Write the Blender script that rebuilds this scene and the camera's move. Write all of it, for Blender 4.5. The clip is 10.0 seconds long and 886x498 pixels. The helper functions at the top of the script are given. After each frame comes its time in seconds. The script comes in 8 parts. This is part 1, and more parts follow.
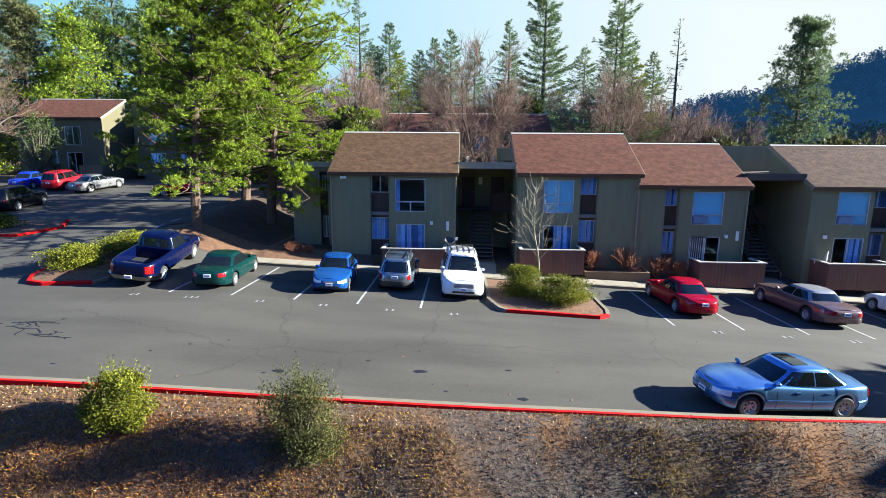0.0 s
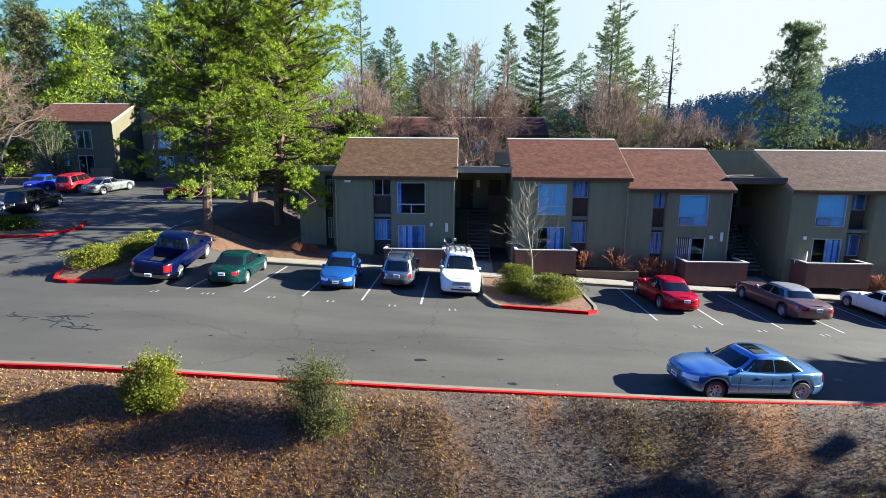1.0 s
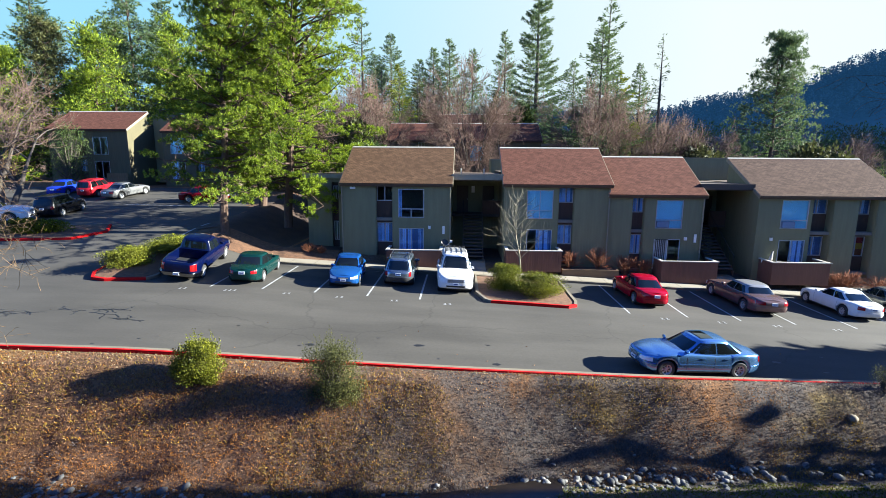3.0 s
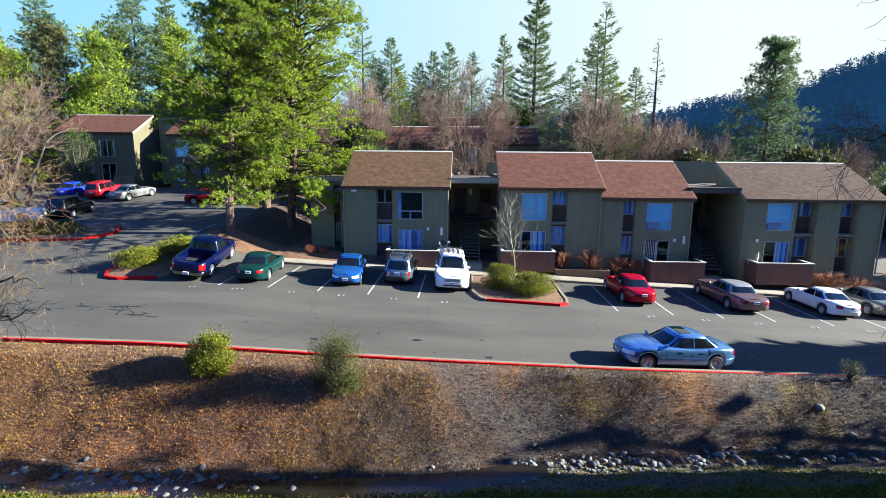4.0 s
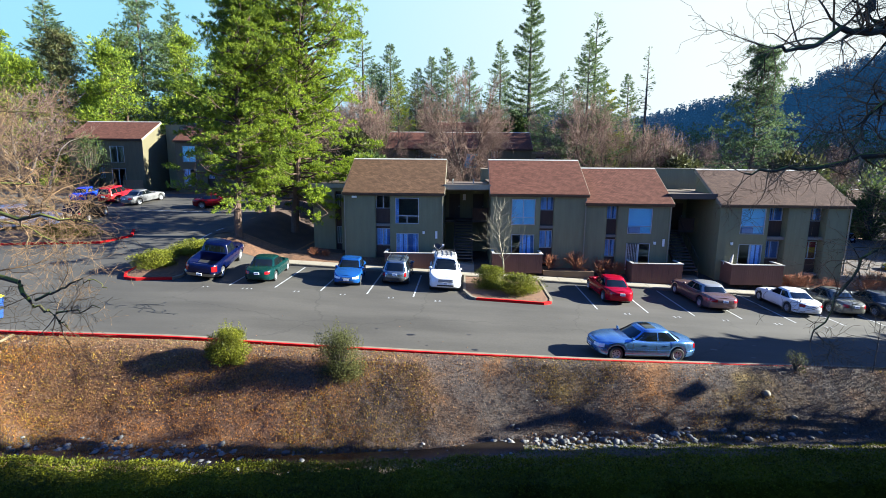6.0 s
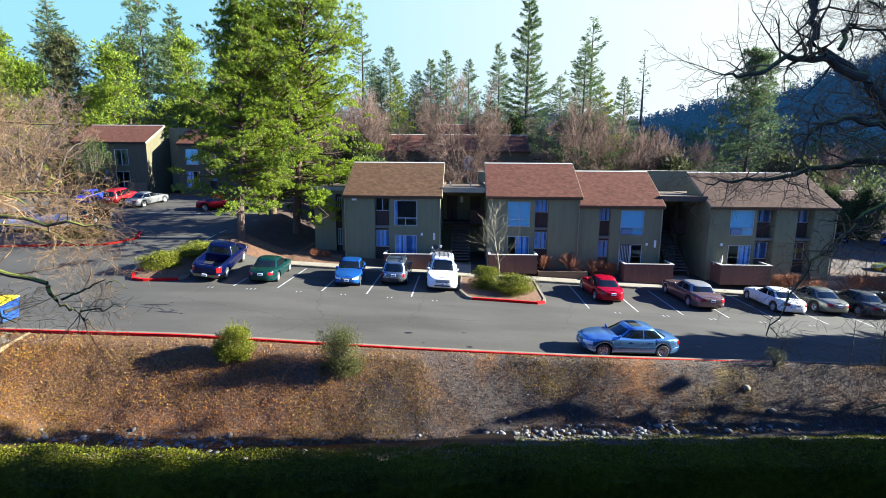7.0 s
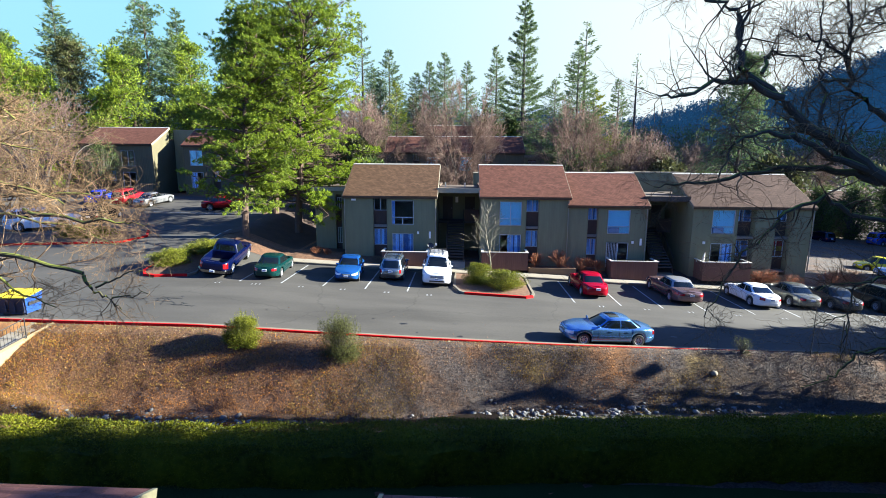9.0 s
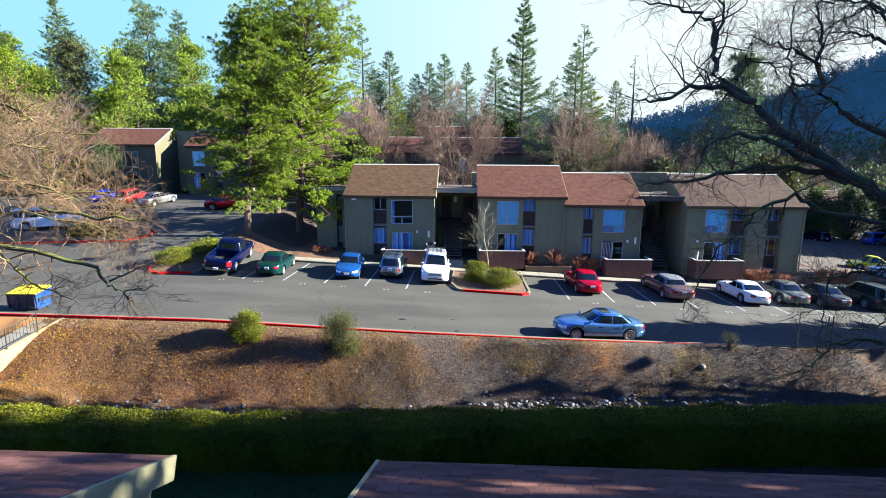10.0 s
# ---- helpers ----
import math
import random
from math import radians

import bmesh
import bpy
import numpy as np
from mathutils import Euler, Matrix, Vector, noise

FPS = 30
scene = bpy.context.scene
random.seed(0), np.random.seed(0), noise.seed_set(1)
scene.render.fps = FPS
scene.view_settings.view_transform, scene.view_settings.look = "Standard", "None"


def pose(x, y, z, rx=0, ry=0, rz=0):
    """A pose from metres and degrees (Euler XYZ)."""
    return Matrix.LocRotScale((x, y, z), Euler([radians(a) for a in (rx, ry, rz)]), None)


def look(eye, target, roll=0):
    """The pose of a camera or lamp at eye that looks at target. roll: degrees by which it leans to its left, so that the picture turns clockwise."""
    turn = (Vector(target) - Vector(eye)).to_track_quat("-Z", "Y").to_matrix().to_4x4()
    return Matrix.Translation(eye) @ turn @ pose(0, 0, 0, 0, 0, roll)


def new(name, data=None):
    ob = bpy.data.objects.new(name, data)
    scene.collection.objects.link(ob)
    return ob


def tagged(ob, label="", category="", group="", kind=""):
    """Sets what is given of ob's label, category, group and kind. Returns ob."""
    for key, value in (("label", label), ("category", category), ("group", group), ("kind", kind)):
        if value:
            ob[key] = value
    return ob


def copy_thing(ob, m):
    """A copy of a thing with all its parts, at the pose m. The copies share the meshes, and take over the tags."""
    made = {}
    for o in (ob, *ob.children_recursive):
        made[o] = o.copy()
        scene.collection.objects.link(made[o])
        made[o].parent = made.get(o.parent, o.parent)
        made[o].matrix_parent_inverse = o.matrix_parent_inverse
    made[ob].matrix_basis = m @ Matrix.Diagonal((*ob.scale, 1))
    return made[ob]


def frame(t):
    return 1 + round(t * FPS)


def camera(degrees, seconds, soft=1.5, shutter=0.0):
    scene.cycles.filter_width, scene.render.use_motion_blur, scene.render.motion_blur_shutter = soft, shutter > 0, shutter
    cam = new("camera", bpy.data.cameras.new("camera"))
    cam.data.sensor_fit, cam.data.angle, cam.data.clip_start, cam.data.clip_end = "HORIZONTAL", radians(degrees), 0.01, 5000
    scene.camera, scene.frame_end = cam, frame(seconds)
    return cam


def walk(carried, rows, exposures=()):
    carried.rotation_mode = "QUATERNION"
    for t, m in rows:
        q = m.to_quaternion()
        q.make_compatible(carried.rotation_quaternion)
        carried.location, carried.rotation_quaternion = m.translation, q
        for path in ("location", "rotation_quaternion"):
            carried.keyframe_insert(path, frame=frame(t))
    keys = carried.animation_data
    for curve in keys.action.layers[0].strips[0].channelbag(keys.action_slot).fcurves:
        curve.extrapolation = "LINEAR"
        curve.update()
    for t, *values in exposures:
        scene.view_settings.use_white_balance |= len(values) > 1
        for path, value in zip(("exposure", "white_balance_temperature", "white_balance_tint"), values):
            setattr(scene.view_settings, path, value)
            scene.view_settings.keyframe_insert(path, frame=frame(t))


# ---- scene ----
cam = camera(84.0, 10.0, soft=0.4)
PATH = [
    (0, (-0.206, 0.175, 6.38), (-0.286, 2.143, 6.03), 0.5),
    (0.5, (-0.15, -0.582, 6.505), (-0.23, 1.385, 6.155), 0.5),
    (1, (-0.067, -1.332, 6.642), (-0.149, 0.636, 6.293), 0.5),
    (1.5, (-0.033, -2.029, 6.772), (-0.113, -0.061, 6.424), 0.5),
    (2, (0.025, -2.747, 6.939), (-0.056, -0.78, 6.589), 0.5),
    (2.5, (0.126, -3.413, 7.09), (0.045, -1.445, 6.739), 0.4),
    (4, (0.431, -5.266, 7.404), (0.349, -3.298, 7.058), 0.5),
    (4.5, (0.56, -5.86, 7.548), (0.478, -3.892, 7.202), 0.5),
    (5, (0.675, -6.404, 7.663), (0.593, -4.436, 7.318), 0.5),
    (5.5, (0.799, -6.942, 7.81), (0.717, -4.974, 7.465), 0.5),
    (7, (1.153, -8.455, 8.209), (1.07, -6.486, 7.865), 0.4),
    (7.5, (1.285, -8.927, 8.302), (1.201, -6.959, 7.957), 0.4),
    (8, (1.388, -9.384, 8.345), (1.304, -7.415, 8.002), 0.4),
    (8.5, (1.516, -9.809, 8.37), (1.432, -7.84, 8.026), 0.4),
    (9, (1.627, -10.214, 8.356), (1.543, -8.246, 8.012), 0.4),
    (9.5, (1.744, -10.607, 8.342), (1.657, -8.639, 8.0), 0.4),
    (10, (1.822, -11.014, 8.345), (1.736, -9.045, 8.003), 0.4),
]
walk(cam, [(t, look(eye, target, roll)) for t, eye, target, roll in PATH], exposures=[(0.0, 2.44), (5.0, 2.54), (10.0, 2.63)])

# ---- world, sun, exposure ----
SUN_EL, SUN_AZ = radians(20.0), radians(87.0)
world = bpy.data.worlds.new("sky")
scene.world = world
world.use_nodes = True
wn, wl = world.node_tree.nodes, world.node_tree.links
sky = wn.new("ShaderNodeTexSky")
sky.sky_type, sky.sun_disc = "NISHITA", False
sky.sun_elevation, sky.sun_rotation = SUN_EL, SUN_AZ
sky.altitude, sky.air_density, sky.dust_density, sky.ozone_density = 1500, 1.0, 0.7, 4.0
tint = wn.new("ShaderNodeMix")
tint.data_type, tint.blend_type = "RGBA", "MULTIPLY"
tint.inputs[0].default_value = 1.0
tint.inputs[7].default_value = (0.57, 0.96, 1.65, 1)
wl.new(sky.outputs[0], tint.inputs[6]), wl.new(tint.outputs[2], wn["Background"].inputs[0])
wn["Background"].inputs[1].default_value = 0.045
sun = new("sun", bpy.data.lights.new("sun", "SUN"))
sun.data.energy, sun.data.angle, sun.data.color = 5.0, radians(0.6), (0.965, 0.985, 0.905)
to_sun = Vector((math.cos(SUN_EL) * math.sin(SUN_AZ), math.cos(SUN_EL) * math.cos(SUN_AZ), math.sin(SUN_EL)))
sun.matrix_world = look(to_sun * 200, (0, 0, 0))
scene.view_settings.exposure = 2.5


# ---- materials ----
def material(name, col, col2=None, rough=0.8, metal=0.0, scale=6.0, fine=60.0, bump=0.3, island=0.0, objvar=0.0, coat=0.0, stretch=(1, 1, 1), translucent=0.0, spec=0.5):
    """A worn surface: two colours mixed by a coarse and a fine noise, with relief."""
    m = bpy.data.materials.new(name)
    m.use_nodes = True
    n, l = m.node_tree.nodes, m.node_tree.links
    p = n["Principled BSDF"]
    p.inputs["Roughness"].default_value, p.inputs["Metallic"].default_value = rough, metal
    p.inputs["Coat Weight"].default_value = coat
    p.inputs["Specular IOR Level"].default_value = spec
    col2 = col2 or tuple(c * 0.75 for c in col)
    tc, mp = n.new("ShaderNodeTexCoord"), n.new("ShaderNodeMapping")
    mp.inputs["Scale"].default_value = stretch
    l.new(tc.outputs["Object"], mp.inputs[0])
    a, b = n.new("ShaderNodeTexNoise"), n.new("ShaderNodeTexNoise")
    a.inputs["Scale"].default_value, b.inputs["Scale"].default_value = scale, fine
    a.inputs["Detail"].default_value, b.inputs["Detail"].default_value = 5, 3
    l.new(mp.outputs[0], a.inputs[0]), l.new(mp.outputs[0], b.inputs[0])
    add = n.new("ShaderNodeMath")
    add.operation = "MULTIPLY_ADD"
    add.inputs[1].default_value = 0.45
    l.new(b.outputs[0], add.inputs[0])
    half = n.new("ShaderNodeMath")
    half.operation = "MULTIPLY"
    half.inputs[1].default_value = 0.6
    l.new(a.outputs[0], half.inputs[0]), l.new(half.outputs[0], add.inputs[2])
    fac = add.outputs[0]
    if island or objvar:
        src = n.new("ShaderNodeNewGeometry").outputs["Random Per Island"] if island else n.new("ShaderNodeObjectInfo").outputs["Random"]
        mx = n.new("ShaderNodeMath")
        mx.operation = "MULTIPLY_ADD"
        mx.inputs[1].default_value = island or objvar
        l.new(src, mx.inputs[0]), l.new(fac, mx.inputs[2])
        sub = n.new("ShaderNodeMath")
        sub.operation = "SUBTRACT"
        sub.inputs[1].default_value = (island or objvar) / 2
        l.new(mx.outputs[0], sub.inputs[0])
        fac = sub.outputs[0]
    ramp = n.new("ShaderNodeValToRGB")
    ramp.color_ramp.elements[0].position, ramp.color_ramp.elements[1].position = 0.3, 0.72
    ramp.color_ramp.elements[0].color, ramp.color_ramp.elements[1].color = (*col2, 1), (*col, 1)
    l.new(fac, ramp.inputs[0]), l.new(ramp.outputs[0], p.inputs["Base Color"])
    if bump:
        bp = n.new("ShaderNodeBump")
        bp.inputs["Strength"].default_value, bp.inputs["Distance"].default_value = bump, 0.02
        l.new(fac, bp.inputs["Height"]), l.new(bp.outputs[0], p.inputs["Normal"])
    if translucent:
        tr, mix = n.new("ShaderNodeBsdfTranslucent"), n.new("ShaderNodeMixShader")
        mix.inputs[0].default_value = translucent
        l.new(ramp.outputs[0], tr.inputs[0])
        l.new(p.outputs[0], mix.inputs[1]), l.new(tr.outputs[0], mix.inputs[2])
        l.new(mix.outputs[0], n["Material Output"].inputs[0])
    return m


def glass(name, tint, rough=0.03, alpha=1.0):
    m = bpy.data.materials.new(name)
    m.use_nodes = True
    p = m.node_tree.nodes["Principled BSDF"]
    p.inputs["Base Color"].default_value = (*tint, 1)
    p.inputs["Roughness"].default_value = rough
    p.inputs["IOR"].default_value = 1.5
    p.inputs["Specular IOR Level"].default_value = 0.5
    p.inputs["Transmission Weight"].default_value = alpha
    p.inputs["Specular Tint"].default_value = (0.5, 0.85, 1.0, 1)
    return m


def siding(name, col, col2, pitch=0.2):
    """Grooved vertical wood siding, weathered paint."""
    m = material(name, col, col2, rough=0.85, scale=1.2, fine=25, bump=0.15, stretch=(3, 3, 0.5))
    n, l = m.node_tree.nodes, m.node_tree.links
    p = n["Principled BSDF"]
    tc, sp, wv = n.new("ShaderNodeTexCoord"), n.new("ShaderNodeSeparateXYZ"), n.new("ShaderNodeMath")
    l.new(tc.outputs["Object"], sp.inputs[0])
    s = n.new("ShaderNodeMath")
    s.operation = "ADD"
    l.new(sp.outputs[0], s.inputs[0]), l.new(sp.outputs[1], s.inputs[1])
    wv.operation = "PINGPONG"
    wv.inputs[1].default_value = pitch / 2
    l.new(s.outputs[0], wv.inputs[0])
    ls = n.new("ShaderNodeMath")
    ls.operation = "GREATER_THAN"
    ls.inputs[1].default_value = 0.008
    l.new(wv.outputs[0], ls.inputs[0])
    bp = n.new("ShaderNodeBump")
    bp.inputs["Strength"].default_value, bp.inputs["Distance"].default_value = 0.8, 0.012
    l.new(ls.outputs[0], bp.inputs["Height"]), l.new(bp.outputs[0], p.inputs["Normal"])
    return m


def shingle(name, col, col2, course=0.14):
    """Asphalt shingles: courses up the slope, tabs along it, each tab with its own tone."""
    m = material(name, col, col2, rough=0.95, scale=2.5, fine=18, bump=0.2, spec=0.12)
    n, l = m.node_tree.nodes, m.node_tree.links
    p = n["Principled BSDF"]
    ramp = [x for x in n if x.bl_idname == "ShaderNodeValToRGB"][0]
    tc, mp, br = n.new("ShaderNodeTexCoord"), n.new("ShaderNodeMapping"), n.new("ShaderNodeTexBrick")
    l.new(tc.outputs["Object"], mp.inputs[0])
    br.inputs["Color1"].default_value, br.inputs["Color2"].default_value = (0.72, 0.72, 0.72, 1), (1.25, 1.25, 1.25, 1)
    br.inputs["Mortar"].default_value = (0.35, 0.35, 0.35, 1)
    br.inputs["Scale"].default_value = 1.0
    br.inputs["Brick Width"].default_value, br.inputs["Row Height"].default_value, br.inputs["Mortar Size"].default_value = 0.24, course, 0.009
    l.new(mp.outputs[0], br.inputs[0])
    mul = n.new("ShaderNodeMix")
    mul.data_type, mul.blend_type = "RGBA", "MULTIPLY"
    mul.inputs[0].default_value = 0.8
    l.new(ramp.outputs[0], mul.inputs[6]), l.new(br.outputs[0], mul.inputs[7])
    l.new(mul.outputs[2], p.inputs["Base Color"])
    bp = n.new("ShaderNodeBump")
    bp.inputs["Strength"].default_value, bp.inputs["Distance"].default_value = 0.5, 0.01
    l.new(br.outputs[0], bp.inputs["Height"]), l.new(bp.outputs[0], p.inputs["Normal"])
    return m


M = {}
M["asphalt"] = material("asphalt", (0.065, 0.059, 0.05), (0.049, 0.0445, 0.038), rough=0.92, scale=0.35, fine=9, bump=0.15, spec=0.3)
def asphalt_detail(m):
    """Fine cracks, sealed seams and darker stains over the paving."""
    n, l = m.node_tree.nodes, m.node_tree.links
    p = n["Principled BSDF"]
    src = p.inputs["Base Color"].links[0].from_socket
    tc = n.new("ShaderNodeTexCoord")
    warp, mixv = n.new("ShaderNodeTexNoise"), n.new("ShaderNodeVectorMath")
    warp.inputs["Scale"].default_value, warp.inputs["Detail"].default_value = 0.8, 6
    l.new(tc.outputs["Object"], warp.inputs[0])
    mixv.operation = "MULTIPLY_ADD"
    mixv.inputs[1].default_value = (1.6, 1.6, 0)
    l.new(warp.outputs["Color"], mixv.inputs[0]), l.new(tc.outputs["Object"], mixv.inputs[2])
    vo = n.new("ShaderNodeTexVoronoi")
    vo.feature = "DISTANCE_TO_EDGE"
    vo.inputs["Scale"].default_value = 0.1
    l.new(mixv.outputs[0], vo.inputs[0])
    cr = n.new("ShaderNodeMapRange")
    cr.inputs[1].default_value, cr.inputs[2].default_value, cr.inputs[3].default_value, cr.inputs[4].default_value = 0.0, 0.006, 0.78, 1.0
    l.new(vo.outputs[0], cr.inputs[0])
    st, sr = n.new("ShaderNodeTexNoise"), n.new("ShaderNodeMapRange")
    st.inputs["Scale"].default_value, st.inputs["Detail"].default_value = 0.55, 7
    sr.inputs[1].default_value, sr.inputs[2].default_value, sr.inputs[3].default_value, sr.inputs[4].default_value = 0.35, 0.62, 0.78, 1.12
    worn = n.new("ShaderNodeMapping")
    worn.inputs["Scale"].default_value = (0.22, 1.0, 1.0)
    l.new(tc.outputs["Object"], worn.inputs[0]), l.new(worn.outputs[0], st.inputs[0]), l.new(st.outputs[0], sr.inputs[0])
    mu = n.new("ShaderNodeMath")
    mu.operation = "MULTIPLY"
    l.new(cr.outputs[0], mu.inputs[0]), l.new(sr.outputs[0], mu.inputs[1])
    mx = n.new("ShaderNodeMix")
    mx.data_type, mx.blend_type = "RGBA", "MULTIPLY"
    mx.inputs[0].default_value = 1.0
    l.new(src, mx.inputs[6]), l.new(mu.outputs[0], mx.inputs[7])
    l.new(mx.outputs[2], p.inputs["Base Color"])


asphalt_detail(M["asphalt"])
M["soil"] = material("leaf_litter_soil", (0.15, 0.086, 0.047), (0.052, 0.03, 0.018), rough=0.95, scale=0.9, fine=22, bump=0.8)
def ground_cover(m):
    """Dead ground cover: drifts of lilac-grey, rust and gold, broken into leaf-sized pieces."""
    n, l = m.node_tree.nodes, m.node_tree.links
    p = n["Principled BSDF"]
    tc = n.new("ShaderNodeTexCoord")
    big, rp = n.new("ShaderNodeTexNoise"), n.new("ShaderNodeValToRGB")
    big.inputs["Scale"].default_value, big.inputs["Detail"].default_value, big.inputs["Roughness"].default_value = 0.28, 6, 0.62
    e = rp.color_ramp.elements
    e[0].position, e[0].color = 0.34, (0.17, 0.07, 0.02, 1)
    e[1].position, e[1].color = 0.68, (0.16, 0.105, 0.03, 1)
    for pos, c in ((0.44, (0.074, 0.043, 0.026, 1)), (0.52, (0.064, 0.05, 0.043, 1)), (0.6, (0.08, 0.05, 0.028, 1))):
        k = e.new(pos)
        k.color = c
    l.new(tc.outputs["Object"], big.inputs[0]), l.new(big.outputs[0], rp.inputs[0])
    vo, mr, mx, sep = n.new("ShaderNodeTexVoronoi"), n.new("ShaderNodeMapRange"), n.new("ShaderNodeMix"), n.new("ShaderNodeSeparateXYZ")
    vo.inputs["Scale"].default_value = 17.0
    l.new(tc.outputs["Object"], vo.inputs[0]), l.new(vo.outputs["Color"], sep.inputs[0])
    mr.inputs[3].default_value, mr.inputs[4].default_value = 0.45, 1.3
    l.new(sep.outputs[0], mr.inputs[0])
    mx.data_type, mx.blend_type = "RGBA", "MULTIPLY"
    mx.inputs[0].default_value = 1.0
    wx, wm, rich = n.new("ShaderNodeSeparateXYZ"), n.new("ShaderNodeMapRange"), n.new("ShaderNodeMix")
    wm.inputs[1].default_value, wm.inputs[2].default_value, wm.inputs[3].default_value, wm.inputs[4].default_value = -14, 2, 0.75, 0.0
    l.new(tc.outputs["Object"], wx.inputs[0]), l.new(wx.outputs[0], wm.inputs[0])
    rich.data_type = "RGBA"
    rich.inputs[7].default_value = (0.178, 0.082, 0.031, 1)
    l.new(wm.outputs[0], rich.inputs[0]), l.new(rp.outputs[0], rich.inputs[6])
    l.new(rich.outputs[2], mx.inputs[6]), l.new(mr.outputs[0], mx.inputs[7]), l.new(mx.outputs[2], p.inputs["Base Color"])
    bp = n.new("ShaderNodeBump")
    bp.inputs["Strength"].default_value, bp.inputs["Distance"].default_value = 1.0, 0.06
    l.new(sep.outputs[1], bp.inputs["Height"]), l.new(bp.outputs[0], p.inputs["Normal"])


ground_cover(M["soil"])
M["litter"] = material("dry_leaves", (0.34, 0.185, 0.09), (0.12, 0.058, 0.03), rough=0.85, scale=0.35, fine=2.5, bump=0, island=0.4, translucent=0.15, spec=0.15)
M["litter_grey"] = material("grey_dead_stems", (0.12, 0.105, 0.1), (0.04, 0.035, 0.034), rough=0.9, scale=0.5, fine=3, bump=0, island=0.6, spec=0.1)
M["litter_rust"] = material("rust_dead_leaves", (0.46, 0.18, 0.03), (0.16, 0.06, 0.014), rough=0.9, scale=0.5, fine=3, bump=0, island=0.6, translucent=0.2, spec=0.1)
M["twig_oak"] = material("oak_twigs", (0.23, 0.145, 0.078), (0.055, 0.036, 0.022), rough=0.9, scale=0.5, fine=5, bump=0, island=0.5, spec=0.1)
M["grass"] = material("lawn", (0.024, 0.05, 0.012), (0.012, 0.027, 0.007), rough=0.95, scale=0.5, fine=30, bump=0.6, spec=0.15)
M["kerb"] = material("concrete_kerb", (0.175, 0.145, 0.1), (0.115, 0.095, 0.068), rough=0.9, scale=2, fine=40, bump=0.2)
M["walk"] = material("concrete_walk", (0.253, 0.22, 0.165), (0.1815, 0.154, 0.1155), rough=0.9, scale=1.2, fine=30, bump=0.2)
M["red"] = material("red_kerb_paint", (0.5, 0.008, 0.009), (0.33, 0.006, 0.007), rough=0.8, scale=3, fine=30, bump=0.2, spec=0.1)
M["line"] = material("white_road_paint", (0.38, 0.38, 0.37), (0.15, 0.15, 0.15), rough=0.8, scale=4, fine=25, bump=0.1)
M["siding"] = siding("olive_siding", (0.178, 0.17, 0.09), (0.137, 0.13, 0.07))
# Olive siding darkened: tree shade on the far blocks put into the colour.
M["siding_shaded"] = siding("shaded_olive_siding", (0.1, 0.086, 0.042), (0.075, 0.064, 0.033))
M["brown"] = siding("dark_brown_panel", (0.064, 0.038, 0.027), (0.044, 0.026, 0.019))
M["patio"] = siding("red_brown_boards", (0.145, 0.064, 0.042), (0.1, 0.044, 0.029), 0.15)
M["cap"] = material("pale_painted_trim", (0.434, 0.406, 0.35), (0.336, 0.308, 0.259), rough=0.7, scale=3, fine=30, bump=0.1)
M["fascia"] = material("tan_trim", (0.252, 0.216, 0.144), (0.192, 0.162, 0.108), rough=0.7, scale=3, fine=30, bump=0.1)
M["cream_trim"] = material("cream_trim", (0.3, 0.27, 0.155), (0.2, 0.18, 0.1), rough=0.75, scale=2, fine=25, bump=0.15)
M["darktrim"] = material("brown_trim", (0.06, 0.039, 0.027), (0.042, 0.027, 0.018), rough=0.7, scale=3, fine=30, bump=0.1)
M["roof_brown"] = shingle("brown_shingles", (0.115, 0.065, 0.036), (0.065, 0.036, 0.021))
M["roof_red"] = shingle("red_brown_shingles", (0.13, 0.054, 0.036), (0.078, 0.032, 0.022))
M["roof_grey"] = shingle("grey_brown_shingles", (0.105, 0.066, 0.048), (0.062, 0.039, 0.029))
M["flatroof"] = material("gravel_roof", (0.1, 0.062, 0.036), (0.055, 0.036, 0.023), rough=0.95, scale=2, fine=40)
M["frame"] = material("window_frame", (0.42, 0.44, 0.46), (0.32, 0.34, 0.36), rough=0.4, scale=4, fine=20, bump=0)
# White blinds: skylight blue is put into the colour, brighter in the upstairs copy.
M["blind"] = material("sky_blue_blinds", (0.3, 0.58, 0.95), (0.06, 0.14, 0.34), rough=0.8, scale=2, fine=12, bump=0.1, island=1.1)
M["blind_skylit"] = material("skylit_blinds", (0.3, 0.74, 0.88), (0.24, 0.64, 0.8), rough=0.8, scale=2, fine=12, bump=0.1)
M["cloth_red"] = material("red_cloth", (0.3, 0.02, 0.03), (0.2, 0.012, 0.02), rough=0.9, scale=3, fine=30, bump=0.1)
M["cloth_gold"] = material("gold_cloth", (0.42, 0.26, 0.02), (0.3, 0.18, 0.015), rough=0.9, scale=3, fine=30, bump=0.1)
M["cloth_rust"] = material("rust_cloth", (0.22, 0.07, 0.02), (0.15, 0.045, 0.015), rough=0.9, scale=3, fine=30, bump=0.1)
M["inside"] = material("dim_room_paint", (0.168, 0.156, 0.138), (0.12, 0.114, 0.102), rough=0.9, scale=1, fine=8, bump=0)
M["ac_shell"] = material("grey_enamel", (0.13, 0.2, 0.3), (0.1, 0.15, 0.23), rough=0.5, scale=4, fine=30, bump=0.05)
M["pane"] = glass("window_glass", (0.95, 0.97, 1.0))
M["carglass"] = glass("tinted_car_glass", (0.005, 0.007, 0.008), 0.03, 0.0)
M["rubber"] = material("tyre_rubber", (0.03, 0.03, 0.03), (0.018, 0.018, 0.018), rough=0.85, scale=10, fine=60, bump=0.2)
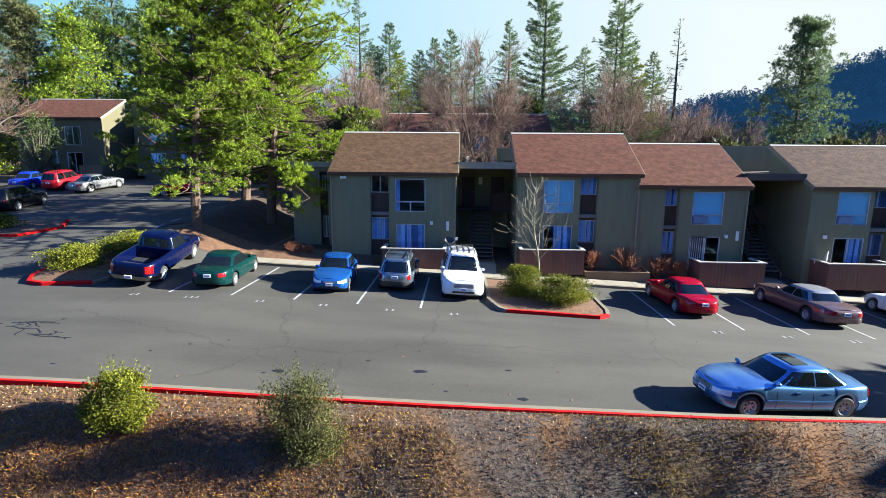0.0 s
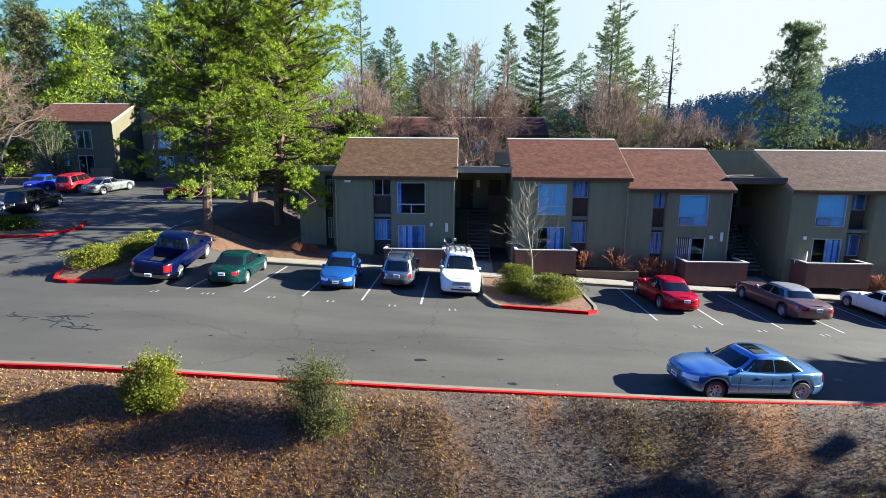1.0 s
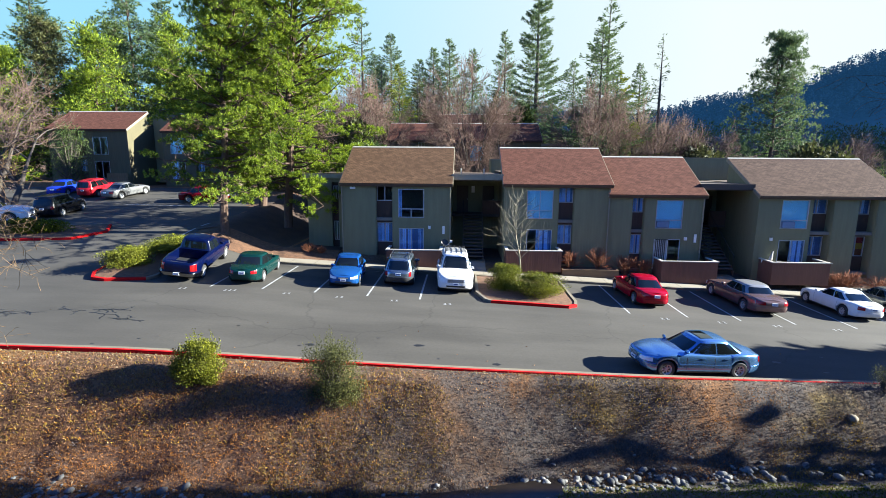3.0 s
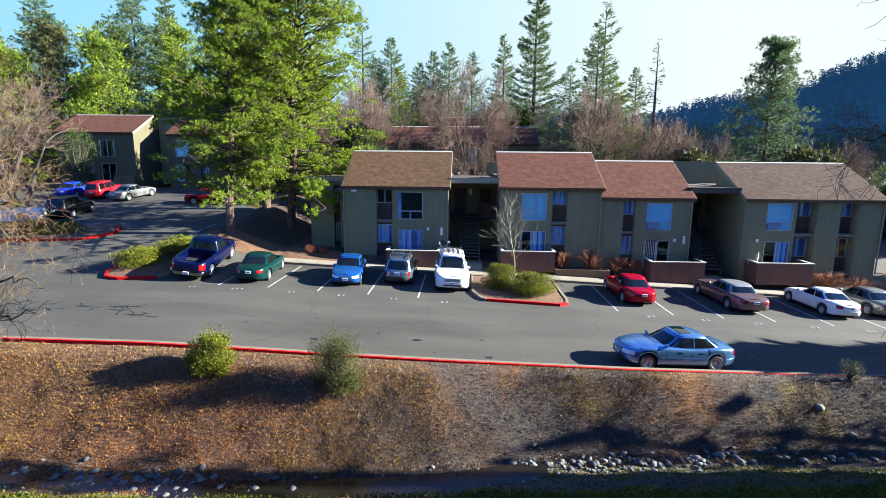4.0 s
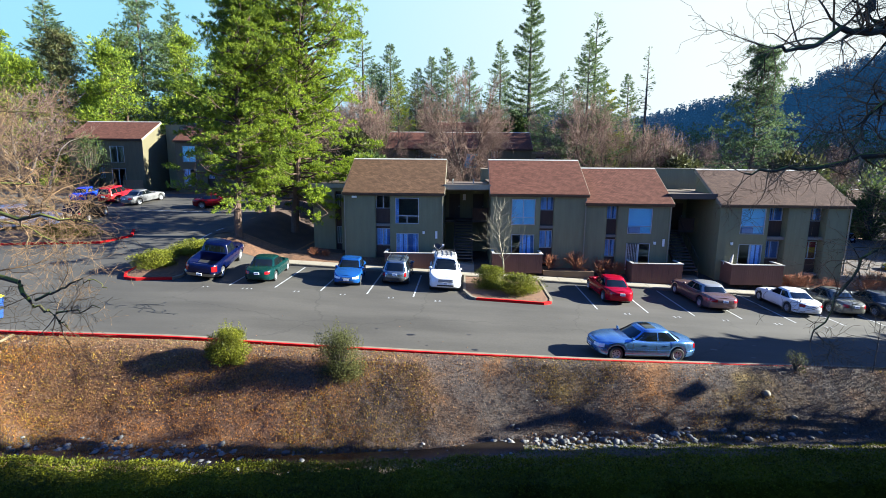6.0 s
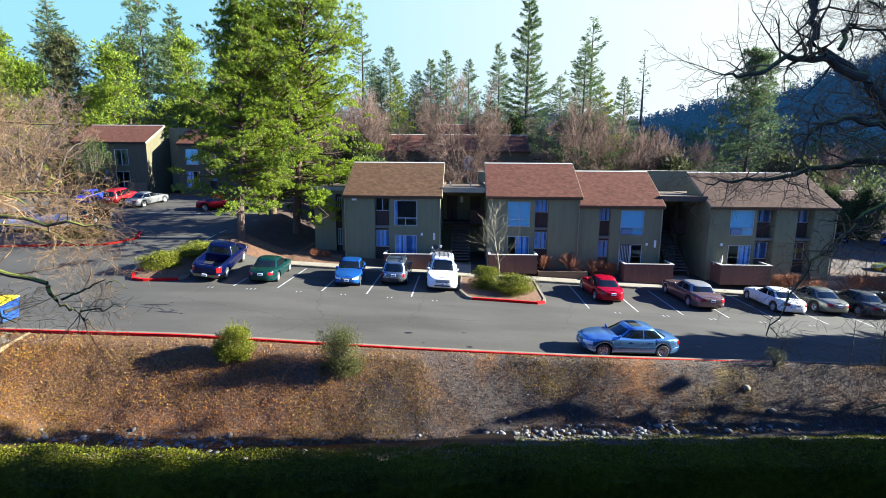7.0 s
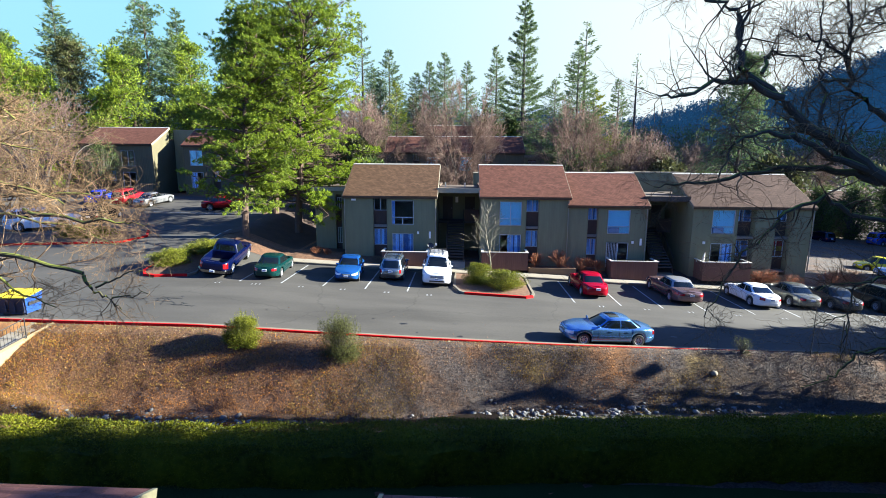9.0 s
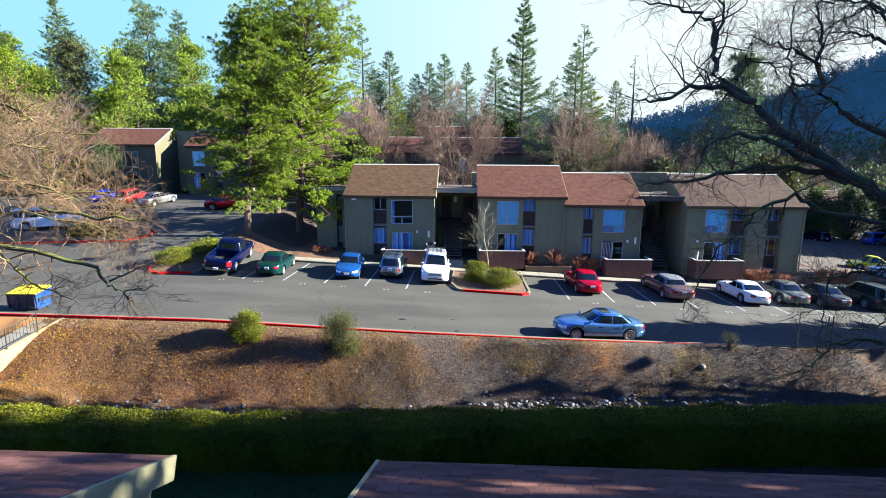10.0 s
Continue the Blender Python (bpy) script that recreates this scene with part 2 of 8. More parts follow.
M["chrome"] = material("alloy", (0.42, 0.43, 0.45), (0.32, 0.32, 0.33), rough=0.35, metal=0.35, scale=8, fine=50, bump=0)
M["bumper_chrome"] = material("chromed_steel", (0.3, 0.3, 0.31), (0.2, 0.2, 0.2), rough=0.2, metal=1.0, scale=8, fine=50, bump=0)
M["plastic"] = material("black_plastic", (0.025, 0.025, 0.027), (0.015, 0.015, 0.016), rough=0.55, scale=8, fine=60, bump=0.05)
M["lamp_red"] = material("red_tail_lens", (0.32, 0.006, 0.008), (0.2, 0.004, 0.006), rough=0.15, scale=9, fine=60, bump=0)
M["lamp_clear"] = material("clear_head_lens", (0.7, 0.72, 0.75), (0.5, 0.52, 0.55), rough=0.1, scale=9, fine=60, bump=0)
M["plate"] = material("plate_white", (0.7, 0.72, 0.75), (0.6, 0.62, 0.66), rough=0.5, scale=9, fine=60, bump=0)
M["plate_ink"] = material("plate_ink", (0.05, 0.07, 0.2), (0.04, 0.05, 0.15), rough=0.5, scale=9, fine=60, bump=0)
M["bark"] = material("grey_bark", (0.078, 0.063, 0.051), (0.033, 0.0258, 0.0204), rough=0.95, scale=2.5, fine=18, bump=0.8, stretch=(1, 1, 0.3))
M["bark_pine"] = material("pine_bark", (0.11, 0.066, 0.044), (0.04, 0.025, 0.018), rough=0.95, scale=3, fine=16, bump=0.9, stretch=(1, 1, 0.35))
M["bark_pale"] = material("pale_bark", (0.23, 0.2, 0.13), (0.14, 0.12, 0.08), rough=0.9, scale=3, fine=20, bump=0.4)
M["bark_oak"] = material("mossy_oak_bark", (0.075, 0.055, 0.038), (0.026, 0.02, 0.014), rough=0.95, scale=1.4, fine=14, bump=1.0)
def moss_on_top(m, col):
    """Moss that has taken hold in patches on the upper side of limbs."""
    n, l = m.node_tree.nodes, m.node_tree.links
    p = n["Principled BSDF"]
    src = p.inputs["Base Color"].links[0].from_socket
    geo, sp, nz, ad, mr, mx = (n.new(k) for k in ("ShaderNodeNewGeometry", "ShaderNodeSeparateXYZ", "ShaderNodeTexNoise", "ShaderNodeMath", "ShaderNodeMapRange", "ShaderNodeMix"))
    nz.inputs["Scale"].default_value = 2.2
    l.new(geo.outputs["Normal"], sp.inputs[0])
    ad.operation = "MULTIPLY"
    l.new(sp.outputs[2], ad.inputs[0]), l.new(nz.outputs[0], ad.inputs[1])
    mr.inputs[1].default_value, mr.inputs[2].default_value = 0.12, 0.32
    l.new(ad.outputs[0], mr.inputs[0])
    mx.data_type = "RGBA"
    l.new(mr.outputs[0], mx.inputs[0]), l.new(src, mx.inputs[6])
    mx.inputs[7].default_value = (*col, 1)
    l.new(mx.outputs[2], p.inputs["Base Color"])


moss_on_top(M["bark_oak"], (0.12, 0.135, 0.015))
M["twig_warm"] = material("warm_twigs", (0.2, 0.13, 0.1), (0.08, 0.052, 0.04), rough=0.9, scale=0.3, fine=6, bump=0, island=0.4, spec=0.15)
M["twig_red"] = material("red_brown_twigs", (0.26, 0.09, 0.038), (0.13, 0.046, 0.02), rough=0.9, scale=1, fine=8, bump=0, island=0.4)
M["moss"] = material("moss", (0.104, 0.12, 0.016), (0.048, 0.06, 0.0096), rough=1, scale=4, fine=40, bump=0.5)
M["pine"] = material("pine_needles", (0.27, 0.34, 0.022), (0.045, 0.088, 0.013), rough=0.6, scale=0.25, fine=3, bump=0, island=0.5, translucent=0.36, spec=0.15)
M["pine_mid"] = material("mid_pine_needles", (0.235, 0.295, 0.024), (0.035, 0.072, 0.015), rough=0.6, scale=0.25, fine=3, bump=0, island=0.5, translucent=0.34, spec=0.15)
M["pine_dark"] = material("dark_pine_needles", (0.1, 0.135, 0.035), (0.035, 0.06, 0.02), rough=0.6, scale=0.25, fine=3, bump=0, island=0.5, translucent=0.3, spec=0.15)
M["fir"] = material("fir_needles", (0.12, 0.165, 0.06), (0.05, 0.085, 0.04), rough=0.65, scale=0.12, fine=2, bump=0, island=0.4, translucent=0.35, spec=0.15)
M["leafgreen"] = material("yellow_green_leaves", (0.17, 0.19, 0.02), (0.065, 0.09, 0.012), rough=0.6, scale=0.15, fine=2, bump=0, island=0.5, translucent=0.3, spec=0.15)
M["olive_leaf"] = material("olive_leaves", (0.09, 0.09375, 0.03), (0.045, 0.04875, 0.01875), rough=0.6, scale=0.15, fine=2, bump=0, island=0.5, translucent=0.25, spec=0.15)
M["shrub"] = material("shrub_leaves", (0.2, 0.205, 0.02), (0.048, 0.06, 0.009), rough=0.5, scale=0.8, fine=6, bump=0, island=0.5, translucent=0.25, spec=0.15)
M["shrub_grey"] = material("grey_green_leaves", (0.12, 0.12, 0.036), (0.04, 0.047, 0.017), rough=0.6, scale=0.8, fine=6, bump=0, island=0.5, translucent=0.25, spec=0.15)
M["hedge"] = material("hedge_leaves", (0.15, 0.152, 0.007), (0.024, 0.034, 0.004), rough=0.6, scale=0.4, fine=5, bump=0, island=0.35, translucent=0.2, spec=0.15)
M["stone"] = material("creek_stone", (0.16, 0.155, 0.145), (0.06, 0.06, 0.06), rough=0.85, scale=3, fine=25, bump=0.5, objvar=0.6)
M["stone_small"] = material("creek_pebbles", (0.17, 0.165, 0.15), (0.05, 0.05, 0.05), rough=0.85, scale=3, fine=25, bump=0.3, island=0.7)
# Dark brown that holds the deep shade on the mound under the pine.
M["shaded_mound"] = material("needle_duff", (0.06, 0.034, 0.021), (0.02, 0.012, 0.009), rough=0.95, scale=1.2, fine=20, bump=0.8)
M["stair_tan"] = material("tan_concrete", (0.28, 0.2, 0.105), (0.19, 0.135, 0.07), rough=0.9, scale=1.2, fine=25, bump=0.2)
M["mulch"] = material("bark_mulch", (0.17, 0.082, 0.04), (0.05, 0.024, 0.013), rough=0.95, scale=4, fine=16, bump=1.0)
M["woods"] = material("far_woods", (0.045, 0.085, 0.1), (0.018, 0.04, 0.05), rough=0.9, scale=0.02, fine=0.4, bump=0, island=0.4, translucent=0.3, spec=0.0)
# distant backdrop slopes: blue morning haze put into their base colour and glow
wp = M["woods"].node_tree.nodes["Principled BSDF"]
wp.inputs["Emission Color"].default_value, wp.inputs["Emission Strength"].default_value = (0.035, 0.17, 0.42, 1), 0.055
M["clay"] = material("orange_clay", (0.36, 0.16, 0.045), (0.2, 0.085, 0.028), rough=0.95, scale=1.2, fine=20, bump=0.5)
M["straw"] = material("pale_straw", (0.42, 0.31, 0.18), (0.14, 0.095, 0.055), rough=0.9, scale=0.5, fine=3, bump=0, island=0.6, spec=0.1)
M["water"] = material("dark_creek_mud", (0.016, 0.012, 0.009), (0.008, 0.006, 0.005), rough=0.18, scale=1.5, fine=12, bump=0.15)
M["tar"] = material("crack_tar", (0.012, 0.012, 0.014), (0.007, 0.007, 0.008), rough=0.5, scale=2, fine=20, bump=0.1)
M["gold_grass"] = material("golden_dead_grass", (0.36, 0.235, 0.035), (0.15, 0.092, 0.016), rough=0.9, scale=0.5, fine=3, bump=0, island=0.5, translucent=0.2, spec=0.1)
M["bin_blue"] = material("blue_steel", (0.01, 0.05, 0.22), (0.007, 0.035, 0.15), rough=0.5, scale=2, fine=20, bump=0.1)
# Blue steel with the shade of the dumpster's front put into its colour.
M["bin_shade"] = material("shaded_blue_steel", (0.008, 0.016, 0.05), (0.004, 0.008, 0.025), rough=0.6, scale=2, fine=20, bump=0.1)
M["bin_yellow"] = material("yellow_lid", (0.558, 0.45, 0.018), (0.45, 0.36, 0.018), rough=0.5, scale=2, fine=20, bump=0.1)
M["iron"] = material("dark_iron", (0.03, 0.028, 0.026), (0.02, 0.018, 0.017), rough=0.6, metal=0.3, scale=5, fine=40, bump=0.1)
M["wood"] = material("raw_wood", (0.192, 0.12, 0.06), (0.12, 0.072, 0.036), rough=0.85, scale=2, fine=20, bump=0.3, stretch=(0.4, 2, 2))
M["step"] = material("concrete_step", (0.05, 0.045, 0.04), (0.03, 0.027, 0.025), rough=0.9, scale=2, fine=30)
M["light_box"] = material("white_plastic", (0.75, 0.74, 0.7), (0.6, 0.6, 0.56), rough=0.5, scale=5, fine=30, bump=0)


# ---- mesh helpers ----
class Mesh:
    """Collects faces for one mesh."""

    def __init__(self):
        self.v, self.f = [], []

    def add(self, verts, faces):
        o = len(self.v)
        self.v += [tuple(p) for p in verts]
        self.f += [tuple(i + o for i in f) for f in faces]
        return self

    def box(self, x0, x1, y0, y1, z0, z1):
        vs = [(x, y, z) for z in (z0, z1) for y in (y0, y1) for x in (x0, x1)]
        return self.add(vs, [(0, 2, 3, 1), (4, 5, 7, 6), (0, 1, 5, 4), (2, 6, 7, 3), (0, 4, 6, 2), (1, 3, 7, 5)])

    def hexa(self, a):
        """Eight corners: bottom ring then top ring, counter-clockwise from above."""
        return self.add(a, [(3, 2, 1, 0), (4, 5, 6, 7), (0, 1, 5, 4), (1, 2, 6, 5), (2, 3, 7, 6), (3, 0, 4, 7)])

    def tube(self, pts, radii, sides=6):
        pts = [Vector(p) for p in pts]
        rings = []
        for i, p in enumerate(pts):
            d = (pts[min(i + 1, len(pts) - 1)] - pts[max(i - 1, 0)]).normalized()
            a = d.orthogonal().normalized()
            b = d.cross(a)
            rings.append([p + (a * math.cos(k * math.tau / sides) + b * math.sin(k * math.tau / sides)) * radii[i] for k in range(sides)])
        fs = []
        for i in range(len(pts) - 1):
            for k in range(sides):
                j = (k + 1) % sides
                fs.append((i * sides + k, i * sides + j, (i + 1) * sides + j, (i + 1) * sides + k))
        fs += [tuple(range(sides - 1, -1, -1)), tuple((len(pts) - 1) * sides + k for k in range(sides))]
        return self.add([q for r in rings for q in r], fs)

    def lathe(self, prof, n=18, axis="y", at=(0, 0, 0)):
        """Profile of (radius, along) turned about an axis."""
        vs, fs = [], []
        for r, s in prof:
            for k in range(n):
                c, q = r * math.cos(k * math.tau / n), r * math.sin(k * math.tau / n)
                p = (c, s, q) if axis == "y" else (c, q, s)
                vs.append((p[0] + at[0], p[1] + at[1], p[2] + at[2]))
        for i in range(len(prof) - 1):
            for k in range(n):
                j = (k + 1) % n
                fs.append((i * n + k, i * n + j, (i + 1) * n + j, (i + 1) * n + k))
        return self.add(vs, fs)

    def data(self, name, mat, smooth=False):
        me = bpy.data.meshes.new(name)
        me.from_pydata(self.v, [], self.f)
        bm = bmesh.new()
        bm.from_mesh(me)
        bmesh.ops.recalc_face_normals(bm, faces=bm.faces)
        bm.to_mesh(me)
        bm.free()
        if smooth:
            me.shade_smooth()
            me.set_sharp_from_angle(angle=radians(35))
        me.materials.append(mat)
        return me


def part(name, b, mat, parent=None, label="", smooth=False, at=None):
    ob = new(name, b.data(name, mat, smooth) if isinstance(b, Mesh) else b)
    if parent:
        ob.parent = parent
    if at:
        ob.matrix_basis = at
    if label:
        ob["label"] = label
    return ob


def thing(name, label, category, at=None, group="", kind=""):
    ob = new(name)
    ob.empty_display_size = 0.2
    if at:
        ob.matrix_basis = at
    return tagged(ob, label, category, group, kind)


def cards(name, centres, ways, lengths, widths, mat, rng):
    """Many four-cornered leaves in one mesh: each lies along its way, turned at random about it."""
    n = len(centres)
    ways = ways / (np.linalg.norm(ways, axis=1, keepdims=True) + 1e-9)
    r = rng.normal(size=(n, 3))
    side = np.cross(ways, r)
    side /= np.linalg.norm(side, axis=1, keepdims=True) + 1e-9
    L, Wd = lengths[:, None], widths[:, None]
    v = np.stack([centres, centres + ways * L * 0.45 + side * Wd * 0.5, centres + ways * L, centres + ways * L * 0.45 - side * Wd * 0.5], 1).reshape(-1, 3)
    me = bpy.data.meshes.new(name)
    me.vertices.add(4 * n), me.loops.add(4 * n), me.polygons.add(n)
    me.vertices.foreach_set("co", v.astype(np.float32).ravel())
    me.loops.foreach_set("vertex_index", np.arange(4 * n, dtype=np.int32))
    me.polygons.foreach_set("loop_start", np.arange(0, 4 * n, 4, dtype=np.int32))
    me.update(calc_edges=True)
    me.materials.append(mat)
    return me


def tubes(name, segs, mat, sides=4):
    """Many tapered pieces of branch (p0, p1, r0, r1) in one mesh."""
    s = np.array(segs, dtype=float)
    p0, p1, r0, r1 = s[:, :3], s[:, 3:6], s[:, 6:7], s[:, 7:8]
    d = p1 - p0
    d /= np.linalg.norm(d, axis=1, keepdims=True) + 1e-9
    ref = np.where(np.abs(d[:, 2:3]) < 0.9, np.array([[0, 0, 1.0]]), np.array([[1.0, 0, 0]]))
    a = np.cross(d, ref)
    a /= np.linalg.norm(a, axis=1, keepdims=True) + 1e-9
    b = np.cross(d, a)
    n = len(s)
    ang = np.arange(sides) * math.tau / sides
    ring = a[:, None] * np.cos(ang)[None, :, None] + b[:, None] * np.sin(ang)[None, :, None]
    v = np.concatenate([p0[:, None] + ring * r0[:, None], p1[:, None] + ring * r1[:, None]], 1).reshape(-1, 3)
    k = np.arange(sides)
    quad = np.stack([k, (k + 1) % sides, (k + 1) % sides + sides, k + sides], 1)
    f = (quad[None] + (np.arange(n) * 2 * sides)[:, None, None]).reshape(-1, 4)
    me = bpy.data.meshes.new(name)
    me.vertices.add(len(v)), me.loops.add(f.size), me.polygons.add(len(f))
    me.vertices.foreach_set("co", v.astype(np.float32).ravel())
    me.loops.foreach_set("vertex_index", f.astype(np.int32).ravel())
    me.polygons.foreach_set("loop_start", np.arange(0, f.size, 4, dtype=np.int32))
    me.update(calc_edges=True)
    me.shade_smooth()
    me.materials.append(mat)
    return me


# ---- the ground ----
def ease(a, b, v):
    s = np.clip((np.asarray(v, float) - a) / (b - a), 0, 1)
    return s * s * (3 - 2 * s)


def kerb_y(x):
    return np.interp(x, [-60, -17.7, -12, -4.8, -0.4, 7, 15.6, 21.4, 60], [12.3, 11.7, 11.75, 11.9, 12.05, 12.5, 13.4, 14.0, 18.5])


def creek_y(x):
    return np.interp(x, [-60, -15, -8, -4.5, -0.5, 3, 6, 8, 13, 60], [8.6, 8.0, 7.7, 7.75, 8.3, 9.2, 9.6, 9.8, 10.1, 14.0])


def hedge_y(x):
    return np.interp(x, [-60, -26, -14, -9, -2.6, 4, 14, 30, 60], [4.2, 4.0, 3.8, 3.85, 4.1, 4.8, 5.5, 6.7, 8.8])


KERB_BACK = 26.5


def lot_z(x, y):
    """Height of the paved ground."""
    x, y = np.asarray(x, float), np.asarray(y, float)
    z = np.interp(x, [-80, -18, -11, 25, 45, 90], [0.9, 0.72, 0.64, -1.14, -2.4, -3.2])
    rise = np.interp(y, [18.5, 21, 24, 27, 30, 44, 54, 70], [0, 0.2, 0.75, 1.25, 1.75, 2.75, 3.4, 3.9])
    west = ease(-11.5, -18, x)
    z = z + rise * west
    t = ease(34, 54, y) * west
    return z * (1 - t) + 4.3 * t


def ground_z(x, y):
    x, y = np.asarray(x, float), np.asarray(y, float)
    z = lot_z(x, y)
    z = z + 0.45 * ease(27.5, 29.2, y) * ease(-12, -9, x) * (1 - ease(29, 34, x))
    lawn = 0.5 * ease(26.5, 29, y) * ease(-9, -12, x)
    z = z + lawn * (1 - ease(-16, -19, x))
    back = np.interp(x, [-40, 14, 30, 60], [4.3, 4.3, -0.5, -3.0])
    t = ease(34, 54, y) * (1 - ease(-11.5, -18, x))
    z = z * (1 - t) + back * t + 0.0
    far = ease(90, 260, y)
    z = z * (1 - far) + 18 * far
    d = (kerb_y(x) - y) * 4.1 / (kerb_y(x) - creek_y(x))
    bank = np.interp(d, [0, 0.15, 0.9, 1.7, 2.9, 3.5, 4.6, 5.3, 6.2, 8.5, 30, 80], [0.06, 0.08, 0.02, -0.5, -1.6, -2.05, -2.15, -1.95, -1.7, -1.75, -2.0, -1.0])
    low = np.interp(x, [-80, -18, -11, 25, 90], [0.1, 0.05, 0.0, -0.15, -0.2])
    near = np.interp(d, [0, 2.9], [1, 0]) * (z - 0.1) + bank + low * ease(0, 3, d) + 0.1 * np.interp(d, [0, 2.9], [1, 0])
    near = near + np.interp(d, [0.9, 2.9, 4.4, 7], [0, 0.62, 0.7, 0]) * ease(-14.0, -18.5, x)
    return np.where(d > 0, near, z)


def sheet(name, xs, ys, zf, mat, keep=None):
    X, Y = np.meshgrid(xs, ys)
    Z = zf(X, Y)
    v = np.stack([X, Y, Z], -1).reshape(-1, 3)
    nx = len(xs)
    f = []
    for j in range(len(ys) - 1):
        for i in range(nx - 1):
            if keep is None or keep(0.5 * (xs[i] + xs[i + 1]), 0.5 * (ys[j] + ys[j + 1])):
                f.append((j * nx + i, j * nx + i + 1, (j + 1) * nx + i + 1, (j + 1) * nx + i))
    me = bpy.data.meshes.new(name)
    me.from_pydata(v.tolist(), [], f)
    me.shade_smooth()
    me.materials.append(mat)
    return me


def jitter(x, y, s, a):
    x, y = np.asarray(x, float), np.asarray(y, float)
    return a * (np.sin(x * s + 1.3 * np.sin(y * s * 0.7)) * np.sin(y * s * 1.1 + 0.8 * np.sin(x * s * 0.6)))


def bare_ground(x, y):
    d = kerb_y(x) - np.asarray(y, float)
    under = (d < 0.05) & (np.asarray(y) < KERB_BACK + 40)
    rough = jitter(x, y, 2.1, 0.05) + jitter(x, y, 5.3, 0.025)
    return ground_z(x, y) - np.where(under & ~((np.asarray(y) > 27.6) & (np.asarray(x) > -12)), 0.10, 0.0) + np.where(d > 0.5, rough, 0)


gx = np.unique(np.concatenate([np.arange(-40, 45, 0.6), np.linspace(-900, -40, 40), np.linspace(45, 900, 40)]))
gy = np.unique(np.concatenate([np.arange(-14, 3, 0.6), np.arange(3, 14.5, 0.25), np.arange(14.5, 60, 0.8), np.linspace(60, 900, 50), np.linspace(-400, 3, 60)]))
ground = part("ground", sheet("ground", gx, gy, bare_ground, M["soil"]), None)
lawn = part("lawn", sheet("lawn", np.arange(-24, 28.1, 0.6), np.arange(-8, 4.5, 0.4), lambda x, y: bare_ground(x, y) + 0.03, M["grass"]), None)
tagged(lawn, "dark shaded green lawn behind the hedge", "lawn", kind="structure")
tagged(ground, "brown leaf-littered soil slopes falling to a dry creek", "ground", kind="structure")


def is_lot(x, y):
    if y < kerb_y(x) - 0.3 or x > 70:
        return False
    if x > -12.2 and x < 31:
        return y < KERB_BACK
    if x >= 31:
        return y < 64
    edge = -12.2 - max(0, (y - 26.5)) * 0.55
    return y < 48 and x < max(edge, -22)


lx = np.arange(-70, 70.1, 0.5)
ly = np.arange(11, 64.6, 0.5)


def lot_surface(x, y):
    k = kerb_y(x)
    y2 = np.maximum(y, k - 0.02)
    return lot_z(x, y2) + 0.0


lot = part("parking_lot", sheet("parking_lot", lx, ly, lot_surface, M["asphalt"], is_lot), None)
tagged(lot, "worn grey asphalt parking lot with faint cracks", "parking lot", kind="structure")


def strip(name, line, width, z0, z1, mat, parent=None, zf=lot_z, side=1):
    """A kerb or band that follows a line of (x, y) over the ground; width to its left."""
    b = Mesh()
    pts = [Vector((*p, 0)) for p in line]
    L, R = [], []
    for i, p in enumerate(pts):
        d = (pts[min(i + 1, len(pts) - 1)] - pts[max(i - 1, 0)]).normalized()
        nrm = Vector((-d.y, d.x, 0)) * side
        L.append(p + nrm * width)
        R.append(p)
    for i in range(len(pts) - 1):
        c = []
        for z in (z0, z1):
            for q in (R[i], R[i + 1], L[i + 1], L[i]):
                c.append((q.x, q.y, float(zf(q.x, q.y)) + z))
        b.hexa(c)
    return part(name, b, mat, parent)


kx = np.arange(-28.1, 50, 1.5)
kerb_line = [(x, float(kerb_y(x))) for x in kx]
kerb = tagged(strip("near_kerb", kerb_line, 0.16, -0.1, 0.13, M["kerb"], side=-1), "long concrete kerb beside the street, painted red along its back", "kerb", kind="structure")
tagged(strip("red_kerb_band", [(x, y - 0.165) for x, y in kerb_line], 0.1, -0.1, 0.132, M["red"], side=-1), "faded red fire-lane paint along the kerb top", "kerb", kind="structure")
tagged(strip("gutter", [(x, y + 0.16) for x, y in kerb_line], 0.16, -0.05, 0.012, M["kerb"], side=-1), "pale concrete gutter beside the kerb", "gutter", kind="structure")

# ---- sidewalk, islands, painted lines ----
wx = np.arange(-12.4, 34.1, 1.55)
walk_line = [(float(x), KERB_BACK) for x in wx]
walkway = tagged(strip("sidewalk", walk_line, 1.15, -0.1, 0.15, M["walk"]), "tan concrete sidewalk along the parking stalls", "sidewalk", kind="structure")
tagged(strip("sidewalk_kerb", [(x, y - 0.15) for x, y in walk_line], 0.145, -0.1, 0.14, M["kerb"]), "pale concrete kerb edging the sidewalk", "kerb", kind="structure")
for wxi in wx[1:-1]:
    j = Mesh().box(-0.006, 0.006, 0, 1.15, -0.002, 0.004)
    part("joint", j, M["darktrim"], walkway, at=pose(wxi, KERB_BACK, float(lot_z(wxi, 27)) + 0.15))


def line_on_lot(a, b, w=0.1, name="stall_line"):
    d = (Vector((*b, 0)) - Vector((*a, 0)))
    nrm = Vector((-d.y, d.x, 0)).normalized() * w / 2
    n = 8
    m = Mesh()
    for i in range(n):
        q = []
        for t in (i / n, (i + 1) / n):
            p = Vector((*a, 0)) + d * t
            for s in (-1, 1):
                r = p + nrm * s
                q.append((r.x, r.y, float(lot_z(r.x, r.y)) + 0.006))
        m.add([q[0], q[2], q[3], q[1]], [(0, 1, 2, 3)])
    ob = part(name, m, M["line"])
    return tagged(ob, "worn white painted stall line on the asphalt", "road marking", "stall lines", "structure")


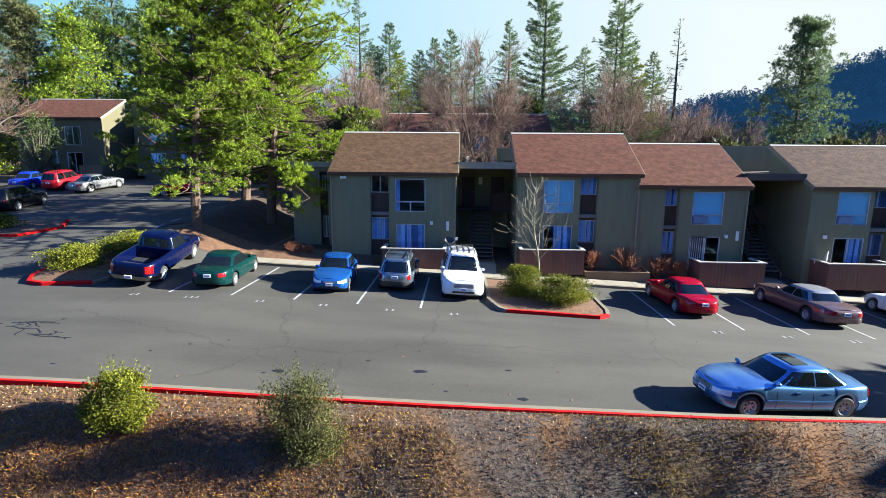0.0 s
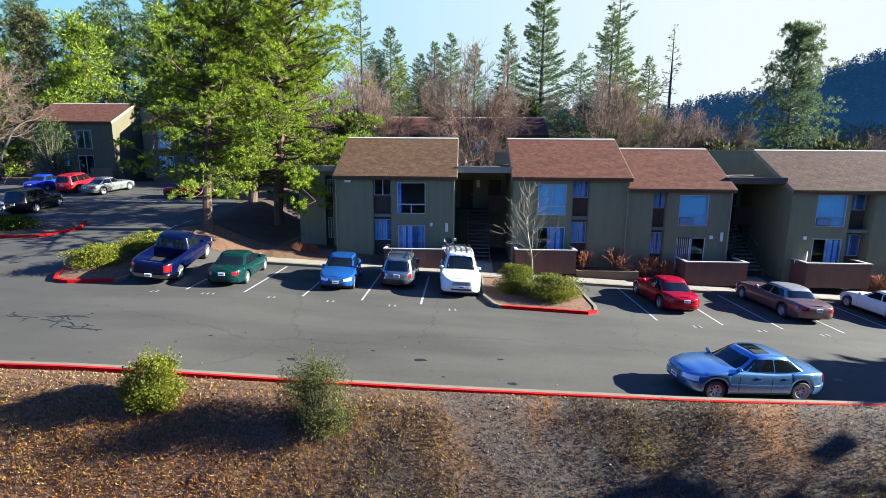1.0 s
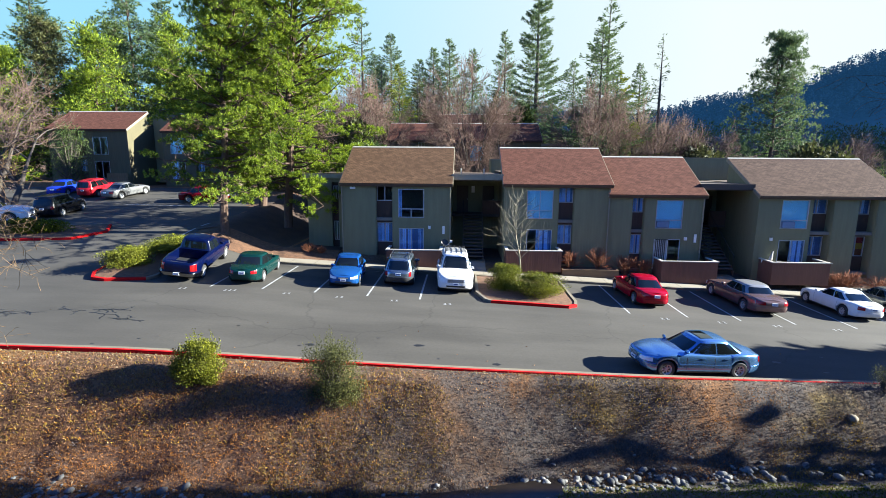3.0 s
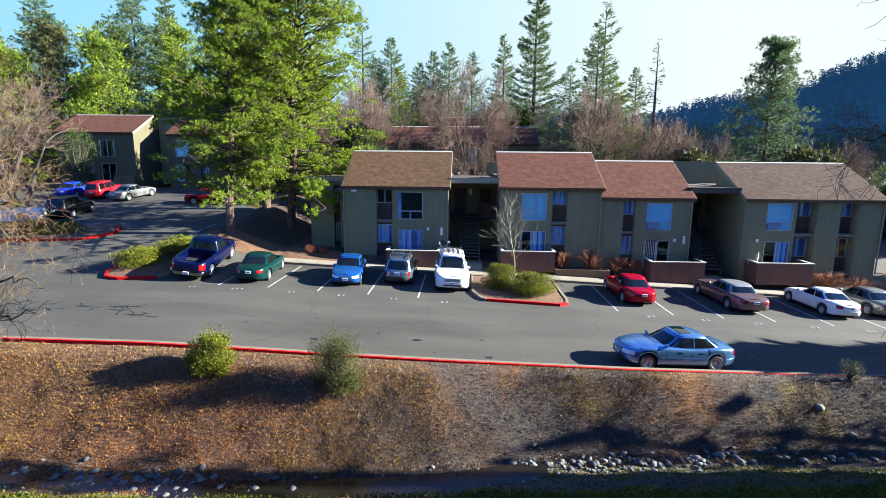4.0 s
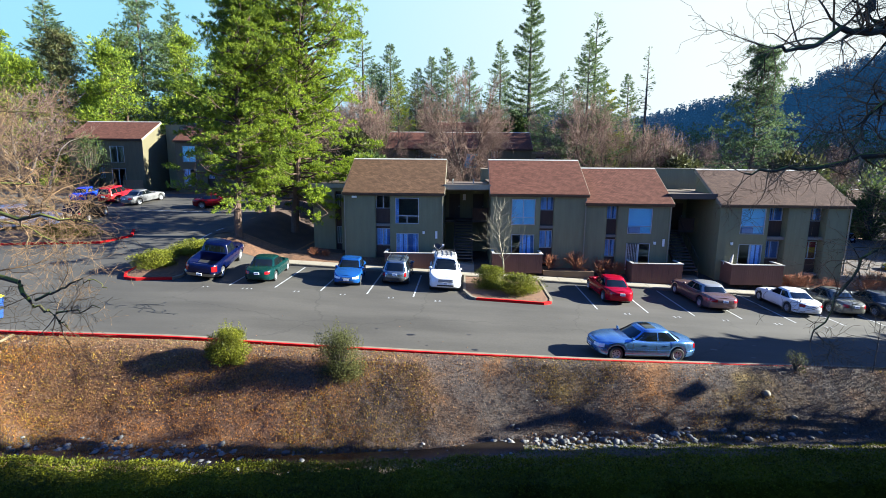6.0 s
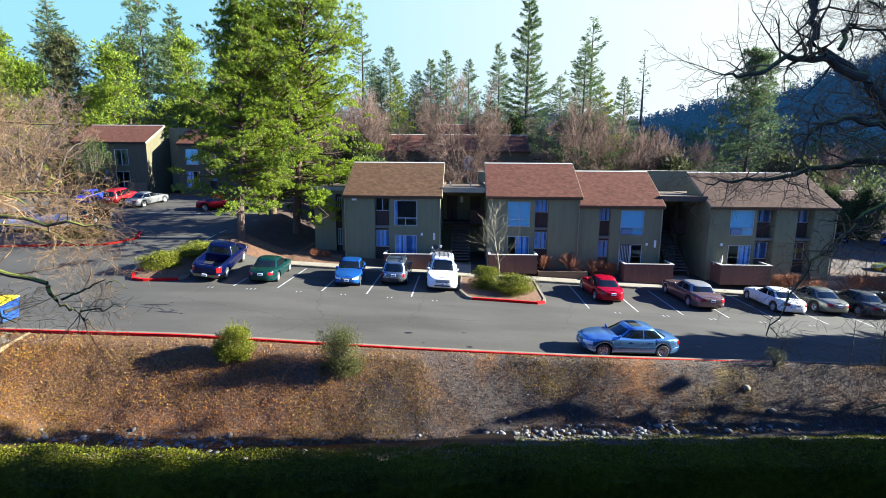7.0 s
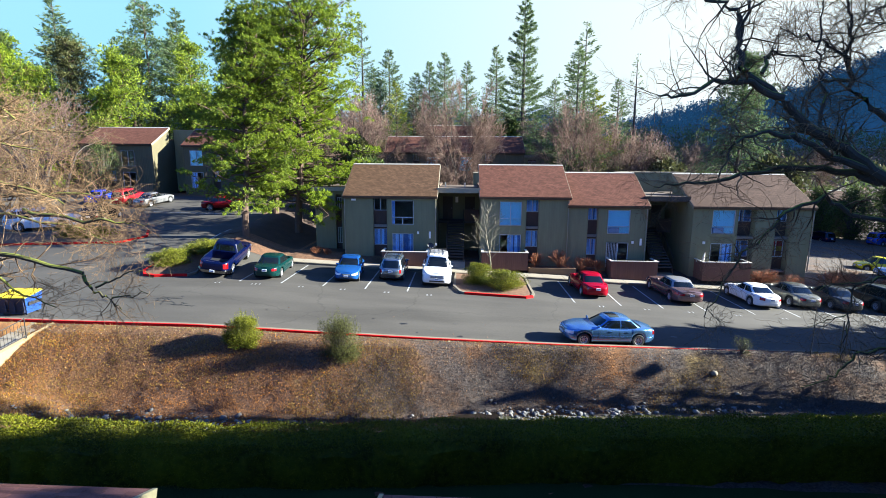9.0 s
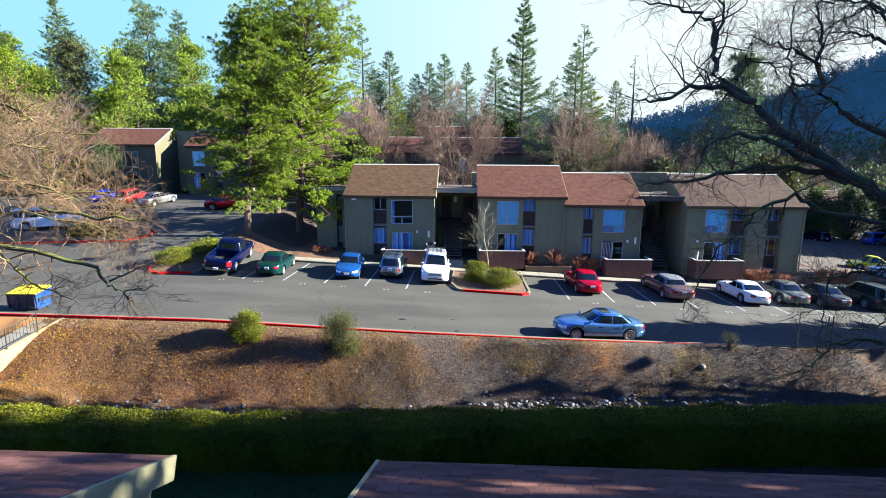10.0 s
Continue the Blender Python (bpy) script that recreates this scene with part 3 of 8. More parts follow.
for sx in (-12.95, -10.2, -7.45, -4.7, -1.97, 8.75, 11.65, 14.3, 17.0, 20.0, 22.8, 25.5, 28.2, 31.0):
    line_on_lot((sx, 20.4), (sx - 0.02, 26.1))
line_on_lot((-19.1, 24.2), (-18.6, 31.5), 0.14, "lane_line")
line_on_lot((-22, 38), (-30, 38.5), 0.12, "lane_line")


def number_bars(x, y):
    """The stall number, worn past reading."""
    m = Mesh()
    for i in range(3):
        z = float(lot_z(x, y)) + 0.007
        x0 = x - 0.36 + i * 0.25
        for a, b_, c, d in ((0, 0.15, 0, 0.04), (0.05, 0.1, 0.04, 0.2), (0, 0.12, 0.2, 0.24)):
            m.add([(x0 + a, y + c, z), (x0 + b_, y + c, z), (x0 + b_, y + d, z), (x0 + a, y + d, z)], [(0, 1, 2, 3)])
    return tagged(part("stall_number", m, M["line"]), "worn white stall number on the asphalt", "road marking", "stall numbers", "structure")


for nx_ in (-14.2, -11.6, -8.8, -6.1, -3.3, -0.6, 10.2, 13.0, 15.7, 18.6, 21.4):
    number_bars(nx_, 19.75)


def island(name, outline, red_from, red_to, label):
    """A kerbed planting bed; the stretch of edges from red_from to red_to is painted."""
    n = len(outline)
    cx, cy = sum(p[0] for p in outline) / n, sum(p[1] for p in outline) / n
    e = thing(name, label, "planting bed", kind="structure")
    for i in range(n):
        a, b_ = outline[i], outline[(i + 1) % n]
        m = Mesh()
        steps = max(1, int(math.hypot(a[0] - b_[0], a[1] - b_[1]) / 0.6))
        for s in range(steps):
            c = []
            for z in (-0.1, 0.15):
                for t, k in ((s / steps, 1), ((s + 1) / steps, 1), ((s + 1) / steps, 0), (s / steps, 0)):
                    px, py = a[0] + (b_[0] - a[0]) * t, a[1] + (b_[1] - a[1]) * t
                    L = math.hypot(cx - px, cy - py)
                    ox, oy = (cx - px) / L * 0.17, (cy - py) / L * 0.17
                    qx, qy = px + ox * (1 - k), py + oy * (1 - k)
                    c.append((qx, qy, float(lot_z(qx, qy)) + z))
            m.hexa(c)
        part("kerb", m, M["red"] if red_from <= i < red_to else M["kerb"], e)
    m = Mesh()
    top = [(cx + (p[0] - cx) * 0.97, cy + (p[1] - cy) * 0.97) for p in outline]
    vs = [(cx, cy, float(lot_z(cx, cy)) + 0.2)] + [(x, y, float(lot_z(x, y)) + 0.1) for x, y in top]
    m.add(vs, [(0, i + 1, (i + 1) % n + 1) for i in range(n)])
    part("soil", m, M["mulch"], e)
    return e


island("planting_island", [(1.0, 26.35), (0.95, 22.2), (1.4, 20.85), (1.7, 20.6), (5.7, 20.55), (6.2, 20.9), (6.35, 21.6), (6.3, 26.35)], 3, 5, "kerbed planting island with bark mulch, red-painted front kerb")
island("planting_island", [(-16.4, 26.2), (-16.3, 21.3), (-16.6, 20.75), (-18.6, 20.35), (-19.5, 20.6), (-20.0, 21.4), (-19.8, 24.2), (-19.0, 27.5), (-17.0, 28.5)], 2, 6, "kerbed planting island at the lot corner, red-painted kerb")
island("planting_island", [(-37.0, 25.5), (-25.5, 26.8), (-24.2, 28.5), (-25.0, 30.0), (-37.0, 28.5)], 0, 3, "kerbed bed beside the far stalls with a red kerb")


# ---- buildings ----
def wall_cells(b, x0, x1, z0, z1, y0, y1, holes):
    """A wall along x with holes (x0, x1, z0, z1) going through it, as one closed shell."""
    xs = sorted({x0, x1, *[min(max(v, x0), x1) for h in holes for v in h[:2]]})
    zs = sorted({z0, z1, *[min(max(v, z0), z1) for h in holes for v in h[2:4]]})
    nx, nz = len(xs) - 1, len(zs) - 1

    def solid(i, k):
        if not (0 <= i < nx and 0 <= k < nz):
            return False
        mx, mz = (xs[i] + xs[i + 1]) / 2, (zs[k] + zs[k + 1]) / 2
        return not any(h[0] < mx < h[1] and h[2] < mz < h[3] for h in holes)

    ids, vs, fs = {}, [], []

    def vert(i, k, s):
        if (i, k, s) not in ids:
            ids[i, k, s] = len(vs)
            vs.append((xs[i], (y0, y1)[s], zs[k]))
        return ids[i, k, s]

    for i in range(nx):
        for k in range(nz):
            if solid(i, k):
                for s in (0, 1):
                    fs.append((vert(i, k, s), vert(i + 1, k, s), vert(i + 1, k + 1, s), vert(i, k + 1, s)))
                for di, dk, a, c in ((-1, 0, (i, k), (i, k + 1)), (1, 0, (i + 1, k), (i + 1, k + 1)), (0, -1, (i, k), (i + 1, k)), (0, 1, (i, k + 1), (i + 1, k + 1))):
                    if not solid(i + di, k + dk):
                        fs.append((vert(*a, 0), vert(*c, 0), vert(*c, 1), vert(*a, 1)))
    b.add(vs, fs)


def window(parent, x0, x1, z0, z1, y, kind="slide", shut=1.0, bright=False, cloth=()):
    """A framed window in a wall whose face is at y: sashes, panes and blinds behind."""
    w = Mesh()
    t = 0.04
    for a in ((x0, x1, z0, z0 + t), (x0, x1, z1 - t, z1), (x0, x0 + t, z0 + t, z1 - t), (x1 - t, x1, z0 + t, z1 - t)):
        w.box(a[0], a[1], y - 0.025, y + 0.06, a[2], a[3])
    xm = (x0 + x1) / 2
    if kind == "slide":
        w.box(xm - 0.03, xm + 0.03, y - 0.012, y + 0.05, z0 + t, z1 - t)
    if kind == "cross":
        zm = z0 + (z1 - z0) * 0.28
        w.box(x0 + t, xm - 0.025, y - 0.012, y + 0.05, zm - 0.02, zm + 0.02)
        w.box(xm + 0.025, x1 - t, y - 0.012, y + 0.05, zm - 0.02, zm + 0.02)
        w.box(xm - 0.025, xm + 0.025, y - 0.012, y + 0.05, z0 + t, z1 - t)
    if kind == "split":
        zm = z0 + (z1 - z0) * 0.3
        w.box(x0 + t, x1 - t, y - 0.012, y + 0.05, zm - 0.03, zm + 0.03)
        w.box(xm - 0.03, xm + 0.03, y - 0.01, y + 0.045, z0 + t, zm - 0.03)
    ob = part("window", w, M["frame"], parent)
    g = Mesh().box(x0 + t, x1 - t, y + 0.018, y + 0.026, z0 + t, z1 - t)
    pn = part("pane", g, M["pane"], ob)
    pn.visible_shadow = False
    if cloth:
        for i, c in enumerate(cloth):
            za, zb = z0 + 0.06 + (z1 - z0 - 0.1) * i / len(cloth), z0 + 0.06 + (z1 - z0 - 0.1) * (i + 1) / len(cloth)
            part("cloth_band", Mesh().box(x0 + t, x1 - t, y + 0.08, y + 0.1, za + 0.002, zb), M[c], ob, "coloured cloth hung in the window")
    elif shut:
        v = Mesh()
        za, zb = z0 + 0.05, z1 - 0.05
        span = (x1 - x0 - 2 * t + 0.08) * abs(shut)
        n = max(2, round(span / 0.11))
        w_ = span / n
        for i in range(n):
            xa = (x0 + t if shut > 0 else x1 - t - span) + i * w_
            xb = xa + 0.95 * w_
            v.hexa([(xa, y + 0.11, za), (xb, y + 0.08, za), (xb, y + 0.085, za), (xa, y + 0.115, za), (xa, y + 0.11, zb), (xb, y + 0.08, zb), (xb, y + 0.085, zb), (xa, y + 0.115, zb)])
        tagged(part("blinds", v, M["blind_skylit" if bright else "blind"], ob, "pale hanging blinds"), kind="stuff")
    return ob


def shed_roof(parent, x0, x1, y0, y1, z0, z1, mat, label):
    """One slope from the eave at (y0, z0) up to the ridge at (y1, z1), with fascias."""
    s = math.hypot(y1 - y0, z1 - z0)
    tilt = math.degrees(math.atan2(z1 - z0, y1 - y0))
    m = Mesh().box(0, x1 - x0, 0, s, -0.02, 0.035)
    ob = part("roof", m, mat, parent, label, at=pose(x0, y0, z0, tilt))
    d = Mesh().box(0.02, x1 - x0 - 0.02, 0.02, s - 0.02, -0.16, -0.024)
    part("roof_deck", d, M["darktrim"], ob)
    part("eave_fascia", Mesh().box(0, x1 - x0, -0.03, 0.015, -0.2, 0.0), M["darktrim"], ob)
    part("ridge_flashing", Mesh().box(-0.01, x1 - x0 + 0.01, s - 0.12, s + 0.03, 0.037, 0.06), M["cap"], ob)
    for xx, nm in ((-0.035, "rake_board"), (x1 - x0 - 0.005, "rake_board")):
        part(nm, Mesh().box(xx, xx + 0.04, 0, s, -0.2, 0.02), M["fascia"], ob)
    return ob


def side_wall(b, x, y0, y1, zb, ya, za, yb, zb2, t=0.15):
    """A wall along y under a sloping roof from (ya, za) to (yb, zb2)."""
    b.hexa([(x, y0, zb), (x + t, y0, zb), (x + t, y1, zb), (x, y1, zb), (x, ya, za), (x + t, ya, za), (x + t, yb, zb2), (x, yb, zb2)])


def apartment_block(name, x0, x1, base, eave, ridge, yf, yr, yb, bays, wins, roof_mat, label, group="apartment blocks", wall="siding"):
    """Two storeys under one slope that rises from the front; bays are recessed strips with a window over and under a brown panel."""
    e = thing(name, label, "apartment building", group=group)
    holes = [(a, c, base - 0.4, eave - 0.1) for a, c in bays] + [w[:4] for w in wins]
    w = Mesh()
    wall_cells(w, x0, x1, base - 1.2, eave, yf, yf + 0.16, holes)
    part("front_wall", w, M[wall], e)
    rear = base + (eave - base) * 1.0
    for x in (x0, x1 - 0.15):
        b = Mesh()
        side_wall(b, x, yf + 0.16, yr, base - 1.2, yf + 0.16, eave + 0.03, yr, ridge - 0.12)
        part("side_wall", b, M[wall], e)
        part("rear_side_wall", Mesh().box(x, x + 0.15, yr, yb, base - 1.2, rear + 0.6), M[wall], e)
    part("ridge_wall", Mesh().box(x0 + 0.15, x1 - 0.15, yr - 0.15, yr, rear, ridge - 0.16), M[wall], e)
    part("rear_wall", Mesh().box(x0 + 0.15, x1 - 0.15, yb - 0.15, yb, base - 1.2, rear + 0.5), M[wall], e)
    part("rear_roof", Mesh().box(x0 - 0.1, x1 + 0.1, yr + 0.002, yb + 0.2, rear + 0.602, rear + 0.75), M["flatroof"], e, "flat gravel roof at the back")
    part("floor_slab", Mesh().box(x0 + 0.15, x1 - 0.15, yf + 0.17, yb - 0.15, base + 2.45, base + 2.65), M["inside"], e)
    part("ground_slab", Mesh().box(x0 + 0.15, x1 - 0.15, yf + 0.17, yb - 0.15, base - 0.2, base - 0.05), M["inside"], e)
    part("inner_wall", Mesh().box(x0 + 0.15, x1 - 0.15, yf + 3.5, yf + 3.6, base - 0.05, eave + 0.6), M["inside"], e)
    shed_roof(e, x0 - 0.12, x1 + 0.12, yf - 0.28, yr + 0.08, eave, ridge, roof_mat, "weathered asphalt shingle slope")
    up, fl = base + 2.65, base
    for a, c in bays:
        d = 0.75 if x0 > 18 else 0.45
        for xx in (a, c - 0.06):
            part("bay_cheek", Mesh().box(xx + (0.001 if xx == a else -0.001), xx + 0.06, yf + 0.02, yf + d, base - 1.0, eave - 0.1), M[wall], e)
        spans = [(base + 3.78, eave - 0.14), (base + 0.95, base + 2.3)]
        wz = Mesh()
        wall_cells(wz, a + 0.06, c - 0.06, base - 1.0, eave - 0.1, yf + d - 0.08, yf + d, [(a + 0.07, c - 0.07, s0, s1) for s0, s1 in spans])
        part("bay_panel", wz, M["brown"], e, "dark brown infill panel")
        for s0, s1 in spans:
            window(e, a + 0.08, c - 0.08, s0 + 0.01, s1 - 0.01, yf + d - 0.06, "slide", 0.0 if s0 > base + 3 and x0 < -5 else 1.0, cloth=("cloth_rust", "cloth_gold", "cloth_red") if a > 25 and s0 < base + 2 else ())
    for wi in wins:
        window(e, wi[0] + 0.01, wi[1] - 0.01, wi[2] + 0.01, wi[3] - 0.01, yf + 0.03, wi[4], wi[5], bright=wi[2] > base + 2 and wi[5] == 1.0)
        if wi[4] == "split" and wi[6]:
            part("air_conditioner", Mesh().box(wi[0] + 0.09, wi[0] + 0.09 + 0.8, yf - 0.1, yf + 0.3, wi[2] + 0.09, wi[2] + 0.5), M["ac_shell"], e)
    return e


YF, YR, YB = 29.1, 33.2, 38.5
apartment_block("apartment_block", -8.0, -0.65, 0.75, 5.72, 8.22, YF, YR, YB, [(-5.78, -4.55)], [(-4.22, -2.44, 3.44, 5.38, "split", 0.12, False), (-4.18, -2.46, 0.72, 2.72, "slide", 1.0, False)], M["roof_brown"], "two-storey olive apartment block under a brown shingle slope")
apartment_block("apartment_block", 2.95, 9.92, 0.75, 5.74, 8.22, YF, YR, YB, [(6.52, 7.64)], [(4.45, 6.2, 3.46, 5.38, "cross", 1.0, False), (4.5, 6.2, 0.72, 2.74, "slide", -0.6, False)], M["roof_red"], "two-storey olive apartment block under a red-brown shingle slope")
apartment_block("apartment_block", 9.93, 16.05, 0.15, 5.13, 7.62, YF + 0.02, YR, YB, [(11.4, 12.32)], [(13.0, 14.76, 2.9, 4.8, "split", 1.0, True), (13.0, 14.75, 0.15, 2.2, "slide", 0.0, False)], M["roof_red"], "stepped-down olive apartment block with red-brown shingles")
apartment_block("apartment_block", 19.6, 28.7, 0.15, 5.14, 7.58, YF + 0.02, YR + 0.2, YB, [(23.05, 24.5), (25.95, 27.25)], [(21.1, 22.85, 2.98, 4.9, "split", 1.0, True), (21.15, 22.85, 0.15, 2.25, "slide", -0.5, False)], M["roof_grey"], "olive apartment block at the end of the row under grey-brown shingles")


def flat_wing(name, x0, x1, y0, y1, base, top, bays, label):
    e = thing(name, label, "building wing")
    w = Mesh()
    wall_cells(w, x0, x1, base - 1.2, top, y0, y0 + 0.15, [(a, c, base - 0.4, top - 0.5) for a, c in bays])
    part("front_wall", w, M["siding"], e)
    part("side_wall", Mesh().box(x0, x0 + 0.15, y0 + 0.15, y1, base - 1.2, top), M["siding"], e)
    part("roof", Mesh().box(x0 - 0.2, x1, y0 - 0.25, y1, top, top + 0.08), M["flatroof"], e)
    part("fascia", Mesh().box(x0 - 0.22, x1, y0 - 0.29, y0 - 0.252, top - 0.22, top + 0.1), M["fascia"], e)
    for a, c in bays:
        b = Mesh()
        sp = [(top - 1.75, top - 0.75), (base + 0.9, base + 2.3)]
        wall_cells(b, a, c, base - 1.2, top - 0.5, y0 + 0.3, y0 + 0.38, [(a + 0.05, c - 0.05, *s) for s in sp])
        part("bay_panel", b, M["brown"], e, "dark brown infill panel")
        for s in sp:
            window(e, a + 0.06, c - 0.06, s[0] + 0.01, s[1] - 0.01, y0 + 0.32, "slide", 0.0)
    part("inner_wall", Mesh().box(x0 + 0.15, x1, y0 + 2.5, y0 + 2.6, base - 1, top - 0.1), M["inside"], e)
    return e


flat_wing("side_wing", -11.0, -8.02, 31.0, 38.0, 0.6, 6.2, [(-9.25, -8.75)], "flat-roofed olive side wing beside the brown-roofed block")


def stair_entry(name, x0, x1, base, top, label, trim="fascia"):
    """A shaded breezeway between blocks: flat roof, a flight of steps up to a landing and doors."""
    e = thing(name, label, "stair entry")
    part("roof", Mesh().box(x0, x1, 29.75, 36.5, top, top + 0.1), M["flatroof"], e)
    part("fascia", Mesh().box(x0 + 0.01, x1 - 0.01, 29.69, 29.745, top - 0.26, top + 0.12), M[trim], e)
    part("soffit", Mesh().box(x0, x1, 29.75, 36.5, top - 0.3, top - 0.25), M["darktrim"], e)
    up = base + 2.65
    part("landing", Mesh().box(x0, x1, 33.0, 34.6, up - 0.2, up), M["step"], e)
    part("back_wall", Mesh().box(x0, x1, 34.6, 34.75, base - 1, top - 0.3), M["siding"], e)
    sx0, sx1 = x0 + 0.9, x0 + 2.2
    n = 14
    for i in range(n):
        y = 29.0 + 4.0 * i / n
        z = base + (up - base) * (i + 1) / n
        part("step", Mesh().box(sx0, sx1, y, y + 0.33, z - 0.07, z), M["step"], e)
    for xx in (sx0 - 0.06, sx1 + 0.01):
        part("stringer", Mesh().hexa([(xx, 28.9, base - 0.25), (xx + 0.05, 28.9, base - 0.25), (xx + 0.05, 33, up - 0.35), (xx, 33, up - 0.35), (xx, 28.9, base + 0.05), (xx + 0.05, 28.9, base + 0.05), (xx + 0.05, 33, up), (xx, 33, up)]), M["darktrim"], e)
        part("handrail", Mesh().tube([(xx, 28.9, base + 1.0), (xx, 33.0, up + 1.0)], [0.025, 0.025]), M["iron"], e)
        for i in range(7):
            y = 29 + i * 0.62
            z = base + (up - base) * (y - 28.9) / 4.1
            part("baluster", Mesh().tube([(xx, y, z), (xx, y, z + 1.0)], [0.015, 0.015], 4), M["iron"], e)
    for dx in (0.3, x1 - x0 - 1.25):
        d = part("door", Mesh().box(x0 + dx, x0 + dx + 0.9, 34.54, 34.596, up, up + 2.03), M["darktrim"], e, "brown apartment door")
        part("knob", Mesh().box(x0 + dx + 0.8, x0 + dx + 0.86, 34.48, 34.54, up + 0.95, up + 1.02), M["chrome"], d)
    part("wall_light", Mesh().box(x0 + 1.45, x0 + 1.7, 34.46, 34.59, up + 1.5, up + 2.0), M["light_box"], e)
    part("guard_wall", Mesh().box(sx1 + 0.07, x1 - 0.001, 33.0, 33.08, up, up + 1.0), M["brown"], e)
    return e


stair_entry("stair_entry", -0.63, 2.93, 0.7, 6.25, "shaded stair breezeway between two apartment blocks")
stair_entry("stair_entry", 16.07, 19.58, 0.1, 5.75, "shaded stair breezeway with a flat roof", "darktrim")


def rear_volume(name, x0, x1, y0, y1, base, top, label):
    e = thing(name, label, "building wing")
    part("wall", Mesh().box(x0, x1, y0, y1, base, top), M["siding"], e)
    part("parapet_cap", Mesh().box(x0 - 0.05, x1 + 0.05, y0 - 0.05, y1 + 0.05, top + 0.002, top + 0.06), M["fascia"], e)
    return e


rear_volume("rear_wing", 16.5, 22.6, 36.8, 40.0, 0, 7.6, "olive rear wing rising behind the stair entry")
rear_volume("rear_wing", 2.5, 3.9, 38.6, 42.0, 0.5, 7.4, "olive rear wing behind the entry roof")


def patio(x0, x1, y0, y1, top, base):
    e = thing("patio_enclosure", "low red-brown board patio wall with a pale cap", "patio wall", group="patio walls")
    n = int((x1 - x0) / 0.19)
    for i in range(n):
        xa = x0 + (x1 - x0) * i / n
        part("board", Mesh().box(xa + 0.004, xa + (x1 - x0) / n - 0.004, y0, y0 + 0.03, base - 0.6, top), M["patio"], e)
    part("backing", Mesh().box(x0, x1, y0 + 0.032, y0 + 0.1, base - 0.6, top - 0.005), M["patio"], e)
    part("cap", Mesh().box(x0 - 0.06, x1 + 0.06, y0 - 0.05, y0 + 0.15, top + 0.002, top + 0.055), M["cap"], e, "pale cap board")
    for x in (x0, x1 - 0.1):
        part("side_panel", Mesh().box(x, x + 0.1, y0 + 0.105, y1, base - 0.6, top), M["patio"], e)
        part("side_cap", Mesh().box(x - 0.05, x + 0.15, y0 + 0.152, y1 - 0.002, top + 0.002, top + 0.055), M["cap"], e, "pale cap board")
    part("slab", Mesh().box(x0 + 0.1, x1 - 0.1, y0 + 0.1, y1, base - 0.4, base - 0.05), M["step"], e)
    return e


patio(-4.8, -1.2, 27.55, YF - 0.01, 1.46, 0.75)
patio(3.05, 6.62, 27.55, YF - 0.01, 1.52, 0.75)
patio(13.05, 16.6, 27.6, YF, 0.95, 0.15)
patio(20.0, 23.6, 27.6, YF, 0.98, 0.15)


def planter(x0, x1, y0, y1, top):
    e = thing("planter_box", "low wood-edged planter with bark soil", "planter")
    for a in ((x0, x1, y0, y0 + 0.1), (x0, x0 + 0.1, y0 + 0.1, y1), (x1 - 0.1, x1, y0 + 0.1, y1)):
        part("edge_board", Mesh().box(*a, top - 0.9, top), M["wood"], e)
    part("soil", Mesh().box(x0 + 0.1, x1 - 0.1, y0 + 0.1, y1, top - 0.9, top - 0.06), M["mulch"], e)
    return e


planter(6.75, 10.4, 27.75, 29.08, 0.3)


def wall_box(x, z, y, w, h, d, name, label, mat):
    e = thing(name, label, name.replace("_", " "), group="wall fixtures")
    part("body", Mesh().box(x, x + w, y - d, y - 0.002, z, z + h), M[mat], e)
    part("bracket", Mesh().box(x + w * 0.3, x + w * 0.7, y - d * 0.6, y - 0.003, z + h + 0.001, z + h + 0.04), M["darktrim"], e)
    return e


for x, z in ((-7.45, 5.35), (20.3, 4.95)):
    wall_box(x, z, YF, 0.35, 0.14, 0.12, "flood_light", "small white flood light under the eave", "light_box")
for x, z in ((-2.15, 2.7), (14.95, 2.15), (20.5, 2.2)):
    wall_box(x, z, YF, 0.15, 0.2, 0.14, "porch_light", "small white porch light on the siding", "light_box")
for x, z in ((-1.2, 2.35), (15.6, 2.0)):
    wall_box(x, z, YF, 0.16, 0.55, 0.04, "number_sign", "narrow white sign board on the siding", "light_box")
for x, zt, zb in ((-8.06, 5.6, 0.9), (-0.72, 5.6, 0.7), (9.84, 5.6, 0.5), (16.0, 5.0, 0.1), (28.72, 5.0, 0.1)):
    e = thing("downspout", "narrow pale downspout on the wall corner", "downspout")
    part("pipe", Mesh().box(x, x + 0.07, YF - 0.08, YF - 0.01, zb, zt), M["fascia"], e)
    part("elbow", Mesh().hexa([(x, YF - 0.2, zt + 0.05), (x + 0.07, YF - 0.2, zt + 0.05), (x + 0.07, YF - 0.01, zt - 0.05), (x, YF - 0.01, zt - 0.05), (x, YF - 0.2, zt + 0.12), (x + 0.07, YF - 0.2, zt + 0.12), (x + 0.07, YF - 0.01, zt + 0.02), (x, YF - 0.01, zt + 0.02)]), M["fascia"], e)

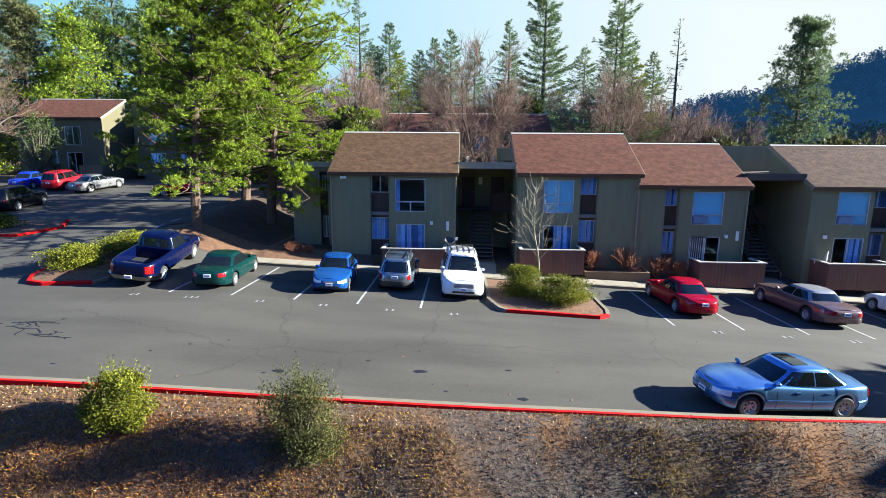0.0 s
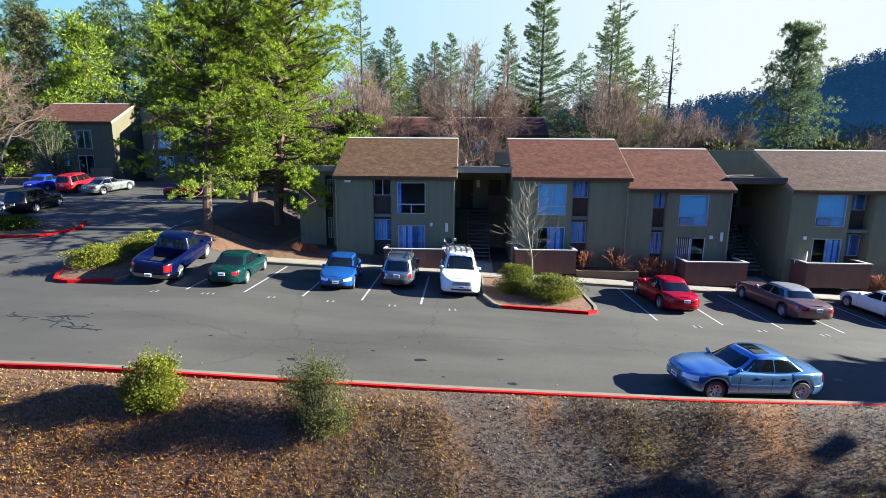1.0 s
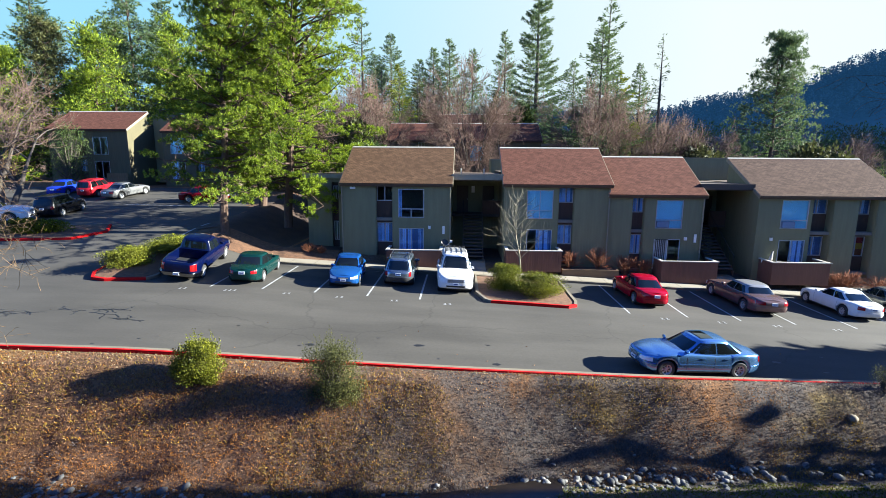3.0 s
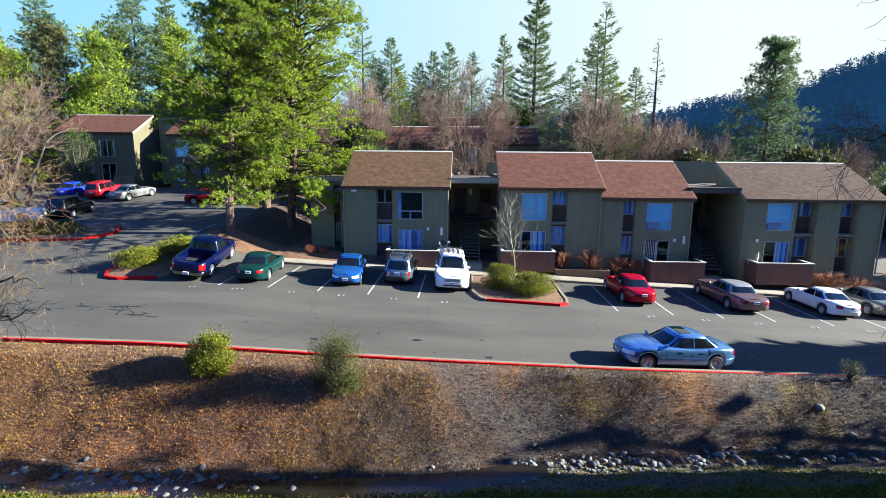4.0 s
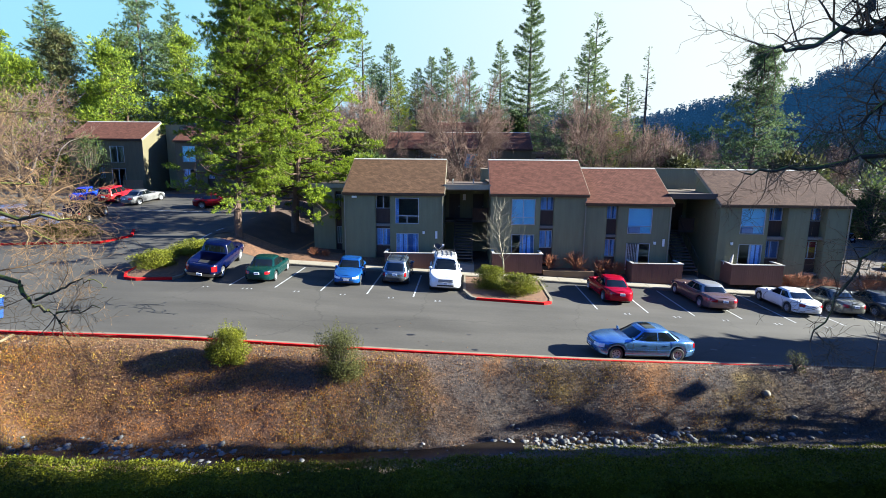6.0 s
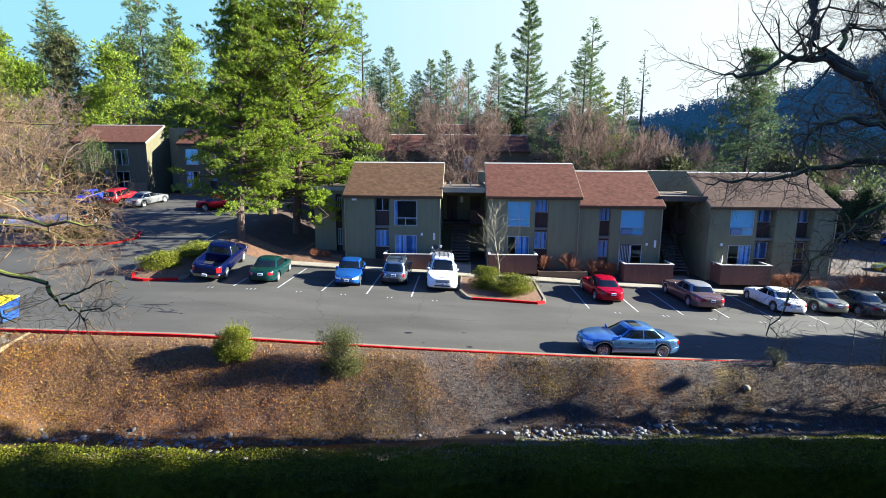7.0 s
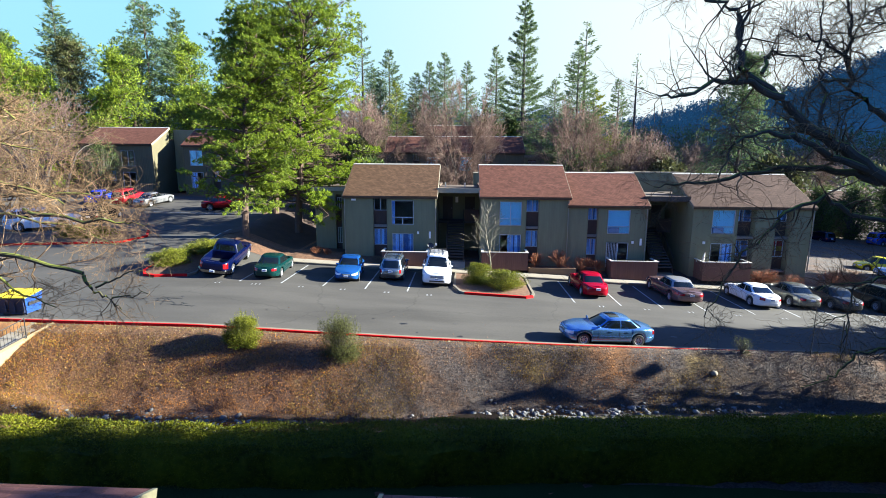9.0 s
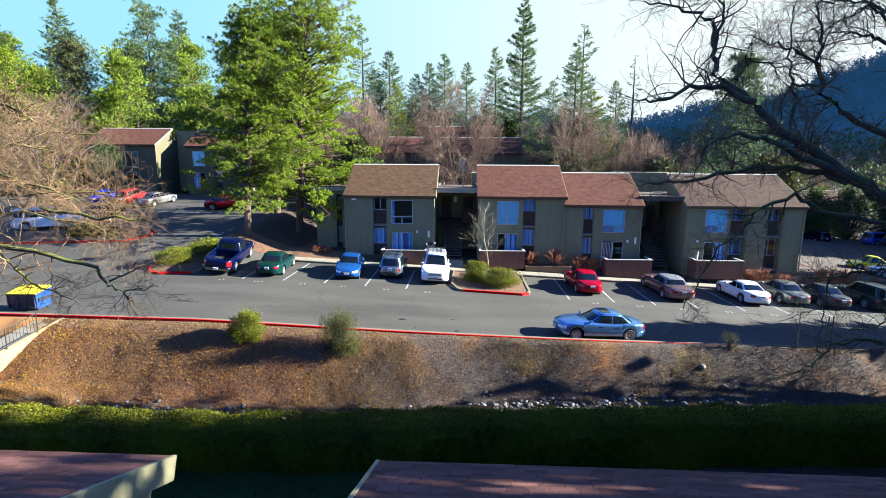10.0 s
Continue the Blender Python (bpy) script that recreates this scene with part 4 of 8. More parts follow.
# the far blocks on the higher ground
apartment_block("apartment_block", -45.6, -36.6, 4.9, 10.4, 12.6, 49.5, 53.2, 58, [(-42.5, -41.4)], [(-40.6, -38.9, 7.7, 9.6, "slide", 0.0, False), (-40.6, -38.9, 5.0, 7.0, "slide", 0.0, False)], M["roof_red"], "shaded apartment block on the higher lot behind trees", "far apartment blocks", "siding_shaded")
apartment_block("apartment_block", -33.6, -25.8, 4.9, 10.3, 12.5, 51, 54.5, 59, [(-30.0, -29.0)], [(-32.8, -31.2, 7.8, 9.7, "slide", 1.0, False), (-32.8, -31.2, 5.0, 7.0, "slide", 0.4, False)], M["roof_red"], "second shaded apartment block beyond the tall pines", "far apartment blocks", "siding_shaded")
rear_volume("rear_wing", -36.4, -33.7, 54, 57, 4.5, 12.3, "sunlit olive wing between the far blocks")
apartment_block("apartment_block", -9.3, 9.6, 4.9, 9.75, 12.1, 58, 62, 66, [(-5.6, -4.6), (4.3, 5.3)], [(-3.6, -1.9, 7.3, 9.2, "slide", 1.0, False), (0.9, 2.6, 7.3, 9.2, "slide", 1.0, False)], M["roof_red"], "apartment block on the rise behind the row", "far apartment blocks", "siding_shaded")
flat_wing("side_wing", 9.7, 13.5, 59, 65, 4.9, 9.4, [(10.3, 11.4)], "flat-roofed wing of the block on the rise")
flat_wing("side_wing", -12.8, -9.45, 59, 65, 4.9, 9.4, [(-11.0, -10.2)], "flat-roofed wing of the block on the rise")
apartment_block("apartment_block", -6.8, 8.0, 6.5, 12.6, 14.9, 76, 80, 84, [(-2, -1)], [(2.0, 3.6, 9.4, 11.2, "slide", 1.0, False)], M["roof_red"], "apartment block among bare trees on the hill", "far apartment blocks", "siding_shaded")
apartment_block("apartment_block", 44, 62, -2.6, 3.0, 4.4, 68.5, 72, 78, [(48, 49)], [(52, 53.6, 0.2, 2.0, "slide", 0.0, False)], M["roof_grey"], "low grey-roofed apartment block beyond the lower lot", "far apartment blocks", "siding_shaded")

# ---- vehicles ----
def wheel_mesh(r, w):
    t = Mesh().lathe([(r * 0.62, -w / 2), (r * 0.9, -w / 2), (r * 0.98, -w * 0.38), (r, -w * 0.2), (r, w * 0.2), (r * 0.98, w * 0.38), (r * 0.9, w / 2), (r * 0.62, w / 2), (r * 0.62, -w / 2)], 22)
    k = Mesh().lathe([(0.001, w * 0.3), (r * 0.16, w * 0.34), (r * 0.2, w * 0.26), (r * 0.2, w * 0.2)], 12)
    k.lathe([(r * 0.5, w * 0.2), (r * 0.54, w * 0.4), (r * 0.635, w * 0.46), (r * 0.635, w * 0.1), (r * 0.5, w * 0.1)], 22)
    for i in range(7):
        a = i * math.tau / 7
        c, s = math.cos(a), math.sin(a)
        q = []
        for yy in (w * 0.18, w * 0.3):
            for u, h in ((r * 0.15, r * 0.06), (r * 0.54, r * 0.085), (r * 0.54, -r * 0.085), (r * 0.15, -r * 0.06)):
                q.append((u * c - h * s, yy, u * s + h * c))
        k.hexa(q)
    d = Mesh().lathe([(0.001, w * 0.06), (r * 0.6, w * 0.06)], 20)
    return t.data("tyre", M["rubber"], True), k.data("rim", M["chrome"], True), d.data("brake_disc", M["plastic"])


PAINT = {}


def paint(name, col, metal=0.35):
    if name not in PAINT:
        PAINT[name] = material("car_paint_" + name, col, tuple(c * 0.86 for c in col), rough=0.24, metal=metal, coat=0.0, scale=0.6, fine=8, bump=0, spec=0.3)
    return PAINT[name]


def car(name, label, category, L, W, H, keys, cab, pnt, at, wheels, r=0.32, clear=0.2, bed=None, rack=False, hatch=False, two_door=False, sunroof=False, clad=None, big_grille=False, lens=(0.62, 0.9), top=None, bend=4.2):
    """A car that faces +x. keys: (x, top of the lower body); cab: x of the glass's rear foot, roof rear, roof front, windscreen foot."""
    e = thing(name, label, category, at, "vehicles")
    h2, w2 = L / 2, W / 2
    gx = np.linspace(-h2 - 0.3, h2 + 0.3, 400)
    gzz = np.interp(gx, [k[0] for k in keys], [k[1] for k in keys])
    ker = np.exp(-0.5 * (np.arange(-20, 21) * (gx[1] - gx[0]) / 0.09) ** 2)
    gzz = np.convolve(np.pad(gzz, 20, mode="edge"), ker / ker.sum(), "valid")
    R = r * 1.16

    def crest(x):
        q = abs(x) / h2
        return float(np.interp(min(max(x, -h2 + 0.17), h2 - 0.2), gx, gzz)) - 0.045 * q ** 14

    def sill(x):
        q = abs(x) / h2
        z = clear + 0.1 * max(0, (q - 0.86) / 0.14) ** 1.5
        for wx_ in wheels:
            if abs(x - wx_) < R:
                z = max(z, r + math.sqrt(R * R - (x - wx_) ** 2))
        return min(z, crest(x) - 0.13)

    # the plan is a rounded rectangle, bowed at nose and tail
    def side_y(x):
        return w2 * max(0.0, 1 - (abs(x) / h2) ** bend) ** (1 / bend)

    def end_x(y):
        return h2 * max(0.0, 1 - (abs(y) / w2) ** bend) ** (1 / bend)

    LEVELS = ((0.0, 0.1), (0.05, 0.045), (0.16, 0.018), (0.32, 0.004), (0.5, 0.0), (0.66, 0.004), (0.79, 0.014), (0.88, 0.03), (0.945, 0.055), (0.98, 0.085), (1.0, 0.125))

    def inset(w):
        return float(np.interp(w, [l_[0] for l_ in LEVELS], [l_[1] for l_ in LEVELS]))

    def skin(x, y, w):
        m = inset(w)
        return (x * (1 - m / h2), y * (1 - m / w2), sill(x) + (crest(x) - sill(x)) * w)

    def on_side(x, w, s=1):
        return skin(x, s * side_y(x), w)

    def on_end(end, f, w):
        y = f * w2
        return skin(end * end_x(y), y, w)

    st = set(np.linspace(-0.93 * h2, 0.93 * h2, 40).round(3))
    for wx_ in wheels:
        st |= set((wx_ + np.array([-1.16, -1.13, -1.05, -0.9, -0.7, -0.45, -0.2, 0, 0.2, 0.45, 0.7, 0.9, 1.05, 1.13, 1.16]) * r * 1.001).round(3))
    if bed:
        st |= {bed[0] - 0.002, bed[0], bed[1], bed[1] + 0.002}
    st = sorted(s for s in st if abs(s) <= 0.93 * h2)
    yb = side_y(0.93 * h2) / w2
    ends = [yb * k / 7 for k in range(-6, 7)]
    plan = [(x, side_y(x)) for x in st] + [(end_x(f * w2), f * w2) for f in reversed(ends)] + [(x, -side_y(x)) for x in reversed(st)] + [(-end_x(f * w2), f * w2) for f in ends]
    rings = [[(x * 0.99, 0.0, sill(x)) for x, y in plan]] + [[skin(x, y, w) for x, y in plan] for w, _ in LEVELS]
    for s in ((0.93, 0.8, 0.6, 0.4, 0.2, 0.0) if not bed else (0.97, 0.93, 0.925, 0.6, 0.3, 0.0)):
        ring = []
        for x, y in plan:
            p = skin(x, y, 1.0)
            z = p[2] + 0.05 * (1 - s * s)
            if bed:
                z = 0.64 if bed[0] <= x <= bed[1] and s < 0.926 and abs(y) > 0.8 * w2 else p[2]
            ring.append((p[0], p[1] * s, z))
        rings.append(ring)
    n = len(plan)
    fs = [(i * n + k, i * n + (k + 1) % n, (i + 1) * n + (k + 1) % n, (i + 1) * n + k) for i in range(len(rings) - 1) for k in range(n)]

    def shell(nm, vs, fs, mat, parent, sharp=42):
        me = bpy.data.meshes.new(nm)
        me.from_pydata(vs, [], fs)
        bm = bmesh.new()
        bm.from_mesh(me)
        bmesh.ops.remove_doubles(bm, verts=bm.verts, dist=0.0012)
        bmesh.ops.recalc_face_normals(bm, faces=bm.faces)
        bm.to_mesh(me)
        bm.free()
        me.shade_smooth()
        me.set_sharp_from_angle(angle=radians(sharp))
        me.materials.append(mat)
        return part(nm, me, None, parent)

    body = shell("body", [p for g in rings for p in g], fs, pnt, e)

    def slab(nm, grid, mat, parent, out=0.006, deep=0.02):
        """A thin closed piece that follows the skin, set a little proud of it."""
        a = np.array(grid, float)
        du, dv = np.gradient(a, axis=1), np.gradient(a, axis=0)
        nr = np.cross(du, dv)
        nr /= np.linalg.norm(nr, axis=2, keepdims=True) + 1e-9
        mid = a.reshape(-1, 3).mean(0)
        nr *= 1.0 if np.dot(nr.reshape(-1, 3).mean(0), mid - np.array([mid[0] * 0.6, 0, 0.55])) > 0 else -1.0
        o, i_ = (a + nr * out).reshape(-1, 3), (a - nr * deep).reshape(-1, 3)
        rr_, cc = a.shape[:2]
        N = rr_ * cc
        f = []
        for i in range(rr_ - 1):
            for j in range(cc - 1):
                q = (i * cc + j, i * cc + j + 1, (i + 1) * cc + j + 1, (i + 1) * cc + j)
                f += [q, tuple(N + v for v in reversed(q))]
        rim = [j for j in range(cc)] + [i * cc + cc - 1 for i in range(1, rr_)] + [(rr_ - 1) * cc + j for j in range(cc - 2, -1, -1)] + [i * cc for i in range(rr_ - 2, 0, -1)]
        for u, v in zip(rim, rim[1:] + rim[:1]):
            f.append((u, v, v + N, u + N))
        return shell(nm, [tuple(p) for p in np.concatenate([o, i_])], f, mat, parent, 50)

    # the glasshouse: rounded in plan, drawn in towards the roof
    rf, rr, fr, ff = cab
    zr, zfz = crest(rf), crest(ff)
    wb, wt = w2 * 0.915, w2 * 0.72
    PC = 4.0 if not (hatch or bed) else 6.0

    def frame_at(v):
        return rf + (rr - rf) * v ** 0.86, ff + (fr - ff) * v ** 0.86, wb + (wt - wb) * v ** 1.35

    def cab_z(x, v):
        xr, xf, _ = frame_at(v)
        t = min(1, max(0, (x - xr) / (xf - xr)))
        zR, zF = zr - 0.05 + (H - 0.1 - zr) * v, zfz - 0.05 + (H - 0.095 - zfz) * v
        return zR + (zF - zR) * t + 0.035 * v * (1 - (2 * t - 1) ** 2)

    def cab_pt(q, f, v):
        """q along, f across, each -1 to 1, on the rounded outline at height v."""
        xr, xf, w = frame_at(v)
        x = (xr + xf) / 2 + (xf - xr) / 2 * q
        return (x, w * f, cab_z(x, v))

    def edge(c):
        return max(0.0, 1 - abs(c) ** PC) ** (1 / PC)

    qs = [-0.93, -0.88, -0.8, -0.68, -0.5, -0.25, 0, 0.25, 0.5, 0.68, 0.8, 0.88, 0.93]
    fe = edge(0.93)
    ends = [fe * k / 6 for k in range(-5, 6)]
    plan = [(q, edge(q)) for q in qs] + [(edge(f), f) for f in reversed(ends)] + [(q, -edge(q)) for q in reversed(qs)] + [(-edge(f), f) for f in ends]
    rings = [[cab_pt(q, f, v) for q, f in plan] for v in (0, 0.15, 0.3, 0.45, 0.6, 0.75, 0.87, 0.95, 1.0)]
    xm = (rr + fr) / 2
    for s, dz in ((0.975, 0.02), (0.94, 0.036), (0.88, 0.05), (0.75, 0.062), (0.5, 0.072), (0.25, 0.077), (0.0, 0.079)):
        rings.append([(xm + (x - xm) * (0.25 + 0.75 * s if s > 0.8 else 0.85 + 0.06 * s), y * s, z + dz) for x, y, z in rings[8]])
    n = len(plan)
    fs = [(i * n + k, i * n + (k + 1) % n, (i + 1) * n + (k + 1) % n, (i + 1) * n + k) for i in range(len(rings) - 1) for k in range(n)]
    cabin = shell("cabin", [p for g in rings for p in g], fs, top or pnt, e)

    cuts = [(-0.76, -0.04), (0.02, 0.8)] if not two_door else [(-0.76, -0.2), (-0.13, 0.8)]
    if hatch:
        cuts = [(-0.86, -0.36), (-0.31, 0.22), (0.27, 0.88)]
    if bed:
        cuts = [(-0.82, -0.3), (-0.22, 0.88)]
    vs_ = (0.14, 0.3, 0.5, 0.7, 0.84, 0.91)
    for s in (1, -1):
        for u0, u1 in cuts:
            grid = [[cab_pt(u0 + (u1 - u0) * c, s * edge(u0 + (u1 - u0) * c), v) for c in (0.0 + (0.04 if v > 0.9 else 0), 0.25, 0.5, 0.75, 1.0 - (0.04 if v > 0.9 else 0))] for v in vs_]
            slab("side_window", grid, M["carglass"], cabin)
    fw = np.linspace(-0.78, 0.78, 9)
    slab("windscreen", [[cab_pt(edge(f), f, v) for f in fw * (1 - 0.06 * max(0, v - 0.8) / 0.12)] for v in (0.09, 0.3, 0.5, 0.7, 0.85, 0.92)], M["carglass"], cabin)
    slab("rear_window", [[cab_pt(-edge(f), f, v) for f in fw * (1 - 0.08 * max(0, v - 0.75) / 0.15)] for v in ((0.13, 0.3, 0.5, 0.7, 0.83, 0.9) if not bed else (0.2, 0.4, 0.6, 0.85))], M["carglass"], cabin)
    if sunroof:
        c = rr + (fr - rr) * 0.72
        slab("sunroof", [[(x, y, cab_z(x, 1.0) + 0.084 - 0.016 * (y / 0.4) ** 2) for y in (-0.4, -0.2, 0, 0.2, 0.4)] for x in (c - 0.32, c - 0.1, c + 0.14)], M["carglass"], cabin, 0.008, 0.01)
    # wheels
    tyre, rim, disc = wheel_mesh(r, 0.21)
    for wx_ in wheels:
        for s in (1, -1):
            wh = part("wheel", tyre, None, e, at=pose(wx_, s * (side_y(wx_) - 0.125), r, 0, 0, 0 if s > 0 else 180))
            part("rim", rim, None, wh)
            part("brake_disc", disc, None, wh)
        part("wheel_well", Mesh().lathe([(R * 0.985, -w2 + 0.08), (R * 0.985, w2 - 0.08)], 24, at=(wx_, 0, r)), M["plastic"], e)
    # lamps, bumpers, plates, mirrors, trim: pieces of the skin
    yc = side_y(0.9 * h2) / w2

    def corner(end, s, f0, along, w0, w1):
        rows_ = []
        for w in np.linspace(w0, w1, 4):
            rows_.append([on_end(end, s * f, w) for f in np.linspace(f0, yc, 5)] + [on_side(end * x, w, s) for x in np.linspace(0.925 * h2, along, 3)])
        return rows_

    for s in (1, -1):
        slab("headlight", corner(1, s, 0.42, h2 * 0.86, 0.6 if not big_grille else 0.5, 0.86), M["lamp_clear"], e)
        slab("tail_light", corner(-1, s, 0.5 if not (hatch or bed) else 0.66, h2 * 0.9, *lens), M["lamp_red"], e)
        b_ = cab_pt(0.86, s * edge(0.86), 0.1)
        mr_ = Mesh()
        for k, (u, sc) in enumerate(((0.0, 0.35), (0.06, 0.85), (0.14, 1.0), (0.2, 0.75), (0.225, 0.3))):
            mr_.v += [(b_[0] + 0.02 + (0.05 + 0.0) * math.cos(a) * sc - 0.02 * k / 4, b_[1] + s * (0.01 + u), b_[2] + 0.07 + 0.07 * math.sin(a) * sc) for a in np.linspace(0, math.tau, 10, endpoint=False)]
        mr_.f += [(i * 10 + k, i * 10 + (k + 1) % 10, (i + 1) * 10 + (k + 1) % 10, (i + 1) * 10 + k) for i in range(4) for k in range(10)] + [tuple(range(10)), tuple(range(40, 50))]
        part("mirror", mr_, pnt, e, smooth=True)
        for fx in ([0.36, 0.68] if not two_door else [0.55]):
            hx = rf + (ff - rf) * fx
            slab("door_handle", [[on_side(hx + d, w, s) for d in (-0.09, 0, 0.09)] for w in (0.77, 0.81)], pnt, e, 0.02)
        for fx in ([0.12, 0.52, 0.9] if not two_door else [0.3, 0.9]):
            hx = rf + (ff - rf) * fx
            if all(abs(hx - wx_) > R * 1.03 for wx_ in wheels):
                slab("door_seam", [[on_side(hx + d, w, s) for d in (-0.005, 0.005)] for w in (0.16, 0.32, 0.5, 0.66, 0.79, 0.9)], M["plastic"], e, 0.0025, 0.01)
        lo_, hi_ = wheels[0] + R + 0.06, wheels[1] - R - 0.06
        slab("side_moulding", [[on_side(x, w, s) for x in np.linspace(lo_, hi_, 6)] for w in ((0.42, 0.48) if not clad else (0.1, 0.25, 0.42))], clad or pnt, e, 0.012)
        slab("sill", [[on_side(x, w, s) for x in np.linspace(lo_, hi_, 6)] for w in (0.0, 0.05, 0.1)], M["plastic"], e, 0.004)

    def bumper(nm, end, w0, w1, out, mat):
        near_wheel = abs(wheels[1] if end > 0 else wheels[0]) + R + 0.04
        rows_ = []
        for w in np.linspace(w0, w1, 4):
            left = [on_side(end * x, w, -1) for x in np.linspace(near_wheel, 0.925 * h2, 3)]
            mid = [on_end(end, f, w) for f in np.linspace(-yc, yc, 11)]
            rows_.append(left + mid + [on_side(end * x, w, 1) for x in np.linspace(0.925 * h2, near_wheel, 3)])
        return slab(nm, rows_, mat, e, out, 0.03)

    bumper("front_bumper", 1, 0.12, 0.5, 0.02, clad or pnt)
    bumper("rear_bumper", -1, 0.06, 0.42 if not bed else 0.3, 0.022 if not bed else 0.1, M["bumper_chrome"] if bed else (clad or pnt))
    gw, g0, g1 = (0.46, 0.42, 0.84) if big_grille else (0.3, 0.6, 0.8)
    gr = slab("grille", [[on_end(1, f, w) for f in np.linspace(-gw, gw, 5)] for w in (g0, (g0 + g1) / 2, g1)], M["plastic"] if not big_grille else M["chrome"], e, 0.008)
    for i in range(3 if not big_grille else 5):
        w = g0 + (g1 - g0) * (i + 0.6) / (3.6 if not big_grille else 5.4)
        slab("grille_bar", [[on_end(1, f, w + d) for f in np.linspace(-gw * 0.94, gw * 0.94, 5)] for d in (0.0, 0.02)], M["chrome"] if not big_grille else M["plastic"], gr, 0.014)
    slab("lower_intake", [[on_end(1, f, w) for f in np.linspace(-0.5, 0.5, 7)] for w in (0.14, 0.2, 0.28)], M["plastic"], e, 0.024)
    zz, sx_ = on_end(-1, 0, 0.6)[2], on_end(-1, 0, 0.6)[0]
    if bed:
        zz, sx_ = on_end(-1, 0, 0.1)[2], -h2 - 0.09
    pl = part("number_plate", Mesh().box(sx_ - 0.02, sx_ + 0.03, -0.15, 0.15, zz, zz + 0.14), M["plate"], e)
    part("plate_bar", Mesh().box(sx_ - 0.023, sx_ - 0.0205, -0.11, 0.11, zz + 0.045, zz + 0.095), M["plate_ink"], pl)
    zz, sx_ = on_end(1, 0, 0.3)[2], on_end(1, 0, 0.3)[0] + 0.02
    pl = part("number_plate", Mesh().box(sx_ - 0.01, sx_ + 0.015, -0.15, 0.15, zz, zz + 0.13), M["plate"], e)
    part("plate_bar", Mesh().box(sx_ + 0.0155, sx_ + 0.018, -0.11, 0.11, zz + 0.04, zz + 0.09), M["plate_ink"], pl)
    if rack:
        zt = H - 0.02
        for s in (1, -1):
            part("roof_rail", Mesh().tube([(rr + 0.1, s * wt * 0.82, zt - 0.04), (rr + 0.22, s * wt * 0.82, zt + 0.07), (fr - 0.3, s * wt * 0.82, zt + 0.07), (fr - 0.12, s * wt * 0.82, zt - 0.04)], [0.022] * 4), M["plastic"], e)
        for t in ((0.3, 0.75) if not big_grille else (0.16, 0.3, 0.44, 0.58, 0.72, 0.86)):
            xx = rr + (fr - rr) * t
            part("cross_bar", Mesh().box(xx - 0.02, xx + 0.02, -wt * 0.82, wt * 0.82, zt + 0.055, zt + 0.08), M["plastic"], e)
        if big_grille:
            for yy in (-0.3, 0, 0.3):
                part("basket_bar", Mesh().box(rr + 0.25, fr - 0.3, yy - 0.012, yy + 0.012, zt + 0.062, zt + 0.084), M["plastic"], e)
    if bed:
        part("bed_liner", Mesh().box(bed[0] + 0.01, bed[1] - 0.01, -w2 * 0.78, w2 * 0.78, 0.645, 0.66), M["plastic"], e)
        slab("tailgate", [[on_end(-1, f, w) for f in np.linspace(-0.62, 0.62, 5)] for w in (0.36, 0.6, 0.8, 0.93)], pnt, e, 0.012)
    return e


SEDAN = dict(keys=lambda L, d=0.95, b=0.93, c=0.92, n=0.70: [(-L / 2, d - 0.28), (-L / 2 + 0.05, d - 0.1), (-L / 2 + 0.14, d - 0.02), (-L * 0.3, d), (-L * 0.1, b), (L * 0.2, c + 0.03), (L * 0.32, c - 0.01), (L * 0.41, c - 0.07), (L / 2 - 0.16, n + 0.06), (L / 2 - 0.05, n - 0.03), (L / 2, n - 0.2)])


def sedan(name, label, L, W, H, pnt, x, y, yaw, **o):
    k = SEDAN["keys"](L, *o.pop("heights", (0.92, 0.89, 0.88, 0.69)))
    cab = o.pop("cab", (-L * 0.36, -L * 0.2, L * 0.045, L * 0.22))
    return car(name, label, "car", L, W, H, k, cab, pnt, ground_pose(x, y, yaw), (-L * 0.285, L * 0.315), **o)


def ground_pose(x, y, yaw):
    """Standing on the lot, leaning with its slope."""
    e = 0.8
    zx = (float(lot_z(x + e, y)) - float(lot_z(x - e, y))) / (2 * e)
    zy = (float(lot_z(x, y + e)) - float(lot_z(x, y - e))) / (2 * e)
    up = Vector((-zx, -zy, 1)).normalized()
    f = Vector((math.cos(radians(yaw)), math.sin(radians(yaw)), 0))
    f = (f - up * f.dot(up)).normalized()
    s = up.cross(f)
    m = Matrix((f, s, up)).transposed().to_4x4()
    m.translation = (x, y, float(lot_z(x, y)))
    return m


def suv(name, label, L, W, H, pnt, x, y, yaw, **o):
    b = o.pop("beltline", H * 0.6)
    k = [(-L / 2, b - 0.2), (-L / 2 + 0.06, b - 0.02), (-L * 0.2, b), (L * 0.14, b - 0.02), (L * 0.22, b - 0.03), (L / 2 - 0.3, b - 0.09), (L / 2 - 0.08, b - 0.16), (L / 2 - 0.02, b - 0.24), (L / 2, b - 0.36)]
    cab = o.pop("cab", (-L / 2 + 0.08, -L / 2 + 0.35, L * 0.06, L * 0.22))
    return car(name, label, "car", L, W, H, k, cab, pnt, ground_pose(x, y, yaw), (-L * 0.28, L * 0.3), hatch=True, **o)


